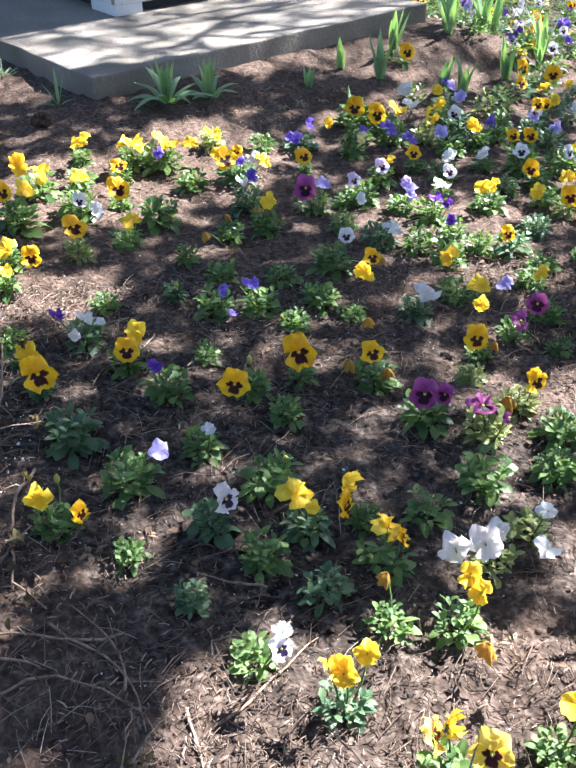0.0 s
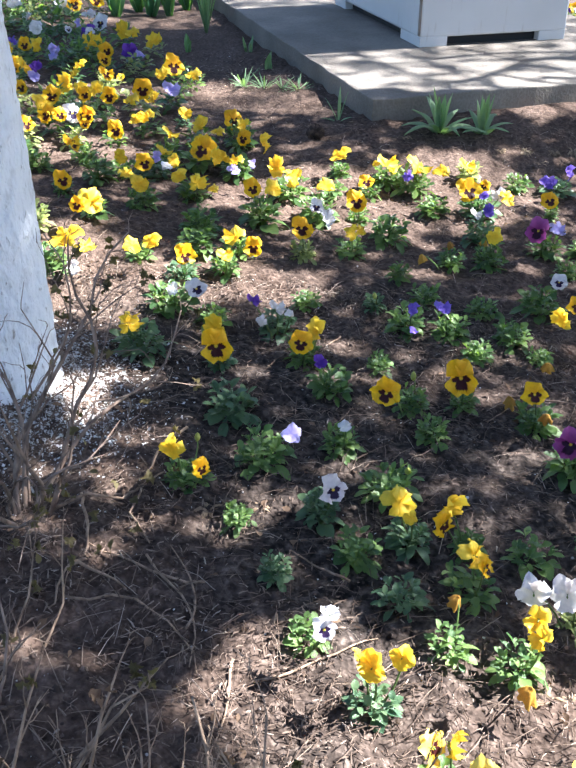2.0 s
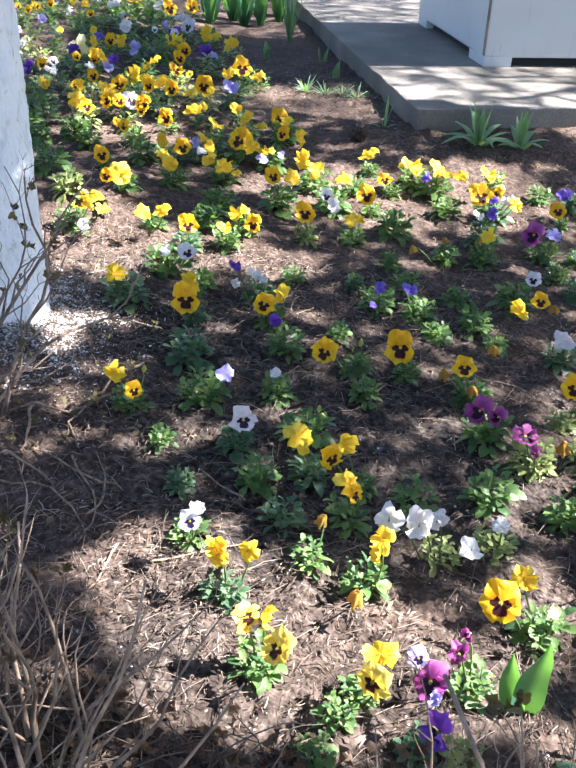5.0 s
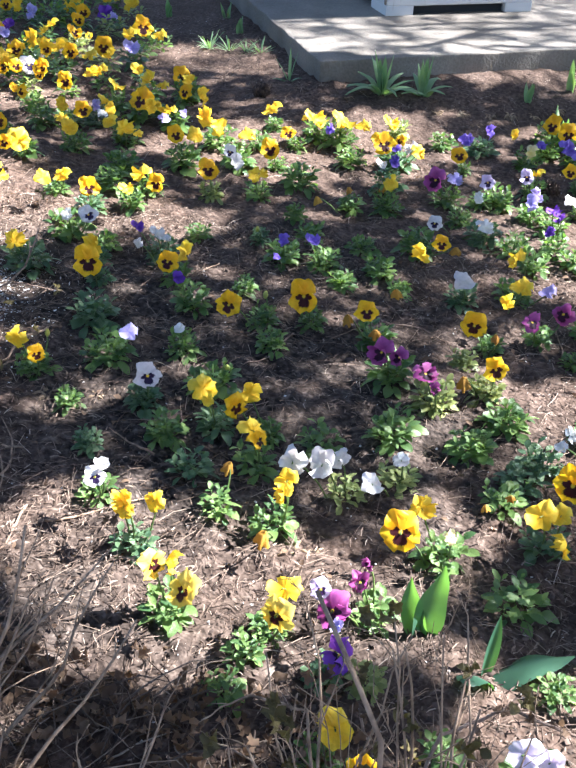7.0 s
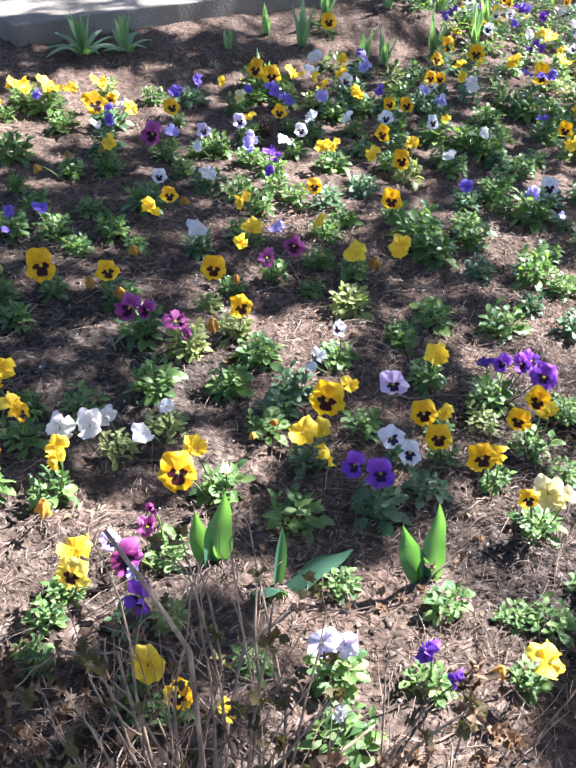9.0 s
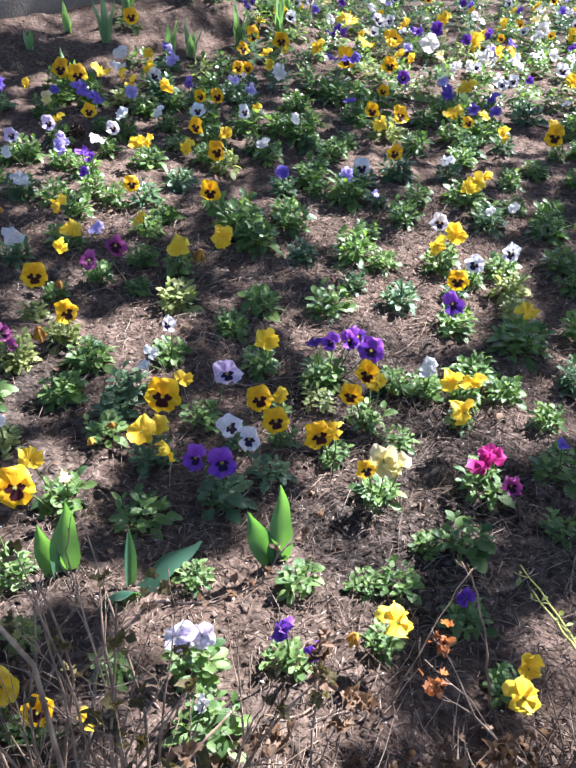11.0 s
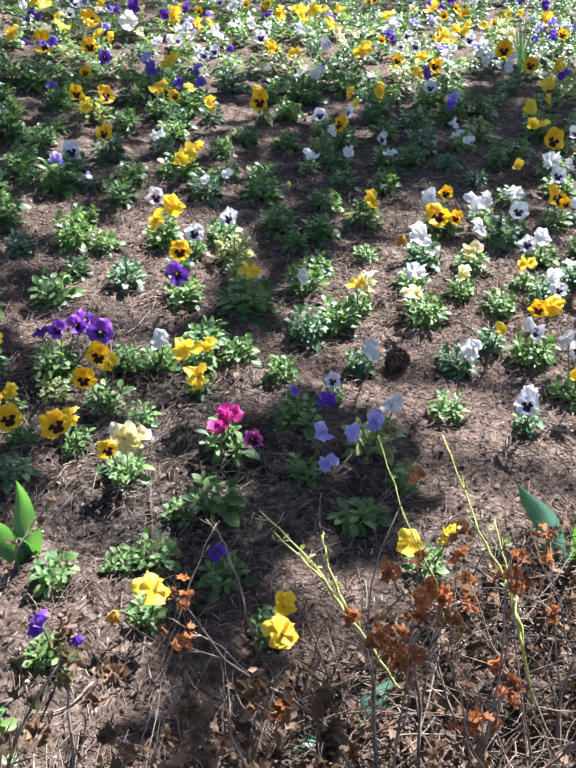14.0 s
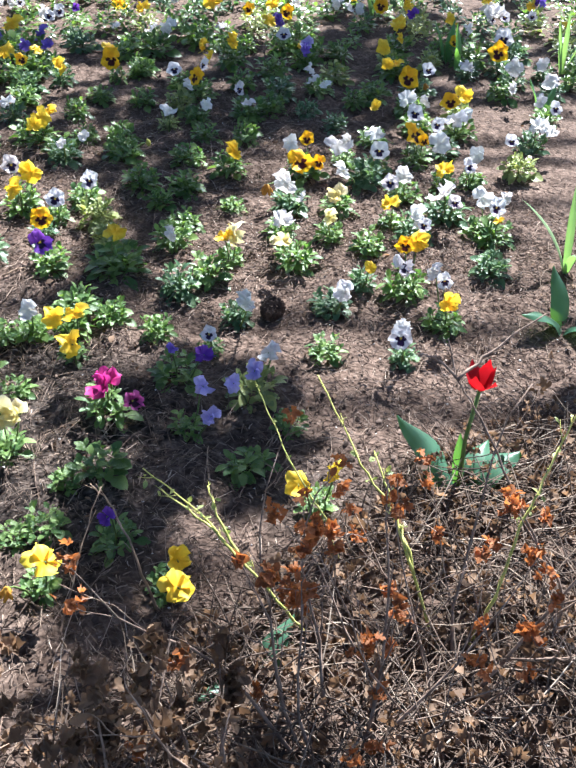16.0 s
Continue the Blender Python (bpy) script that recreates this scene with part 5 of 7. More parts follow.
pansy(1.734, 3.612, 0.069)
pansy(1.690, 3.730, 0.062)
pansy(1.844, 3.671, 0.062)
pansy(2.179, 3.704, 0.064)
pansy(2.570, 3.533, 0.064)
pansy(2.641, 3.408, 0.071)
pansy(2.416, 3.229, 0.059)
pansy(1.491, 2.963, 0.051)
pansy(1.594, 2.490, 0.049)
pansy(1.988, 3.295, 0.050)
pansy(2.426, 2.852, 0.055)
pansy(2.138, 2.687, 0.048)
pansy(1.489, 2.369, 0.053)
pansy(1.924, 2.831, 0.059)
pansy(1.942, 2.273, 0.054, ("bud", -0.020, -0.158, 0.07, 0.026))
pansy(1.762, 2.351, 0.051, ("white", 0.003, -0.145, 0.10, 0.031))
pansy(1.783, 1.964, 0.049)
pansy(1.869, 1.880, 0.045)
pansy(2.393, 2.801, 0.047)
pansy(1.307, 2.090, 0.040)
pansy(2.431, 2.619, 0.050, ("white_face", -0.061, -0.053, 0.10, 0.049))
pansy(2.424, 2.498, 0.059, ("yellow", 0.203, 0.238, 0.10, 0.052), ("yellow", 0.127, 0.097, 0.10, 0.057), ("white_face", 0.064, 0.053, 0.10, 0.042), ("yellow_face", -0.050, -0.046, 0.10, 0.061), ("white", -0.123, -0.101, 0.10, 0.040))
pansy(2.731, 2.680, 0.057, ("yellow", -0.008, -0.023, 0.10, 0.056))
pansy(2.422, 2.245, 0.063, ("white_face", -0.016, 0.014, 0.10, 0.049), ("white", -0.087, -0.104, 0.10, 0.041))
pansy(2.152, 2.325, 0.039, ("white", -0.059, -0.087, 0.10, 0.046))
pansy(2.267, 2.322, 0.049, ("white", -0.044, -0.110, 0.10, 0.041))
pansy(2.780, 2.507, 0.066)
pansy(2.633, 2.313, 0.059)
pansy(2.512, 2.228, 0.050)
pansy(3.170, 2.765, 0.069)
pansy(2.577, 2.114, 0.040)
pansy(2.559, 1.967, 0.045)
pansy(3.160, 2.525, 0.055)
pansy(2.761, 2.078, 0.041)
pansy(2.759, 2.240, 0.052, ("white", -0.007, 0.034, 0.10, 0.043), ("white", -0.094, -0.058, 0.10, 0.042), ("white", -0.093, -0.117, 0.10, 0.036))
pansy(3.280, 2.984, 0.052, ("violet", -0.121, -0.100, 0.10, 0.058), ("yellow_face", -0.012, -0.041, 0.10, 0.063))
pansy(3.783, 3.424, 0.068, ("yellow", -0.066, -0.061, 0.10, 0.090))
pansy(3.770, 3.154, 0.070, ("white_face", -0.012, 0.083, 0.10, 0.059), ("white", -0.066, -0.054, 0.10, 0.078), ("white", -0.157, -0.186, 0.10, 0.062))
pansy(3.875, 3.111, 0.071, ("yellow_face", -0.067, -0.052, 0.10, 0.078))
pansy(3.829, 2.894, 0.059, ("yellow_face", -0.115, -0.091, 0.10, 0.065))
pansy(3.782, 2.705, 0.074, ("yellow", -0.018, -0.014, 0.10, 0.095), ("yellow", -0.194, -0.115, 0.10, 0.058))
pansy(3.234, 2.327, 0.053, ("yellow", -0.041, -0.005, 0.10, 0.056), ("yellow", -0.170, -0.136, 0.10, 0.043), ("yellow", -0.135, -0.152, 0.10, 0.043))
pansy(3.020, 2.031, 0.049, ("yellow_face", -0.077, -0.046, 0.10, 0.067), ("withered", -0.006, -0.064, 0.07, 0.034))
pansy(2.863, 1.902, 0.053, ("white", -0.099, -0.062, 0.10, 0.057), ("white_face", -0.185, -0.169, 0.10, 0.052))
pansy(3.266, 3.443, 0.079, ("yellow", -0.104, -0.125, 0.10, 0.089))
pansy(3.479, 3.912, 0.091, ("yellow", -0.127, -0.122, 0.10, 0.083))
pansy(3.754, 3.807, 0.093, ("white", -0.112, -0.125, 0.10, 0.095), ("yellow", 0.024, 0.077, 0.10, 0.077))
pansy(3.209, 3.841, 0.083, ("white", -0.077, -0.085, 0.10, 0.071), ("yellow", 0.138, 0.262, 0.10, 0.071))
pansy(2.772, 3.454, 0.074)
pansy(2.829, 3.162, 0.080, ("white", -0.136, -0.146, 0.10, 0.067))
pansy(4.199, 4.034, 0.083, ("yellow", -0.091, -0.132, 0.10, 0.091))
pansy(4.705, 3.576, 0.093, ("yellow", -0.099, -0.056, 0.10, 0.086))
pansy(3.817, 4.311, 0.083, ("yellow", -0.304, -0.133, 0.10, 0.079))
pansy(3.402, 4.389, 0.081, ("yellow", -0.142, -0.256, 0.10, 0.076))
pansy(4.454, 3.942, 0.084, ("yellow", -0.217, -0.154, 0.10, 0.080))
pansy(4.581, 3.757, 0.083, ("yellow", -0.108, -0.053, 0.10, 0.081))
pansy(3.365, 3.205, 0.068, ("yellow", -0.006, -0.065, 0.10, 0.057))
pansy(3.028, 2.015, 0.060, ("white_face", 0.052, -0.006, 0.10, 0.049))
pansy(2.781, 1.807, 0.055, ("white", 0.013, -0.023, 0.10, 0.041))
pansy(2.541, 1.606, 0.050, ("yellow_face", -0.013, 0.000, 0.10, 0.067), ("yellow_face", -0.031, -0.049, 0.10, 0.037))
pansy(2.655, 1.593, 0.052, ("white_face", -0.006, 0.026, 0.10, 0.039), ("white", -0.125, -0.082, 0.10, 0.057))
pansy(2.826, 1.669, 0.054, ("white", -0.090, -0.051, 0.10, 0.067), ("white", -0.036, -0.048, 0.10, 0.040))
pansy(2.964, 1.787, 0.050, ("yellow_face", -0.106, -0.054, 0.10, 0.058), ("yellow", -0.011, -0.032, 0.10, 0.059))
pansy(3.492, 1.991, 0.053, ("yellow_face", -0.037, -0.016, 0.10, 0.071))
pansy(3.823, 2.226, 0.070, ("white", 0.122, 0.120, 0.10, 0.076), ("white_face", -0.121, -0.100, 0.10, 0.071))
pansy(3.353, 2.034, 0.048, ("white", -0.100, -0.066, 0.10, 0.054))
pansy(3.434, 1.877, 0.055, ("white", -0.078, -0.043, 0.10, 0.068), ("white", -0.252, -0.165, 0.10, 0.037))
pansy(3.607, 1.862, 0.045, ("white", -0.091, -0.047, 0.10, 0.051))
pansy(3.392, 1.688, 0.050, ("white", -0.097, -0.050, 0.10, 0.058))
pansy(3.169, 1.560, 0.050, ("white", -0.072, -0.015, 0.10, 0.045), ("white_face", -0.090, -0.083, 0.10, 0.041))
pansy(2.916, 1.447, 0.050, ("white", -0.031, -0.035, 0.10, 0.057), ("white", -0.038, -0.084, 0.10, 0.045), ("white_face", -0.204, -0.058, 0.10, 0.038))
pansy(2.537, 1.396, 0.040, ("white_face", -0.081, -0.045, 0.10, 0.041), ("white", -0.002, -0.014, 0.10, 0.050))
pansy(2.445, 1.425, 0.036, ("yellow", -0.072, -0.052, 0.10, 0.048))
pansy(2.186, 1.731, 0.054, ("white", 0.003, 0.054, 0.10, 0.051), ("yellow_face", 0.067, 0.054, 0.10, 0.040), ("yellow_face", -0.073, -0.059, 0.10, 0.068), ("yellow_face", -0.036, -0.098, 0.10, 0.041), ("withered", -0.213, -0.077, 0.07, 0.045))
pansy(2.358, 1.739, 0.041, ("white", -0.072, -0.047, 0.10, 0.065), ("white", -0.025, -0.044, 0.10, 0.040))
pansy(2.391, 1.627, 0.040, ("white", 0.051, 0.059, 0.10, 0.052), ("white_face", -0.046, -0.042, 0.10, 0.053))
pansy(2.292, 1.597, 0.059, ("white", -0.132, -0.050, 0.10, 0.048))
pansy(2.304, 1.451, 0.046, ("white_face", -0.110, -0.041, 0.10, 0.044), ("white", -0.043, -0.031, 0.10, 0.047))
pansy(2.012, 1.606, 0.050, ("white", -0.031, -0.021, 0.10, 0.064), ("white", -0.065, -0.116, 0.10, 0.032))
pansy(1.882, 1.499, 0.042, ("white", -0.066, -0.072, 0.10, 0.047))
pansy(2.103, 1.513, 0.045, ("cream", -0.069, -0.064, 0.10, 0.055))
pansy(1.963, 1.409, 0.042, ("cream", -0.048, -0.045, 0.10, 0.043))
pansy(2.150, 1.361, 0.036, ("yellow", -0.056, -0.040, 0.10, 0.045))
pansy(2.126, 1.265, 0.048, ("white", -0.046, -0.039, 0.10, 0.055), ("white_face", -0.066, -0.081, 0.10, 0.033))
pansy(2.290, 1.293, 0.060, ("white", -0.051, -0.024, 0.10, 0.068), ("white_face", -0.064, -0.074, 0.10, 0.037))
pansy(2.265, 1.130, 0.060, ("white", 0.040, 0.064, 0.10, 0.058), ("white_face", 0.019, 0.002, 0.10, 0.047), ("white", 0.085, 0.018, 0.10, 0.035), ("yellow", -0.044, -0.048, 0.10, 0.024))
pansy(2.121, 1.023, 0.047)
pansy(1.892, 1.090, 0.050, ("yellow_face", 0.049, 0.052, 0.10, 0.041), ("yellow", 0.084, 0.046, 0.10, 0.053), ("white_face", -0.038, -0.011, 0.10, 0.052))
pansy(1.848, 0.940, 0.041, ("white", 0.040, 0.075, 0.10, 0.041), ("white_face", 0.027, 0.033, 0.10, 0.036), ("yellow", -0.044, -0.033, 0.10, 0.049))
pansy(1.699, 1.487, 0.036, ("cream", -0.022, -0.039, 0.10, 0.064), ("yellow", -0.049, -0.036, 0.10, 0.039))
pansy(1.797, 1.357, 0.054, ("cream", -0.058, -0.011, 0.10, 0.050))
pansy(1.824, 1.173, 0.034, ("yellow", -0.026, -0.052, 0.10, 0.027))
pansy(1.990, 1.299, 0.046)
pansy(1.707, 1.153, 0.046, ("white", -0.031, -0.069, 0.10, 0.046))
pansy(1.525, 1.264, 0.036, ("white", -0.035, -0.080, 0.10, 0.044))
pansy(1.669, 0.905, 0.030, ("white_face", -0.045, -0.024, 0.10, 0.046), ("white", -0.011, 0.003, 0.10, 0.029))
pansy(1.404, 1.209, 0.030, ("white_face", -0.054, -0.072, 0.10, 0.029))
pansy(1.564, 1.028, 0.038)
pansy(1.229, 1.445, 0.041, ("yellow", -0.072, -0.061, 0.10, 0.048), ("yellow", -0.033, -0.070, 0.10, 0.049))
pansy(1.153, 1.492, 0.045, ("white", -0.020, -0.049, 0.10, 0.037))
pansy(1.177, 1.363, 0.030, ("yellow", -0.047, -0.083, 0.10, 0.054))
pansy(1.104, 1.144, 0.051, ("magenta", -0.002, -0.006, 0.092, 0.058), ("magenta", 0.016, 0.002, 0.088, 0.050), ("burgundy", 0.030, -0.050, 0.065, 0.034))
pansy(1.284, 1.164, 0.052, ("purple", 0.011, -0.077, 0.10, 0.033), ("violet", -0.019, -0.019, 0.10, 0.020))
pansy(1.350, 1.006, 0.054, ("lilac", -0.074, -0.027, 0.10, 0.033), ("lilac", -0.017, -0.022, 0.10, 0.040), ("white", 0.045, 0.006, 0.10, 0.041))
pansy(1.194, 1.019, 0.034, ("lilac", -0.010, -0.091, 0.10, 0.035), ("lilac", 0.036, -0.010, 0.10, 0.035))
pansy(1.340, 0.901, 0.034)
pansy(1.201, 0.865, 0.044)
pansy(1.224, 0.709, 0.032, ("yellow", -0.052, -0.007, 0.10, 0.043), ("yellow", 0.010, -0.022, 0.10, 0.034))
pansy(1.011, 1.015, 0.047)
pansy(0.948, 1.044, 0.030)
pansy(0.931, 0.863, 0.040, ("purple", -0.021, -0.024, 0.10, 0.028))
pansy(0.934, 0.743, 0.030, ("yellow", -0.002, -0.044, 0.10, 0.040), ("yellow", -0.033, -0.084, 0.10, 0.043))
pansy(1.345, 1.729, 0.051, ("purple_face", -0.033, -0.034, 0.10, 0.053))
pansy(1.471, 2.067, 0.049, ("white_face", 0.025, 0.076, 0.10, 0.050), ("yellow", 0.035, -0.007, 0.10, 0.057), ("yellow", -0.053, -0.068, 0.10, 0.055))
pansy(1.506, 1.956, 0.033, ("white_face", -0.039, -0.077, 0.10, 0.046))
pansy(1.612, 1.992, 0.050, ("white_face", -0.016, -0.070, 0.10, 0.051))
pansy(1.431, 1.903, 0.032, ("yellow_face", -0.051, -0.101, 0.10, 0.051))
pansy(1.520, 1.754, 0.046, ("yellow", -0.047, -0.128, 0.10, 0.046))
pansy(1.446, 1.595, 0.062)
pansy(1.278, 1.520, 0.049)
pansy(1.318, 1.430, 0.038)
pansy(1.633, 1.624, 0.048, ("white", -0.069, -0.090, 0.10, 0.036))
pansy(1.603, 1.445, 0.055)
pansy(1.503, 1.437, 0.049)
pansy(1.355, 1.323, 0.035)
pansy(2.054, 1.902, 0.049, ("yellow", -0.028, -0.059, 0.10, 0.052))
pansy(1.758, 1.850, 0.037)
pansy(1.900, 1.711, 0.034)
pansy(1.736, 1.706, 0.043)
pansy(2.688, 1.335, 0.049)
pansy(2.262, 2.075, 0.046)
pansy(1.881, 2.193, 0.059)
pansy(1.736, 2.285, 0.052, ("white", -0.053, -0.091, 0.10, 0.028))
pansy(-0.714, 2.093, 0.063, ("yellow", -0.019, -0.034, 0.10, 0.050))
pansy(-2.047, 4.777, 0.071, ("yellow_face", 0.027, -0.070, 0.10, 0.065), ("yellow", 0.084, -0.060, 0.10, 0.065), ("violet", -0.058, -0.042, 0.10, 0.055))
pansy(-1.938, 4.412, 0.071, ("yellow", 0.034, -0.120, 0.10, 0.069), ("yellow", 0.098, -0.154, 0.10, 0.077), ("purple", 0.145, -0.149, 0.10, 0.050), ("lilac", 0.196, -0.307, 0.10, 0.048))
pansy(-1.932, 4.827, 0.066, ("lilac", 0.081, -0.188, 0.10, 0.059))
pansy(-2.168, 5.222, 0.072, ("white", 0.070, -0.156, 0.10, 0.074))
pansy(-2.534, 5.814, 0.073, ("white", 0.065, -0.137, 0.10, 0.083))
pansy(-1.939, 5.469, 0.091, ("white_face", 0.049, -0.007, 0.10, 0.090), ("purple", 0.050, -0.247, 0.10, 0.076), ("white", -0.107, 0.252, 0.10, 0.077))
pansy(-2.278, 6.029, 0.094, ("white", -0.007, -0.060, 0.10, 0.092), ("yellow_face", 0.077, -0.108, 0.10, 0.092))
pansy(-2.508, 6.183, 0.077, ("yellow", 0.066, -0.150, 0.10, 0.081))
pansy(-2.164, 6.217, 0.077, ("yellow_face", 0.050, -0.134, 0.10, 0.081))
pansy(-1.730, 4.900, 0.093, ("yellow", -0.043, 0.048, 0.10, 0.095), ("yellow_face", 0.086, -0.114, 0.10, 0.075), ("yellow_face", 0.135, -0.307, 0.10, 0.062))
pansy(-1.736, 5.400, 0.078, ("yellow", 0.020, -0.101, 0.10, 0.082), ("yellow", 0.079, -0.132, 0.10, 0.070))
pansy(-1.566, 4.935, 0.077, ("purple", 0.024, -0.110, 0.10, 0.075), ("lilac", 0.094, -0.163, 0.10, 0.049))
pansy(-1.522, 5.182, 0.064, ("yellow", 0.042, -0.134, 0.10, 0.083))
pansy(-1.296, 4.662, 0.078, ("yellow_face", 0.025, -0.044, 0.10, 0.095), ("yellow", 0.018, -0.208, 0.10, 0.069))
pansy(-1.187, 4.591, 0.062, ("yellow", 0.044, -0.119, 0.10, 0.065))
pansy(-1.547, 4.439, 0.056, ("yellow_face", 0.051, -0.134, 0.10, 0.068))
pansy(-1.794, 4.067, 0.053, ("yellow_face", 0.067, -0.139, 0.10, 0.055))
pansy(-1.598, 3.990, 0.086, ("yellow_face", 0.013, -0.093, 0.10, 0.079), ("yellow", 0.005, 0.081, 0.10, 0.074), ("yellow", -0.020, 0.241, 0.10, 0.063), ("yellow", 0.117, -0.048, 0.10, 0.071))
pansy(-1.484, 4.139, 0.075, ("yellow", 0.013, -0.088, 0.10, 0.090), ("yellow_face", 0.110, -0.170, 0.10, 0.063))
pansy(-1.618, 3.849, 0.054, ("yellow", 0.060, -0.129, 0.10, 0.068))
pansy(-1.282, 4.091, 0.074, ("yellow_face", 0.018, -0.018, 0.10, 0.081), ("yellow", 0.017, -0.178, 0.10, 0.058), ("yellow", 0.100, -0.160, 0.10, 0.062))
pansy(-1.173, 4.179, 0.070, ("lilac", 0.014, -0.049, 0.10, 0.073))
pansy(-1.579, 3.543, 0.070, ("yellow", -0.017, -0.019, 0.10, 0.073), ("yellow_face", 0.059, -0.083, 0.10, 0.057))
pansy(-1.494, 3.698, 0.076, ("yellow_face", -0.003, -0.093, 0.10, 0.066), ("white_face", 0.083, -0.061, 0.10, 0.074), ("yellow_face", 0.137, -0.082, 0.10, 0.062))
pansy(-1.255, 3.642, 0.047, ("yellow_face", 0.048, -0.128, 0.10, 0.064))
pansy(-1.183, 3.828, 0.065, ("yellow", -0.012, -0.102, 0.10, 0.051), ("yellow", 0.025, -0.073, 0.10, 0.060))
pansy(-1.068, 3.963, 0.042, ("yellow", 0.043, -0.148, 0.10, 0.052))
pansy(-1.291, 3.391, 0.052, ("yellow_face", 0.002, -0.116, 0.10, 0.064))
pansy(-0.956, 3.737, 0.071, ("yellow", 0.019, -0.051, 0.10, 0.074), ("yellow", 0.060, -0.249, 0.10, 0.052), ("yellow", 0.097, -0.102, 0.10, 0.050))
pansy(-0.800, 3.768, 0.071, ("yellow_face", -0.032, 0.051, 0.10, 0.076), ("yellow", 0.019, -0.032, 0.10, 0.058), ("yellow_face", 0.046, -0.176, 0.10, 0.053), ("yellow", 0.132, -0.237, 0.10, 0.063))
pansy(-0.890, 3.473, 0.074, ("yellow_face", 0.034, -0.092, 0.10, 0.086), ("yellow", 0.096, -0.175, 0.10, 0.049))
pansy(-1.117, 3.316, 0.051, ("yellow", 0.009, -0.072, 0.10, 0.046), ("yellow", 0.076, -0.230, 0.10, 0.047))
pansy(-1.023, 3.346, 0.062, ("yellow_face", 0.002, -0.124, 0.10, 0.059), ("lilac", 0.026, -0.065, 0.10, 0.039), ("yellow", 0.033, 0.014, 0.10, 0.047), ("white", 0.086, -0.148, 0.10, 0.038))
pansy(-1.255, 3.073, 0.034, ("yellow_face", 0.060, -0.144, 0.10, 0.058))
pansy(-0.850, 3.178, 0.058, ("yellow", -0.022, -0.092, 0.10, 0.050), ("yellow", 0.050, -0.142, 0.10, 0.059), ("yellow", 0.110, -0.173, 0.10, 0.032), ("yellow", -0.072, 0.057, 0.10, 0.045))
pansy(-0.745, 3.431, 0.062, ("yellow", -0.026, -0.089, 0.10, 0.046), ("yellow", 0.020, -0.120, 0.10, 0.046), ("lilac", 0.030, -0.213, 0.10, 0.038), ("lilac", 0.079, -0.146, 0.10, 0.031))
pansy(-0.980, 3.033, 0.053, ("yellow", 0.013, -0.060, 0.10, 0.058))
pansy(-1.083, 2.870, 0.042, ("yellow", 0.029, -0.098, 0.10, 0.071), ("yellow_face", -0.000, -0.134, 0.10, 0.043))
pansy(-0.599, 3.025, 0.072, ("yellow_face", -0.027, 0.030, 0.10, 0.055), ("yellow", 0.037, 0.049, 0.10, 0.055))
pansy(-0.535, 3.278, 0.059, ("yellow", 0.020, -0.077, 0.10, 0.067), ("yellow", -0.049, 0.003, 0.10, 0.062))
pansy(-1.108, 2.529, 0.061, ("yellow", 0.073, -0.032, 0.10, 0.079), ("yellow", 0.146, -0.078, 0.10, 0.055), ("white", 0.161, -0.220, 0.10, 0.037))
pansy(-0.877, 2.629, 0.035, ("yellow", 0.029, -0.136, 0.10, 0.050), ("yellow", 0.064, -0.089, 0.10, 0.048))
pansy(-0.729, 2.531, 0.045, ("yellow_face", 0.026, -0.057, 0.10, 0.060))
pansy(-0.724, 2.710, 0.057)
pansy(-0.611, 2.721, 0.045, ("yellow", 0.008, -0.078, 0.10, 0.063), ("yellow_face", 0.070, -0.134, 0.10, 0.054))
pansy(-0.621, 2.593, 0.043, ("yellow", 0.016, -0.086, 0.10, 0.041))
pansy(-0.706, 2.331, 0.058, ("white_face", 0.077, -0.047, 0.10, 0.046), ("white", 0.022, -0.063, 0.10, 0.031))
pansy(-0.593, 2.303, 0.039)
pansy(-1.189, 3.231, 0.060)
pansy(-2.315, 5.567, 0.117)
pansy(-2.149, 5.541, 0.130)
pansy(-1.848, 4.786, 0.101)
pansy(-2.458, 5.401, 0.086)
pansy(-2.102, 4.690, 0.100, ("cream", 0.031, -0.198, 0.10, 0.095))
pansy(-1.475, 4.702, 0.089)
pansy(-1.199, 4.378, 0.055)

pansy(0.669, 2.633, 0.042)
pansy(1.031, 2.461, 0.040)
pansy(1.153, 2.468, 0.045)
pansy(1.307, 2.594, 0.042)
pansy(1.865, 2.367, 0.040)
pansy(2.169, 2.163, 0.046)
pansy(2.015, 2.048, 0.053)
pansy(1.577, 1.869, 0.049)
pansy(1.266, 1.872, 0.048)
pansy(1.490, 1.670, 0.039)
pansy(1.477, 2.687, 0.048)
pansy(1.987, 2.612, 0.045)
pansy(2.227, 2.555, 0.044)
pansy(0.961, 3.106, 0.043)
pansy(1.438, 3.054, 0.045)
pansy(1.804, 2.972, 0.057)
pansy(2.002, 3.047, 0.056)
pansy(1.370, 3.241, 0.056)
pansy(0.924, 3.518, 0.056)
pansy(2.215, 3.126, 0.046)
pansy(2.459, 3.353, 0.050)
pansy(2.291, 2.441, 0.051)
pansy(1.307, 2.701, 0.051)
pansy(3.167, 2.243, 0.057)
pansy(2.867, 2.084, 0.056)
pansy(1.572, 3.064, 0.043)
pansy(2.479, 3.054, 0.054)
pansy(3.101, 3.379, 0.058)
pansy(2.983, 3.156, 0.054)
pansy(2.944, 2.844, 0.047)
pansy(3.360, 2.905, 0.054)
pansy(3.374, 2.651, 0.046)
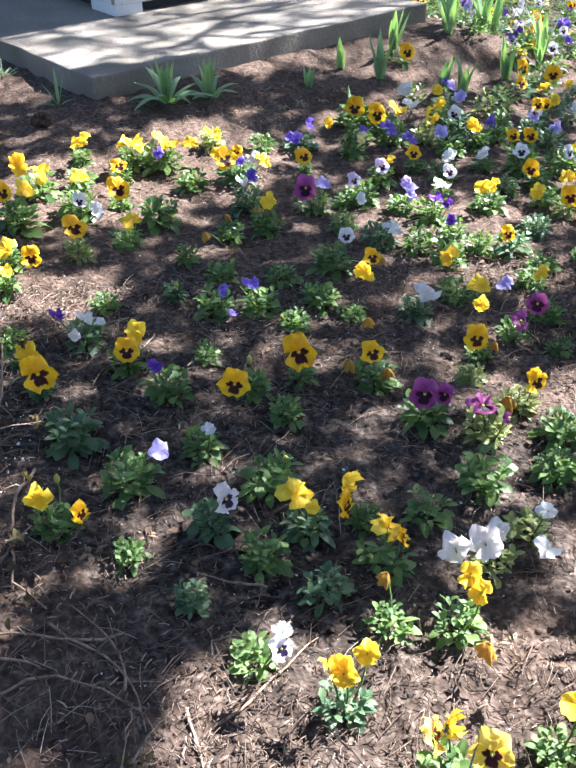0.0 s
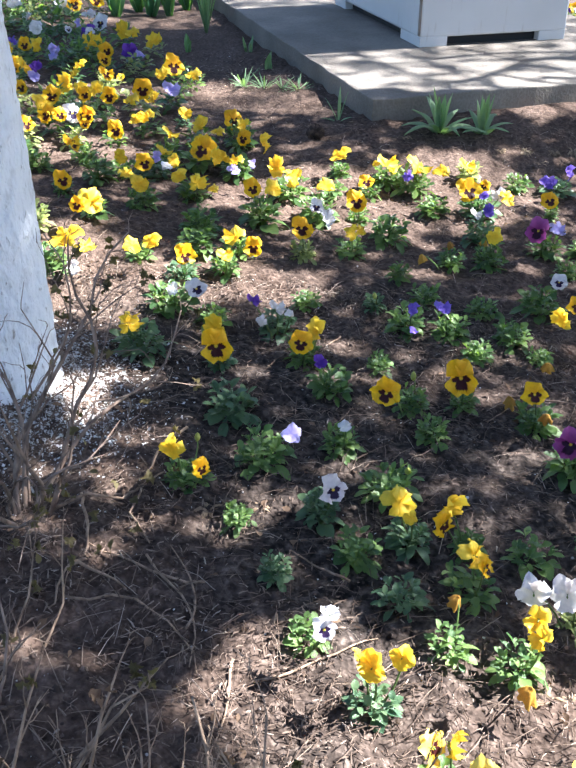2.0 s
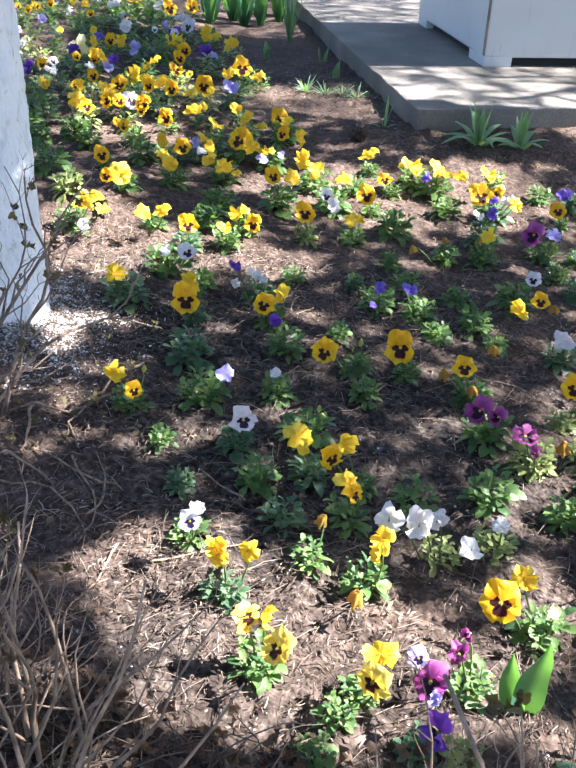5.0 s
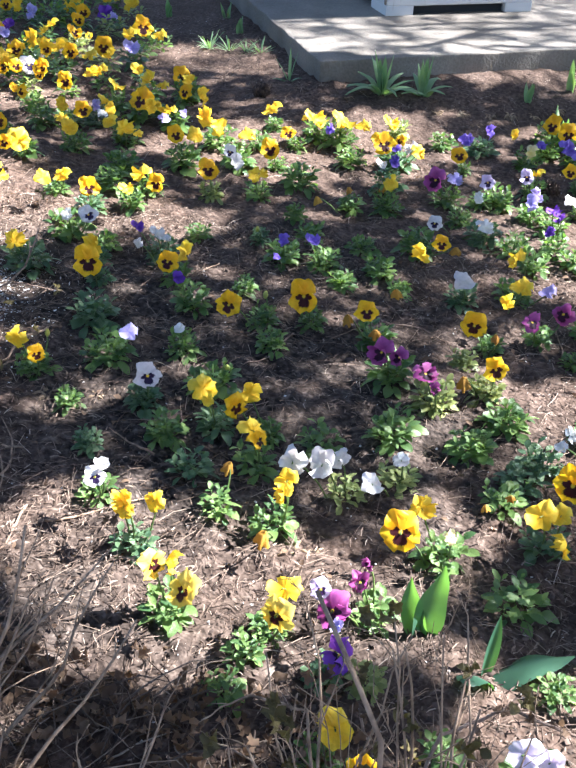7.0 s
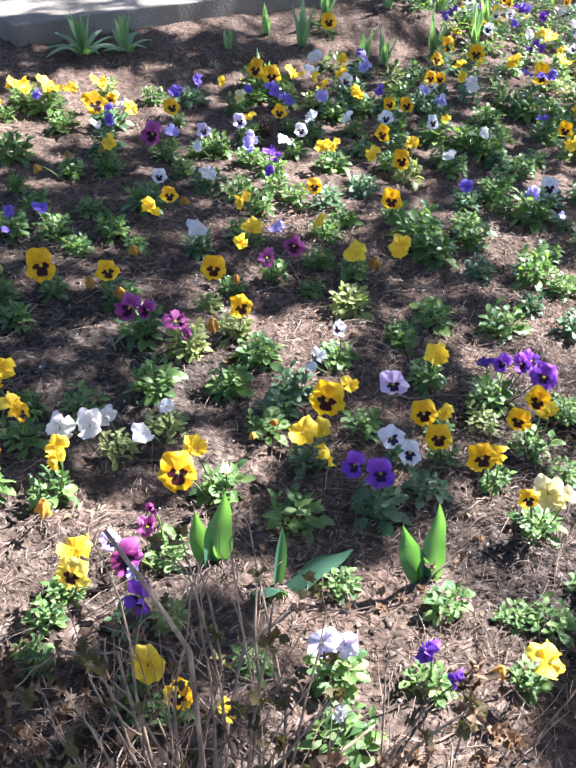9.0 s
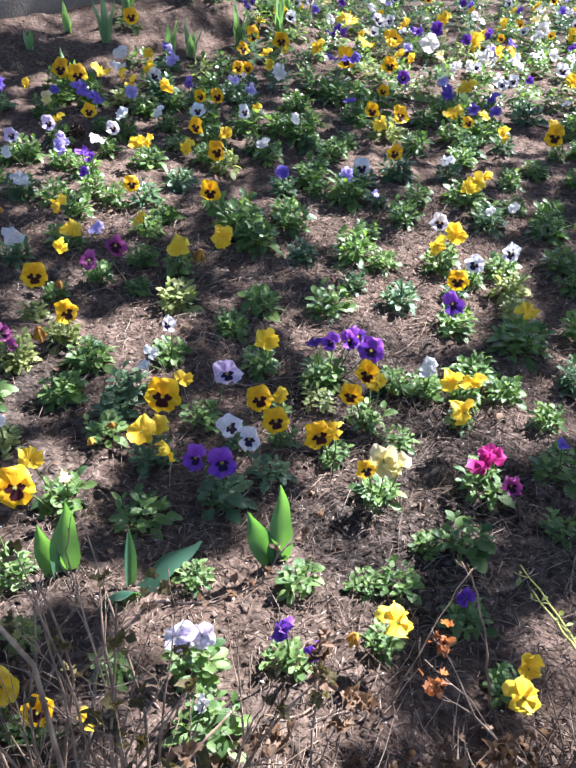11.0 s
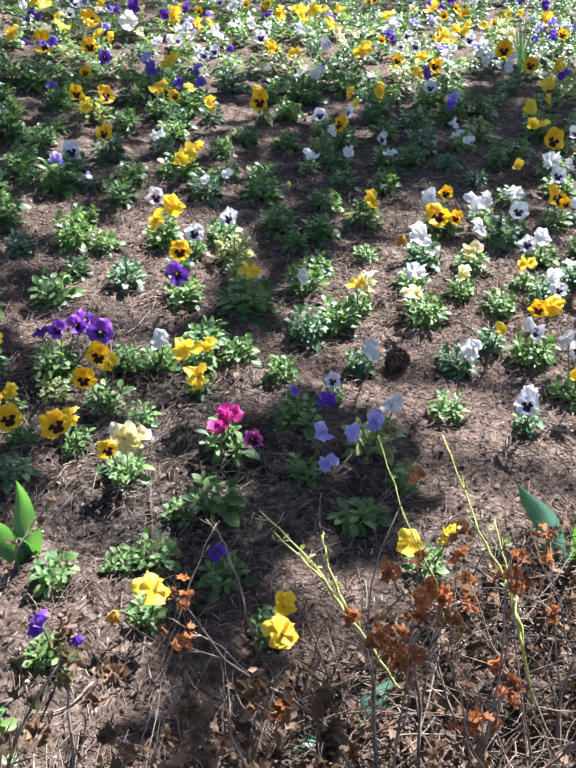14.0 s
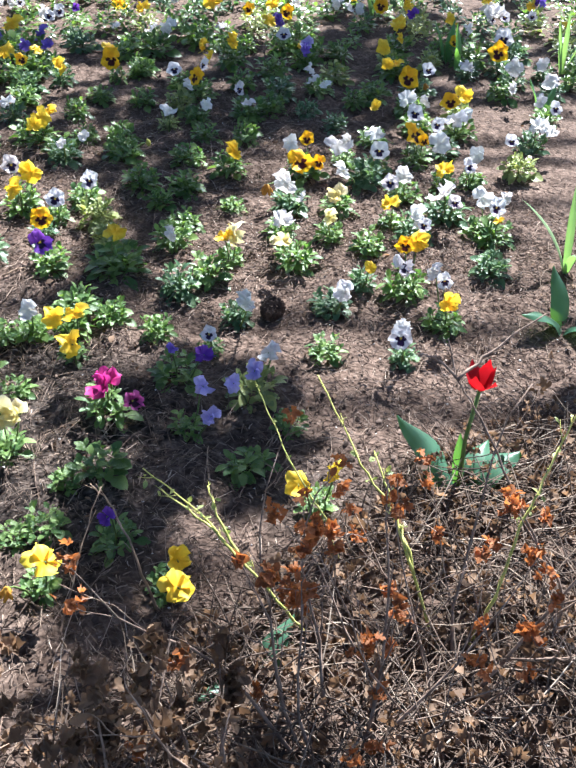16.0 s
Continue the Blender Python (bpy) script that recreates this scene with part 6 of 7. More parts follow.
pansy(1.991, 2.914, 0.057)
pansy(3.099, 2.612, 0.059)
pansy(3.163, 3.038, 0.055)
pansy(2.847, 2.892, 0.049)
pansy(2.793, 3.314, 0.061)
pansy(3.544, 2.755, 0.056)
pansy(3.756, 2.597, 0.062)
pansy(3.517, 2.294, 0.059)
pansy(0.793, 2.495, 0.046)
pansy(0.683, 2.231, 0.043)
pansy(0.616, 2.711, 0.049)
pansy(0.894, 2.730, 0.046)
pansy(1.235, 3.070, 0.044)
pansy(1.505, 3.251, 0.047)


# ---- more pansies, farther off, where the bed goes on ----
def bed(x, y):
    """Is this spot planted? Not the slab, nor the bare strip round it, nor the bare soil beyond."""
    u = SLAB_INVERSE @ Vector((x, y, 0))
    if -0.75 < u.x < 1.95 and u.y > -0.75:
        return False
    if u.x <= -0.75 and u.x > -0.95 and u.y > 0:
        return False
    return x < 5.9 + 0.25 * (y - 2.4) and not (x > 2.6 and y < 0.5 + 0.5 * (x - 1.2))


def fill_bed():
    rng = random.Random(123)
    left = ["yellow", "yellow", "yellow_face", "yellow_face", "yellow", "white", "white_face", "violet", "lilac", "purple"]
    right = ["yellow", "yellow", "yellow_face", "white", "white", "white_face", "cream", "yellow", "violet", "purple", "lilac"]
    made = 0
    for _ in range(20000):
        x, y = rng.uniform(-4.2, 6.4), rng.uniform(1.2, 8.2)
        reach = math.hypot(x - 0.2, y)
        if reach < 2.9 or not bed(x, y) or made >= 1250:
            continue
        gap = 0.17 if reach < 3.7 else 0.128
        if any(abs(x - a) < gap and abs(y - b) < gap and math.hypot(x - a, y - b) < gap for a, b in PLANTED):
            continue
        made += 1
        pal = left if x < 0 else right
        blooms = []
        main = rng.choice(pal)
        for k in range(rng.choice((0, 0, 1, 1, 2, 3)) if reach > 3.7 else rng.choice((0, 0, 0, 0, 1))):
            kind = main if rng.random() < 0.7 else rng.choice(pal)
            blooms.append((kind, rng.uniform(-0.06, 0.06), rng.uniform(-0.06, 0.06), rng.uniform(0.08, 0.13), rng.uniform(0.036, 0.056)))
        pansy(x, y, rng.uniform(0.05, 0.075), *blooms, strewn=True)


fill_bed()
tagged(new("far_pansies", mesh("far_pansies", FAR_VERTS, FAR_FACES, FAR_MATS, FAR_INDEX, uv=FAR_UV)),
       "distant mixed yellow, white and violet pansies in bloom", "pansies", kind="stuff")


# ---- bulbs: tulips, irises, narcissi ----
def blade(length, width, lean, az, bend, fold=0.3, base_width=0.35, tip=0.5, across=None, wave=0.0):
    """A strap leaf from the origin: vertices and faces. tip: where along it the leaf is widest; across: the way its breadth runs."""
    verts, faces, n = [], [], 12
    d = Vector((math.cos(az), math.sin(az), 0))
    w0 = az + math.pi / 2 if across is None else across
    s0 = Vector((math.cos(w0), math.sin(w0), 0))
    p, a = Vector((0, 0, -0.012)), lean
    for i in range(n):
        t = i / (n - 1)
        w = width * (base_width + (1 - base_width) * math.sin(math.pi * min(1, t / tip) / 2)) if t < tip else width * (1 - ((t - tip) / (1 - tip)) ** 1.9)
        w = max(w, width * 0.03)
        along = d * math.sin(a) + Vector((0, 0, math.cos(a)))
        side = (s0 - along * s0.dot(along)).normalized()
        nrm = side.cross(along)
        lift = nrm * (w * fold * (1 - 0.5 * t) + wave * width * math.sin(t * 9))
        verts += [p + side * w / 2 + lift, p + side * w / 4 + lift * 0.3, p - nrm * 0.0006, p - side * w / 4 + lift * 0.3, p - side * w / 2 + lift * (1 - 2 * wave)]
        if i:
            b = (i - 1) * 5
            faces += [(b + k, b + k + 1, b + k + 6, b + k + 5) for k in range(4)]
        p = p + along * length / (n - 1)
        a += bend / (n - 1)
    return verts, faces


def bulb_plant(name, label, x, y, leaves, mat, category, group=""):
    """leaves: length, width, lean, azimuth and bend of each, in metres and degrees, and the way its breadth runs if it is turned."""
    ob = thing(name, label, category, Matrix.Translation((x, y, ground(x, y))), group)
    for L, w, lean, az, bend, *across in leaves:
        broad = w > 0.03
        v, f = blade(L, w, radians(lean), radians(az), radians(bend), 0.28, 0.62 if broad else 0.5, 0.36 if broad else 0.5, radians(across[0]) if across else None, 0.10 if broad else 0.0)
        part("leaf", mesh("leaf", v, f, mat), ob)
    return ob


def tulip_flower(owner, height, size, lean=0.0, spread=0.0):
    """A cup of six petals on a stalk; spread: how far the cup has opened."""
    rng = random.Random(int(height * 1000))
    top = Vector((lean * height, 0, height))
    part("stem", mesh("stem", *tube([(0, 0, -0.01), (lean * height * 0.3, 0.004, height * 0.5), top], [0.004, 0.0036, 0.0034], 7), STEM), owner)
    for k in range(6):
        a = k * math.pi / 3 + 0.2
        out, r0 = Vector((math.cos(a), math.sin(a), 0)), 0.25 if k % 2 else 0.29
        side = Vector((-out.y, out.x, 0))
        verts, faces, tilt = [], [], rng.uniform(-1, 1)
        for i in range(6):
            s = i / 5
            for j in range(5):
                v = j / 2 - 1
                w = 0.30 * math.sin(math.pi * (0.12 + 0.78 * s) ** 0.9)
                r = r0 * math.sin(math.pi * (0.18 + 0.5 * s)) * (1 - 0.18 * v * v) + (0.04 + spread * (0.7 + 0.5 * tilt)) * s
                verts.append(top + (out * r + side * w * v + Vector((0, 0, s * (1.0 - 0.15 * v * v - 0.35 * spread * (1 + tilt))))) * size)
        for i in range(5):
            for j in range(4):
                q = i * 5 + j
                faces.append((q, q + 1, q + 6, q + 5))
        part("petal", mesh("petal", verts, faces, RED_PETAL), owner)


TULIPS = "young tulips in the bed"
bulb_plant("tulip_plant", "young tulip with two broad upright green leaves", 0.35, 1.13, [(0.15, 0.052, 8, 10, 4, 25), (0.125, 0.036, 20, 190, -22, 10)], TULIP_LEAF, "tulip", TULIPS)
bulb_plant("tulip_plant", "young tulip with spreading broad green leaves", 0.45, 1.08, [(0.12, 0.024, 8, 60, 8, 30), (0.14, 0.056, 58, 12, 22, 80), (0.085, 0.056, 34, 235, 36, 0)], TULIP_LEAF, "tulip", TULIPS)
bulb_plant("tulip_plant", "young tulip with two bright backlit green leaves", 0.69, 1.07, [(0.165, 0.044, 6, 20, -6, 15), (0.145, 0.042, 26, 190, -14, 5), (0.075, 0.026, 12, 230, 6, 0)], TULIP_LEAF, "tulip", TULIPS)
flowering = bulb_plant("tulip_plant", "red flowering tulip with broad curling green leaves", 1.44, 0.585, [(0.17, 0.062, 38, 100, 26), (0.14, 0.068, 44, -22, 50), (0.12, 0.058, 40, 10, 60), (0.12, 0.022, 6, 60, 8)], TULIP_LEAF, "tulip", TULIPS)
tulip_flower(flowering, 0.205, 0.047, 0.10, 0.42)
bulb_plant("tulip_plant", "tulip with broad wavy grey-green leaves", 2.06, 0.77, [(0.15, 0.055, 35, 160, 50), (0.15, 0.045, 24, 60, 30), (0.14, 0.05, 40, 250, 50)], TULIP_LEAF, "tulip", TULIPS)
bulb_plant("iris_plant", "iris with long arching green sword leaves", 2.30, 0.92, [(0.25, 0.022, 12, 130, 45), (0.23, 0.02, 8, 40, 22), (0.2, 0.02, 20, 215, 55), (0.22, 0.018, 12, 300, 40)], IRIS_LEAF, "iris")
bulb_plant("tulip_plant", "tulip with narrow pointed green leaves among pansies", 3.49, 2.24, [(0.19, 0.04, 14, 150, 14), (0.17, 0.036, 12, 20, 12)], TULIP_LEAF, "tulip", TULIPS)
bulb_plant("tulip_plant", "tulip with upright green leaves among pansies", 3.43, 2.13, [(0.19, 0.04, 5, 90, 8), (0.14, 0.035, 22, 200, 16)], TULIP_LEAF, "tulip", TULIPS)
bulb_plant("tulip_plant", "tulip with pointed grey-green leaves among pansies", 3.23, 1.61, [(0.17, 0.04, 16, 140, 14), (0.14, 0.032, 25, 10, 24)], TULIP_LEAF, "tulip", TULIPS)
bulb_plant("iris_plant", "clump of upright green sword leaves", 3.72, 1.85, [(0.26, 0.02, 4, 40, 6), (0.24, 0.02, 10, 170, 10), (0.2, 0.018, 14, 280, 14), (0.27, 0.018, 6, 110, 8)], IRIS_LEAF, "iris")
bulb_plant("iris_plant", "clump of narrow upright leaves among pansies", 3.83, 2.96, [(0.26 + 0.012 * k, 0.013, 4 + 2 * k, 51 * k, 12 + 3 * k) for k in range(7)], IRIS_LEAF, "iris")
bulb_plant("tulip_plant", "small tulip leaves under dry shrub twigs", 0.93, 0.54, [(0.11, 0.04, 45, 10, 35), (0.10, 0.035, 50, 170, 40)], TULIP_LEAF, "tulip", TULIPS)

bulb_rng = random.Random(31)


def sword_clump(x, y, count, length, width, label, spread=18, arch=20):
    leaves = [(length * bulb_rng.uniform(0.6, 1.1), width * bulb_rng.uniform(0.7, 1.1), bulb_rng.uniform(2, spread), bulb_rng.uniform(0, 360), bulb_rng.uniform(2, arch)) for _ in range(count)]
    return bulb_plant("iris_plant", label, x, y, leaves, IRIS_LEAF, "iris", "irises by the slab")


for x, y, low, tall, L, label in ((-0.04, 4.08, 11, 7, 0.19, "full clump of broad arching pale green leaves beside slab"), (0.13, 4.10, 6, 7, 0.17, "clump of narrow upright pale green leaves beside slab")):
    arching = [(L * bulb_rng.uniform(0.85, 1.2), 0.034 * bulb_rng.uniform(0.8, 1.1), bulb_rng.uniform(24, 48), 360 * k / low + bulb_rng.uniform(-14, 14), bulb_rng.uniform(55, 100)) for k in range(low)]
    upright = [(L * bulb_rng.uniform(0.8, 1.15), 0.026 * bulb_rng.uniform(0.7, 1.1), bulb_rng.uniform(2, 14), bulb_rng.uniform(0, 360), bulb_rng.uniform(4, 22)) for k in range(tall)]
    bulb_plant("iris_plant", label, x, y, arching + upright, IRIS_LEAF, "iris", "irises by the slab")
for x, y in ((-0.95, 4.66), (-0.86, 4.69), (-0.77, 4.67), (-0.69, 4.65)):
    bulb_plant("grass_tuft", "low tuft of pale flattened grass in bare soil", x, y, [(0.10 * bulb_rng.uniform(0.6, 1.2), 0.007, bulb_rng.uniform(20, 80), bulb_rng.uniform(0, 360), bulb_rng.uniform(10, 60)) for _ in range(20)], IRIS_LEAF, "grass", "grass tufts by the slab")
bulb_plant("iris_plant", "thin pale iris shoots in bare soil by slab corner", -0.46, 4.18, [(0.15, 0.014, 4, 80, 8), (0.14, 0.013, 12, 10, 10), (0.12, 0.013, 20, 190, 20), (0.08, 0.02, 50, 200, 50), (0.08, 0.018, 45, 330, 40)], IRIS_LEAF, "iris", "irises by the slab")
for x, y, k, L in ((0.57, 4.25, 3, 0.17), (0.76, 4.42, 3, 0.18), (0.91, 4.32, 6, 0.23), (1.05, 4.58, 6, 0.26), (1.40, 4.78, 9, 0.28), (1.46, 4.9, 7, 0.27),
                   (1.60, 4.86, 9, 0.28), (1.55, 4.44, 6, 0.24), (1.18, 4.26, 5, 0.18), (1.72, 5.0, 9, 0.30), (0.70, 4.0, 3, 0.18), (1.90, 4.78, 8, 0.28), (1.28, 4.28, 5, 0.2),
                   (-1.07, 5.44, 5, 0.12), (-0.90, 5.05, 4, 0.12), (-1.40, 5.42, 3, 0.12), (1.8, 4.6, 6, 0.25)):
    sword_clump(x, y, k, L * 0.86, 0.036, "upright green iris shoots in bare soil")
sword_clump(-1.40, 5.90, 26, 0.30, 0.014, "dense blue-green tuft of narrow leaves by slab", 14, 10)
for x, y, n in ((-1.86, 6.37, 2), (-1.76, 6.43, 1), (-1.70, 6.66, 2), (-1.98, 6.5, 1), (-1.78, 6.9, 2), (-2.05, 6.25, 1)):
    t = bulb_plant("tulip_plant", "red flowering tulip with tall broad leaves", x, y,
                   [(0.38 * bulb_rng.uniform(0.75, 1.1), 0.06, bulb_rng.uniform(4, 20), 72 * k + bulb_rng.uniform(-20, 20), bulb_rng.uniform(5, 30)) for k in range(5)], TULIP_LEAF, "tulip", TULIPS)
    tulip_flower(t, 0.40, 0.075, bulb_rng.uniform(-0.1, 0.1))


# ---- pine cones ----
def pine_cone(x, y, length, az):
    pieces = [tube([(-0.5, 0, 0), (-0.25, 0, 0), (0.2, 0, 0), (0.5, 0, 0)], [0.1, 0.27, 0.22, 0.05], 8)]
    n = 74
    for i in range(n):
        s = i / n
        a = i * 2.39996
        r = 0.36 * math.sin(math.pi * (0.12 + 0.82 * s)) ** 0.8 + 0.05
        out = Vector((0.35, math.cos(a), math.sin(a))).normalized()
        root = Vector((s - 0.5, math.cos(a) * r * 0.55, math.sin(a) * r * 0.55))
        side = Vector((0, -math.sin(a), math.cos(a))) * 0.085
        tip = root + out * r * 0.55
        th = Vector((0.035, 0, 0))
        v = [root - side * 0.6, root + side * 0.6, tip + side, tip - side, tip + out * 0.05 + th, tip + side * 0.7 + th, tip - side * 0.7 + th, root + th]
        f = [(0, 1, 2, 3), (3, 2, 5, 4), (3, 4, 6), (7, 6, 4, 5), (0, 3, 6, 7), (1, 7, 5, 2)]
        pieces.append((v, f))
    ob = new("pine_cone", mesh("pine_cone", *joined(pieces), CONE, smooth=False))
    ob.matrix_basis = Matrix.Translation((x, y, ground(x, y) + length * 0.27)) @ Matrix.Rotation(az, 4, "Z") @ Matrix.Rotation(0.2, 4, "Y") @ Matrix.Scale(length, 4)
    tagged(ob, "open brown pine cone lying on the soil", "pine cone", "pine cones on the soil")


pine_cone(1.605, 1.235, 0.062, 0.5)
pine_cone(0.63, 3.30, 0.075, 0.2)
pine_cone(-0.53, 3.93, 0.075, 1.0)


# ---- shrubs ----
def grow(rng, p, d, length, radius, depth, kink, out, tips, up=0.05, fork=0.75):
    """Adds a branch and its side twigs to out (tubes) and their ends to tips."""
    n = max(4, int(length / 0.05))
    pts, rad = [p.copy()], [radius]
    for i in range(n):
        d = (d + Vector((rng.gauss(0, kink), rng.gauss(0, kink), rng.gauss(0, kink) + up))).normalized()
        p = p + d * length / n
        pts.append(p.copy())
        rad.append(radius * (1 - 0.72 * (i + 1) / n))
        if depth and i > 0 and rng.random() < fork:
            axis = Vector((rng.gauss(0, 1), rng.gauss(0, 1), rng.gauss(0, 1))).normalized()
            e = (Matrix.Rotation(rng.uniform(0.4, 0.95), 3, axis) @ d).normalized()
            grow(rng, p.copy(), e, length * rng.uniform(0.25, 0.6) * (1.1 - i / n), max(rad[-1] * 0.65, 0.0009), depth - 1, kink * 1.15, out, tips, up, fork)
        tips.append((p.copy(), d.copy()))
    out.append(tube(pts, rad, 5 if radius > 0.0025 else 4))


def shrub(name, label, x, y, stems, height, spread, seed, mat, leaf=None, leaves=0, leaf_size=0.02, radius=0.004, depth=2, kink=0.10, lean=(0, 0), fork=0.6, tuft=3):
    rng = random.Random(seed)
    ob = thing(name, label, "shrub", Matrix.Translation((x, y, ground(x, y))))
    tips = []
    for s in range(stems):
        a = rng.uniform(0, 6.28)
        q = rng.uniform(0, spread * 0.35)
        d = Vector((math.cos(a) * spread + lean[0], math.sin(a) * spread + lean[1], rng.uniform(0.7, 1.1))).normalized()
        out, mine = [], []
        grow(rng, Vector((math.cos(a) * q * 0.4, math.sin(a) * q * 0.4, -0.03)), d, height * rng.uniform(0.65, 1.08), radius * rng.uniform(0.7, 1.15), depth, kink, out, mine, 0.04, fork)
        part("branch", mesh("branch", *joined(out), mat), ob)
        tips += mine
    if leaf:
        pool = [t for t in tips if t[0].z > 0.05]
        last = None
        for _ in range(leaves):
            p, d = rng.choice(pool)
            last = p = last if _ % tuft and last else p
            m = Matrix.Translation(p + Vector((rng.gauss(0, 0.004), rng.gauss(0, 0.004), rng.gauss(0, 0.004)))) @ Matrix.Rotation(rng.uniform(0, 6.28), 4, "Z") @ Matrix.Rotation(rng.uniform(-1.0, 1.0), 4, "Y") @ Matrix.Rotation(rng.uniform(-1.2, 1.2), 4, "X")
            part("leaf", rng.choice(LEAVES[leaf.name]), ob, at=m @ Matrix.Diagonal((leaf_size * rng.uniform(0.6, 1.3), leaf_size * rng.uniform(0.7, 1.4), leaf_size * rng.uniform(0.6, 1.6), 1)))
    return ob


BARE = "bare clipped shrub of grey-brown twigs"
shrub("bare_shrub", BARE, -0.30, 0.58, 12, 0.54, 0.30, 1, TWIG, OLIVE_LEAF, 14, 0.015, 0.0044, 2, 0.14, (0.0, 0.10), 0.5)
shrub("bare_shrub", BARE, -0.15, 0.60, 9, 0.52, 0.26, 2, TWIG, radius=0.0046, kink=0.13, lean=(0.0, 0.10), fork=0.45)
shrub("bare_shrub", BARE, -0.48, 0.66, 13, 0.48, 0.36, 3, TWIG, OLIVE_LEAF, 22, 0.015, 0.0042, 2, 0.16, (-0.05, 0.12), 0.55)
shrub("bare_shrub", BARE, -0.66, 0.84, 13, 0.36, 0.42, 17, DARK_TWIG, OLIVE_LEAF, 22, 0.015, 0.0042, 2, 0.18, (-0.05, 0.1), 0.7)
shrub("bare_shrub", BARE, -0.38, 0.76, 14, 0.36, 0.45, 21, TWIG, BROWN_LEAF, 30, 0.018, 0.0046, 2, 0.17, (0, 0.1), 0.7)
shrub("bare_shrub", BARE, -0.22, 0.74, 11, 0.38, 0.35, 22, TWIG, BROWN_LEAF, 20, 0.018, 0.0050, 2, 0.16, (0, 0.08), 0.6)
shrub("bare_shrub", BARE, -0.55, 0.92, 12, 0.26, 0.6, 23, TWIG, OLIVE_LEAF, 30, 0.016, 0.0036, 2, 0.2, (0, 0), 0.7)
shrub("bare_shrub", BARE, 0.04, 0.52, 12, 0.30, 0.30, 4, TWIG, radius=0.0046, kink=0.15, fork=0.6)
upright = shrub("bare_shrub", "bare shrub of pale upright twigs with few leaves", 0.34, 0.58, 26, 0.47, 0.34, 5, TWIG, OLIVE_LEAF, 150, 0.019, 0.0038, 2, 0.15, (0.05, 0.22), 0.65)
part("branch", mesh("branch", *tube([(-0.01, 0.02, 0.1), (-0.018, 0.04, 0.40), (-0.05, 0.08, 0.435), (-0.093, 0.14, 0.465)], [0.0029, 0.0026, 0.0024, 0.0022], 7), TWIG), upright)
shrub("bare_shrub", BARE, 0.50, 0.40, 14, 0.36, 0.42, 6, DARK_TWIG, BROWN_LEAF, 240, 0.021, 0.0034, 2, 0.13, (0.05, 0.16), 0.75, 5)
ORANGE = "dry shrub with thin twigs and orange-brown leaves"
shrub("dry_leaf_shrub", ORANGE, 0.68, 0.34, 9, 0.36, 0.40, 7, DARK_TWIG, BROWN_LEAF, 330, 0.021, 0.0030, 2, 0.12, (0, 0.12), 0.8, 5)
shrub("dry_leaf_shrub", ORANGE, 0.90, 0.36, 8, 0.44, 0.40, 8, DARK_TWIG, ORANGE_LEAF, 170, 0.016, 0.0030, 2, 0.11, (0, 0.05), 0.7, 6)
shrub("dry_leaf_shrub", ORANGE, 1.08, 0.32, 8, 0.46, 0.42, 9, DARK_TWIG, ORANGE_LEAF, 190, 0.016, 0.0030, 2, 0.11, (0.03, 0.06), 0.7, 6)
shrub("dry_leaf_shrub", ORANGE, 1.28, 0.34, 7, 0.40, 0.48, 10, DARK_TWIG, ORANGE_LEAF, 130, 0.016, 0.0028, 2, 0.12, (0.05, 0), 0.65, 6)
shrub("barberry_shrub", "thorny thin-twigged shrub with sparse yellow-green leaves by trunk", -0.76, 1.47, 10, 0.56, 0.34, 12, DARK_TWIG, OLIVE_LEAF, 80, 0.018, 0.0052, 2, 0.24, (0, 0), 0.8, 2)
shrub("barberry_shrub", "thorny thin-twigged shrub with sparse yellow-green leaves", -0.66, 1.12, 6, 0.26, 0.7, 13, TWIG, OLIVE_LEAF, 44, 0.017, 0.0028, 2, 0.24)


def shoots(name, label, mat, leaf, leaf_size, radius, *stems):
    """Long single shoots, each from tip to foot through given places, with small leaves along the upper part and short side twigs."""
    rng = random.Random(len(label))
    x0, y0, z0 = stems[0][-1]
    ob = thing(name, label, "shrub", Matrix.Translation((x0, y0, z0)))
    base = Vector((x0, y0, z0))
    for k, stem in enumerate(stems):
        pts = []
        for a, b in zip(stem, stem[1:]):
            for i in range(5):
                pts.append(Vector(a).lerp(Vector(b), i / 5) - base + Vector((rng.gauss(0, 0.0012), rng.gauss(0, 0.0012), rng.gauss(0, 0.0012))))
        pts.append(Vector(stem[-1]) - base)
        n = len(pts)
        pieces = [tube(pts, [radius * (0.35 + 0.65 * i / n) for i in range(n)], 6)]
        for i in range(1, n * 2 // 3, 2):
            d = (pts[i - 1] - pts[i]).normalized()
            side = Vector((rng.gauss(0, 1), rng.gauss(0, 1), rng.gauss(0.3, 0.6))).normalized()
            e = (d + side * 0.8).normalized() * rng.uniform(0.008, 0.026)
            pieces.append(tube([pts[i], pts[i] + e * 0.5, pts[i] + e + d * 0.004], [radius * 0.3, radius * 0.25, radius * 0.12], 4))
            if leaf:
                for _ in range(rng.choice((1, 2, 2))):
                    part("leaf", rng.choice(LEAVES[leaf.name]), ob, at=Matrix.Translation(pts[i] + e * rng.uniform(0.5, 1.0)) @ Euler((rng.gauss(0, 0.7), rng.gauss(-0.5, 0.5), rng.uniform(0, 6.28))).to_matrix().to_4x4() @ Matrix.Scale(leaf_size * rng.uniform(0.7, 1.3), 4))
        part("branch", mesh("branch", *joined(pieces), mat), ob)
    return ob


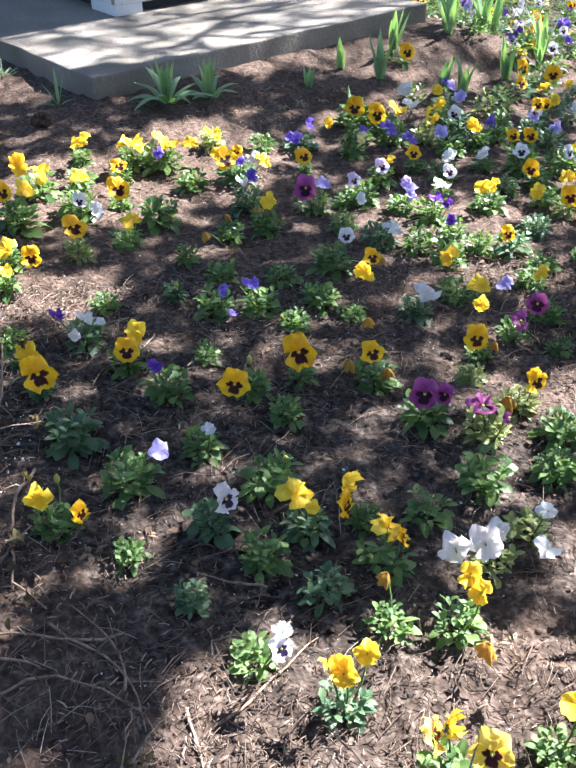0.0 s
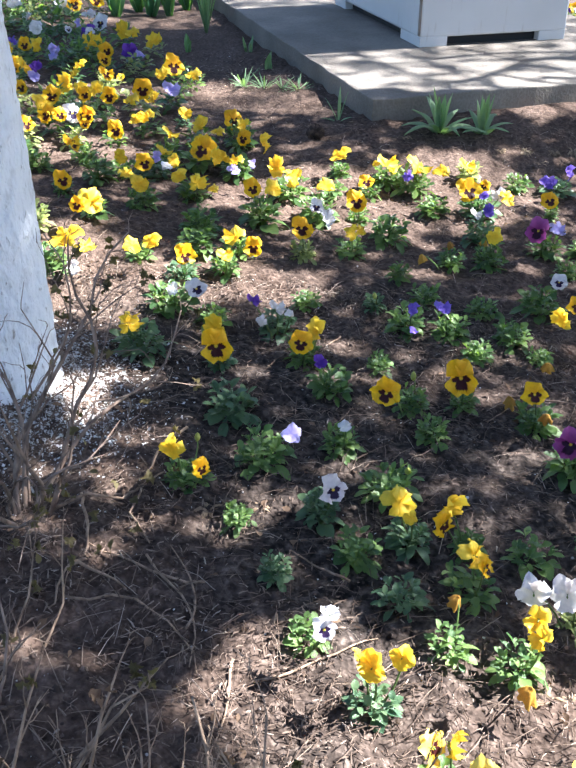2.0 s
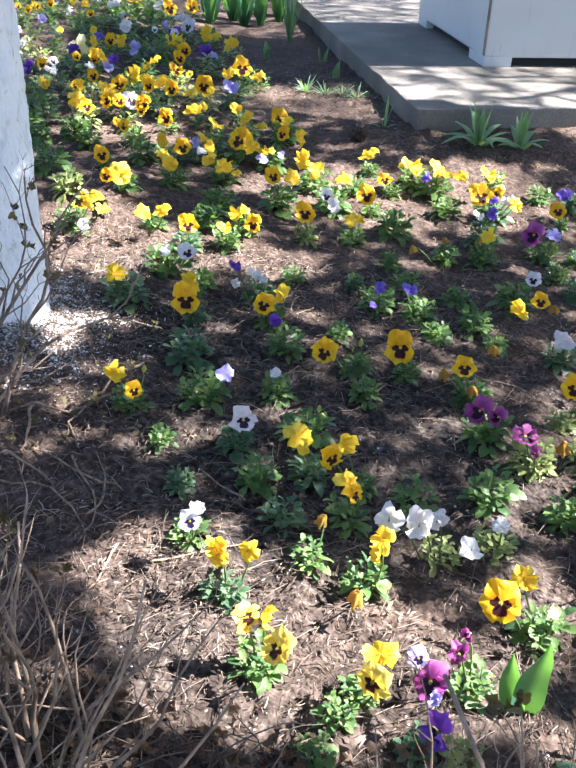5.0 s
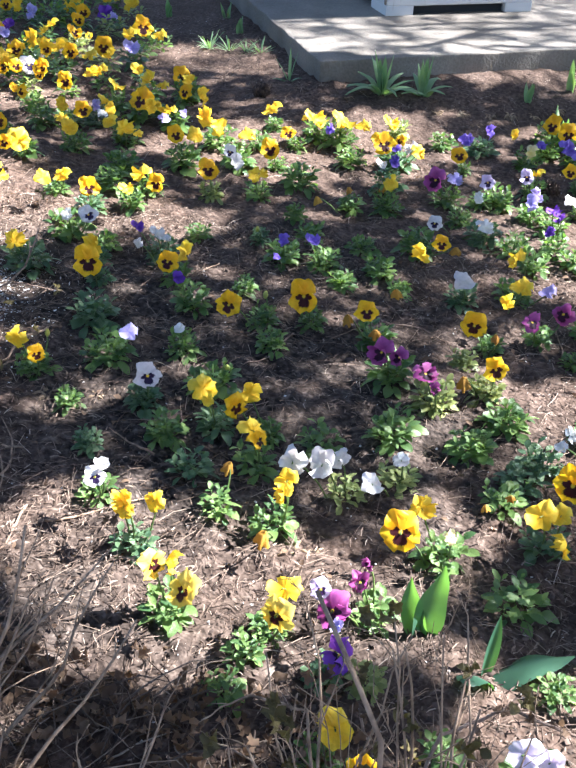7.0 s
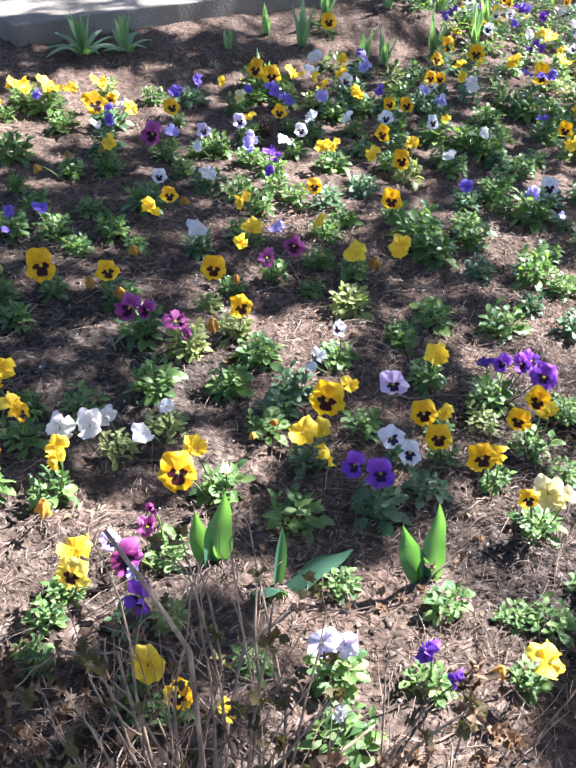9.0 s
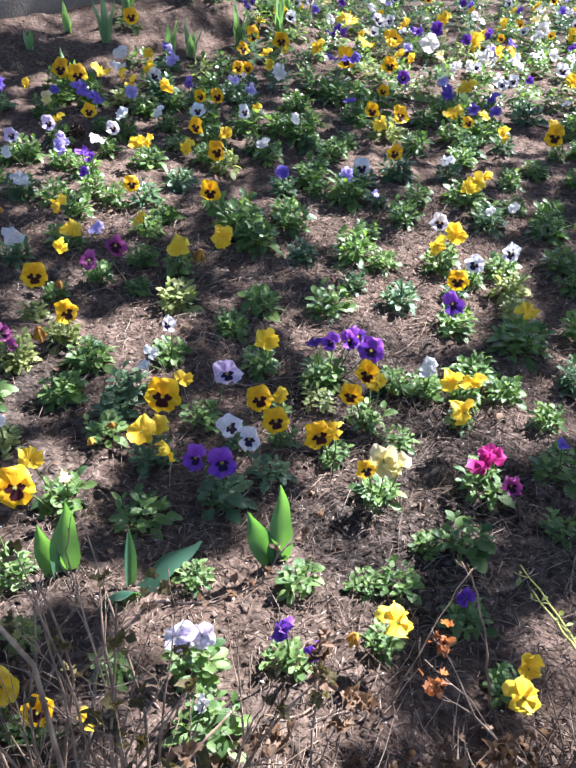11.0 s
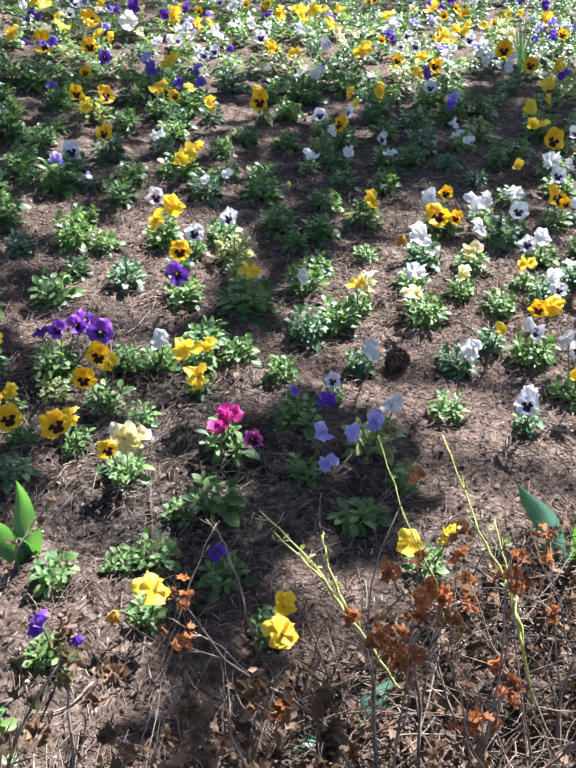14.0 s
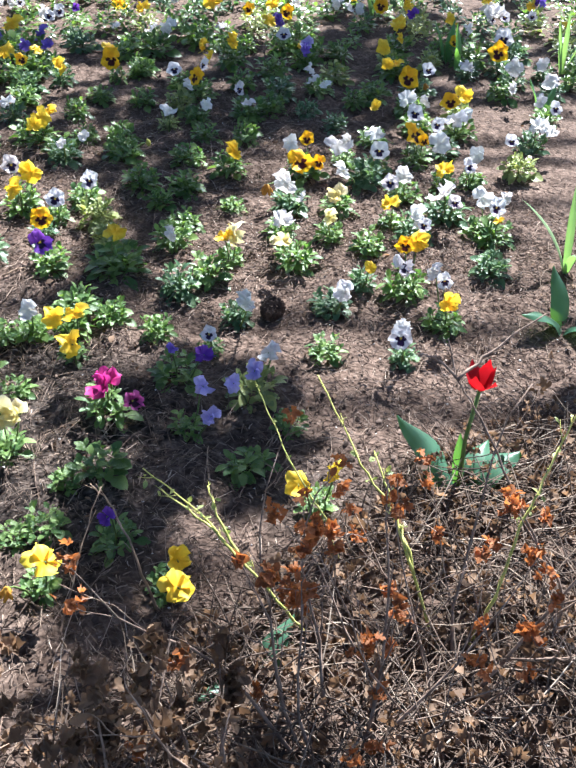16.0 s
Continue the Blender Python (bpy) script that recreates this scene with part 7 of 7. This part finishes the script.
shoots("rose_shoots", "forked yellow-green young shoot with tiny leaves", GREEN_STEM, PALE_LEAF, 0.012, 0.0025,
       ((0.943, 0.774, 0.20), (0.968, 0.68, 0.16), (0.973, 0.597, 0.12), (0.998, 0.548, 0.05), (1.043, 0.547, -0.05)),
       ((0.944, 0.74, 0.18), (0.966, 0.666, 0.155), (0.973, 0.597, 0.12)), ((0.985, 0.684, 0.20), (0.979, 0.658, 0.165), (0.974, 0.61, 0.128)))
shoots("rose_shoots", "slender yellow-green shoot among dry leaves", GREEN_STEM, PALE_LEAF, 0.008, 0.0021,
       ((1.189, 0.817, 0.19), (1.143, 0.688, 0.14), (1.138, 0.609, 0.08), (1.173, 0.607, -0.05)))
shoots("rose_shoots", "twin yellow-green shoots with tiny leaf tufts", GREEN_STEM, PALE_LEAF, 0.012, 0.0028,
       ((1.227, 0.716, 0.24), (1.19, 0.59, 0.17), (1.188, 0.52, 0.12), (1.166, 0.473, 0.10), (1.15, 0.396, -0.06)), ((1.199, 0.576, 0.20), (1.181, 0.524, 0.15), (1.153, 0.452, 0.08)))
shoots("rose_shoots", "leaning yellow-green shoot with few leaves", GREEN_STEM, PALE_LEAF, 0.010, 0.0029,
       ((1.361, 0.368, 0.32), (1.332, 0.368, 0.27), (1.281, 0.362, 0.22), (1.24, 0.356, 0.18), (1.186, 0.342, 0.10), (1.188, 0.372, -0.05)))
shoots("bare_twig", "dark forked dry rose stem beside red tulip", DARK_TWIG, None, 0.01, 0.0026,
       ((1.253, 0.513, 0.40), (1.24, 0.485, 0.36), (1.252, 0.449, 0.31), (1.259, 0.373, 0.20), (1.279, 0.31, 0.08), (1.30, 0.297, -0.07)),
       ((1.359, 0.446, 0.42), (1.29, 0.472, 0.38), (1.238, 0.48, 0.36)), ((1.205, 0.517, 0.40), (1.23, 0.508, 0.38), (1.24, 0.485, 0.36)))
shoots("bare_twig", "upright grey dry stem over purple pansy", TWIG, None, 0.01, 0.0024,
       ((0.891, 0.836, 0.16), (0.903, 0.804, 0.13), (0.89, 0.734, 0.08), (0.903, 0.717, -0.04)))
shoots("bare_twig", "leaning grey dry stem over soil", TWIG, None, 0.01, 0.0020,
       ((0.895, 0.813, 0.17), (0.829, 0.783, 0.11), (0.762, 0.745, 0.03), (0.755, 0.74, -0.04)))
shoots("bare_twig", "bowed brown twig with few withered leaves", DARK_TWIG, BROWN_LEAF, 0.014, 0.0030,
       ((0.682, 0.886, 0.26), (0.642, 0.872, 0.23), (0.603, 0.854, 0.19), (0.54, 0.861, 0.17), (0.466, 0.883, 0.17), (0.385, 0.847, 0.15), (0.34, 0.72, 0.06), (0.33, 0.62, -0.01)))
shoots("bare_twig", "bent pale twig arching over dark soil", TWIG, None, 0.01, 0.0026,
       ((0.216, 0.815, 0.22), (0.212, 0.791, 0.16), (0.225, 0.77, 0.12), (0.262, 0.70, 0.02), (0.27, 0.68, -0.02)), ((0.106, 0.787, 0.18), (0.158, 0.816, 0.20), (0.228, 0.806, 0.20), (0.262, 0.72, 0.06)))

# ---- trailing vine by the trunk ----
def vine(label, seed, *stems):
    rng = random.Random(seed)
    x0, y0 = stems[0][0]
    z0 = ground(x0, y0)
    ob = thing("trailing_vine", label, "vine", Matrix.Translation((x0, y0, z0)))
    for stem in stems:
        pts = []
        for (xa, ya), (xb, yb) in zip(stem, stem[1:]):
            for k in range(4):
                x, y = xa + (xb - xa) * k / 4 + rng.gauss(0, 0.003), ya + (yb - ya) * k / 4 + rng.gauss(0, 0.003)
                pts.append(Vector((x - x0, y - y0, ground(x, y) - z0 + 0.012 + 0.012 * math.sin(len(pts) * 0.7) + rng.uniform(0, 0.004))))
        part("stem", mesh("stem", *tube(pts, [0.0032 - 0.0018 * k / len(pts) for k in range(len(pts))], 6), TWIG), ob)
        for p in pts[2::2]:
            if rng.random() < 0.75:
                part("leaf", rng.choice(LEAVES[OLIVE_LEAF.name]), ob, at=Matrix.Translation(p + Vector((rng.gauss(0, 0.015), rng.gauss(0, 0.015), 0.012))) @ Euler((rng.gauss(0, 0.6), rng.gauss(0, 0.6), rng.uniform(0, 6.28))).to_matrix().to_4x4() @ Matrix.Scale(rng.uniform(0.018, 0.032), 4))


vine("pale crooked vine with few olive leaves trailing over soil", 5,
     ((-0.70, 1.50), (-0.613, 1.555), (-0.581, 1.60), (-0.537, 1.653)), ((-0.544, 1.793), (-0.581, 1.70), (-0.578, 1.593), (-0.568, 1.509), (-0.513, 1.429)))
vine("pale crooked vine trailing over dark soil", 6, ((-0.67, 1.54), (-0.631, 1.461), (-0.618, 1.395), (-0.621, 1.324), (-0.64, 1.26)), ((-0.624, 1.357), (-0.581, 1.36), (-0.523, 1.347)))


# ---- fallen twigs ----
twig_rng = random.Random(9)


def fallen_twig(x, y, length, az, radius=0.0022, mat=TWIG):
    pts, rad, a, p = [], [], az, Vector((0, 0, 0))
    n = 8
    z0 = ground(x, y)
    for i in range(n + 1):
        z = ground(x + p.x, y + p.y) - z0 + radius * 0.9 + 0.003
        pts.append((p.x, p.y, z))
        rad.append(radius * (1 - 0.6 * i / n))
        a += twig_rng.gauss(0, 0.16)
        p = p + Vector((math.cos(a), math.sin(a), 0)) * length / n
    ob = new("fallen_twig", mesh("fallen_twig", *tube(pts, rad, 5), mat))
    ob.location = (x, y, z0)
    tagged(ob, "thin dry twig lying on the soil", "twig", "twigs on the soil")


for _ in range(28):
    fallen_twig(twig_rng.uniform(-0.9, 1.9), twig_rng.uniform(0.55, 2.3), twig_rng.uniform(0.08, 0.26), twig_rng.uniform(0, 6.28), twig_rng.uniform(0.0012, 0.0028), twig_rng.choice((TWIG, TWIG, DARK_TWIG)))
for x, y, L, az in ((-0.52, 1.42, 0.26, -0.9), (-0.62, 1.30, 0.30, 0.15), (-0.42, 1.28, 0.2, 1.2), (-0.34, 1.24, 0.2, -1.6), (-0.30, 1.2, 0.22, 0.5), ):
    fallen_twig(x, y, L, az, 0.0026)


# ---- withered leaf clumps ----
def withered_clump(x, y, size, seed):
    rng = random.Random(seed)
    ob = thing("withered_clump", "withered tan leaves of a dead plant drooping on the soil", "dead plant", Matrix.Translation((x, y, ground(x, y))), "withered plants")
    for k in range(26):
        v, f = blade(size * rng.uniform(0.5, 1.0), size * rng.uniform(0.10, 0.22), radians(rng.uniform(0, 35)), rng.uniform(0, 6.28), radians(rng.uniform(120, 230)), 0.6, 0.4, 0.5, None, 0.35)
        part("leaf", mesh("leaf", v, f, DRY_LEAF), ob)


for k, (x, y, size) in enumerate(((0.124, 1.267, 0.055), (-0.45, 1.578, 0.05), (0.16, 1.266, 0.045), (-0.36, 1.62, 0.04), (0.30, 4.02, 0.06), (0.42, 4.06, 0.06), (0.20, 3.99, 0.05), (0.50, 4.10, 0.06), (0.60, 4.14, 0.05), (0.36, 3.96, 0.05), (-0.18, 4.0, 0.05), (0.70, 4.2, 0.05))):
    withered_clump(x, y, size, 60 + k)


# ---- litter on the soil ----
def scatter(rng):
    """A spot on the bed; nearer spots come oftener."""
    if rng.random() < 0.62:
        return rng.uniform(-1.2, 2.6), rng.uniform(0.15, 2.6)
    return rng.uniform(-2.6, 4.4), rng.uniform(0.2, 5.4)


def on_slab(x, y):
    u = SLAB_INVERSE @ Vector((x, y, 0))
    return -0.03 < u.x < 1.87 and -0.03 < u.y < 5.3


def mulched(x, y):
    """How thick the mulch lies: thin on the dark earth in the middle of the bed and under the shrubs."""
    far = min(0.30, 0.50 * (math.hypot(x + 0.15, (y - 1.6) * 0.8) - 0.62))
    return noise.noise((x * 1.7, y * 1.7, 11.0)) * 0.45 + noise.noise((x * 6, y * 6, 5.0)) * 0.3 + far - (0.5 if y < 0.6 else 0) + 0.5 * math.exp(-((x - 0.12) / 0.4) ** 2 - ((y - 1.1) / 0.14) ** 2) + 0.6 * math.exp(-((x + 0.72) / 0.22) ** 2 - ((y - 1.48) / 0.18) ** 2)


def needles(count, seed):
    """Short curved shreds of bark and needles."""
    rng = random.Random(seed)
    verts, faces = [], []
    for _ in range(count):
        x, y = scatter(rng)
        if on_slab(x, y) or max(mulched(x, y), -0.12) + rng.uniform(-0.42, 0.42) < 0.06:
            continue
        long = rng.random() < 0.14
        L, a, w = (rng.uniform(0.04, 0.075) if long else rng.uniform(0.004, 0.018)), rng.uniform(0, 6.28), rng.uniform(0.0005, 0.0008) if long else rng.uniform(0.0005, 0.0014)
        d, bend = Vector((math.cos(a), math.sin(a), 0)), rng.gauss(0, 0.16 if long else 0.4)
        s = Vector((-d.y, d.x, 0))
        o = len(verts)
        tilt = rng.gauss(0, 0.18)
        z0 = ground(x, y) + 0.002 + rng.uniform(0, 0.008)
        z1 = ground(x + d.x * L, y + d.y * L) + 0.002 + rng.uniform(0, 0.008) + max(0, tilt * L)
        for k in range(3):
            q = d * (L * k / 2) + s * (bend * L * (k / 2) ** 2)
            c = Vector((x + q.x, y + q.y, z0 + (z1 - z0) * k / 2 + (0.12 * L if k == 1 else 0) * rng.random()))
            ww = w * (1.0, 1.1, 0.5)[k]
            verts += [c + s * ww, c - s * ww, c + Vector((0, 0, ww * 1.2))]
        for k in range(2):
            b = o + k * 3
            faces += [(b, b + 3, b + 5, b + 2), (b + 2, b + 5, b + 4, b + 1)]
    ob = new("pine_needle_litter", mesh("pine_needle_litter", verts, faces, STRAW, smooth=False))
    tagged(ob, "dry tan bark shreds and pine needles strewn over the soil", "litter", kind="stuff")


def chips(count, seed, name, label, mat, low, high, flat, where=None, smooth=False):
    """Flakes of bark, crumbs or stones: lumpy bits of five or six corners."""
    rng = random.Random(seed)
    verts, faces = [], []
    for _ in range(count):
        x, y = where(rng) if where else scatter(rng)
        if on_slab(x, y):
            continue
        r = low + (high - low) * rng.random() ** 2.5
        m = Matrix.Translation((x, y, ground(x, y) + r * flat * 0.15)) @ Euler((rng.gauss(0, 0.35), rng.gauss(0, 0.35), rng.uniform(0, 6.28))).to_matrix().to_4x4()
        o = len(verts)
        k = 5
        lx = rng.uniform(1.0, 2.3) if flat < 0.5 else rng.uniform(0.8, 1.2)
        for j in range(k):
            a = 2 * math.pi * j / k
            q = rng.uniform(0.7, 1.1)
            verts.append(m @ Vector((math.cos(a) * r * q * lx, math.sin(a) * r * q, rng.uniform(-0.2, 0.2) * r * flat)))
        verts.append(m @ Vector((rng.uniform(-.3, .3) * r, rng.uniform(-.3, .3) * r, r * flat * rng.uniform(0.7, 1.1))))
        for j in range(k):
            j2 = (j + 1) % k
            faces.append((o + j, o + j2, o + k))
    ob = new(name, mesh(name, verts, faces, mat, smooth=smooth))
    tagged(ob, label, "litter", kind="stuff")


def near_trunk(rng):
    a, r = rng.uniform(0, 6.28), 0.14 + abs(rng.gauss(0, 0.11))
    return -0.98 + math.cos(a) * r, 1.86 + math.sin(a) * r


needles(185000, 41)
chips(21000, 42, "bark_litter", "brown bark chips and dry crumbs on the soil", CHIPS, 0.0008, 0.0036, 0.25)
chips(34000, 43, "soil_clods", "dark crumbly clods of garden soil", CLODS, 0.0012, 0.0085, 0.8, smooth=True)
chips(5200, 44, "pebble_litter", "pale pebbles and fragments on the soil", PEBBLES, 0.0008, 0.0034, 0.6)
chips(21000, 45, "lime_flakes", "white lime splashes on soil around the trunk", LIME, 0.0009, 0.0040, 0.2, near_trunk)


def dry_grass(count, seed):
    """Dead stalks tangled under the shrubs."""
    rng = random.Random(seed)
    pieces = []
    for _ in range(count):
        x = rng.uniform(-0.75, 1.75) if rng.random() < 0.5 else rng.uniform(0.35, 1.75)
        y = rng.uniform(0.0, 0.62) if x > 0.35 else rng.uniform(0.35, 0.9)
        L, a, up = rng.uniform(0.05, 0.2), rng.uniform(0, 6.28), rng.uniform(-0.1, 0.9)
        d = Vector((math.cos(a) * math.cos(up), math.sin(a) * math.cos(up), math.sin(up)))
        p, pts = Vector((x, y, ground(x, y) + rng.uniform(0.0, 0.03))), []
        r = rng.uniform(0.0007, 0.0018)
        for k in range(5):
            pts.append(p.copy())
            d = (d + Vector((rng.gauss(0, 0.2), rng.gauss(0, 0.2), -0.16))).normalized()
            p = p + d * L / 4
            p.z = max(p.z, ground(p.x, p.y) + 0.002)
        pieces.append(tube(pts, [r, r, r * 0.8, r * 0.7, r * 0.4], 3, False))
    ob = new("dry_grass", mesh("dry_grass", *joined(pieces), STALKS))
    tagged(ob, "tangled dry straw-coloured stalks under the shrubs", "dry grass", kind="stuff")


dry_grass(3900, 51)


def leaf_litter(count, seed):
    rng = random.Random(seed)
    pieces = []
    for _ in range(count):
        x, y = scatter(rng)
        if on_slab(x, y):
            continue
        v, f = rng.choice(LEAF_SHAPES)
        m = Matrix.Translation((x, y, ground(x, y) + 0.006)) @ Euler((rng.gauss(0, 0.4), rng.gauss(0, 0.3), rng.uniform(0, 6.28))).to_matrix().to_4x4() @ Matrix.Scale(rng.uniform(0.012, 0.03), 4)
        pieces.append(([m @ p for p in v], f))
    ob = new("dead_leaf_litter", mesh("dead_leaf_litter", *joined(pieces), BROWN_LEAF))
    tagged(ob, "small curled dead leaves and petals on the soil", "litter", kind="stuff")


leaf_litter(900, 46)


def brown_leaves(count, seed):
    """Dead brown leaves caught under the shrubs."""
    rng = random.Random(seed)
    pieces, shapes = [], [crumpled_leaf(s) for s in range(8)]
    for _ in range(count):
        x = rng.uniform(-0.8, 1.8)
        y = rng.uniform(0.05, 0.66) if x > 0.3 else rng.uniform(0.35, 0.95)
        v, f = rng.choice(shapes)
        m = Matrix.Translation((x, y, ground(x, y) + abs(rng.gauss(0.01, 0.03)))) @ Euler((rng.gauss(0, 0.7), rng.gauss(0, 0.7), rng.uniform(0, 6.28))).to_matrix().to_4x4() @ Matrix.Scale(rng.uniform(0.012, 0.03), 4)
        pieces.append(([m @ p for p in v], f))
    ob = new("brown_leaf_litter", mesh("brown_leaf_litter", *joined(pieces), BROWN_LEAF))
    tagged(ob, "dark brown crumpled dead leaves under the shrubs", "litter", kind="stuff")


brown_leaves(3600, 47)
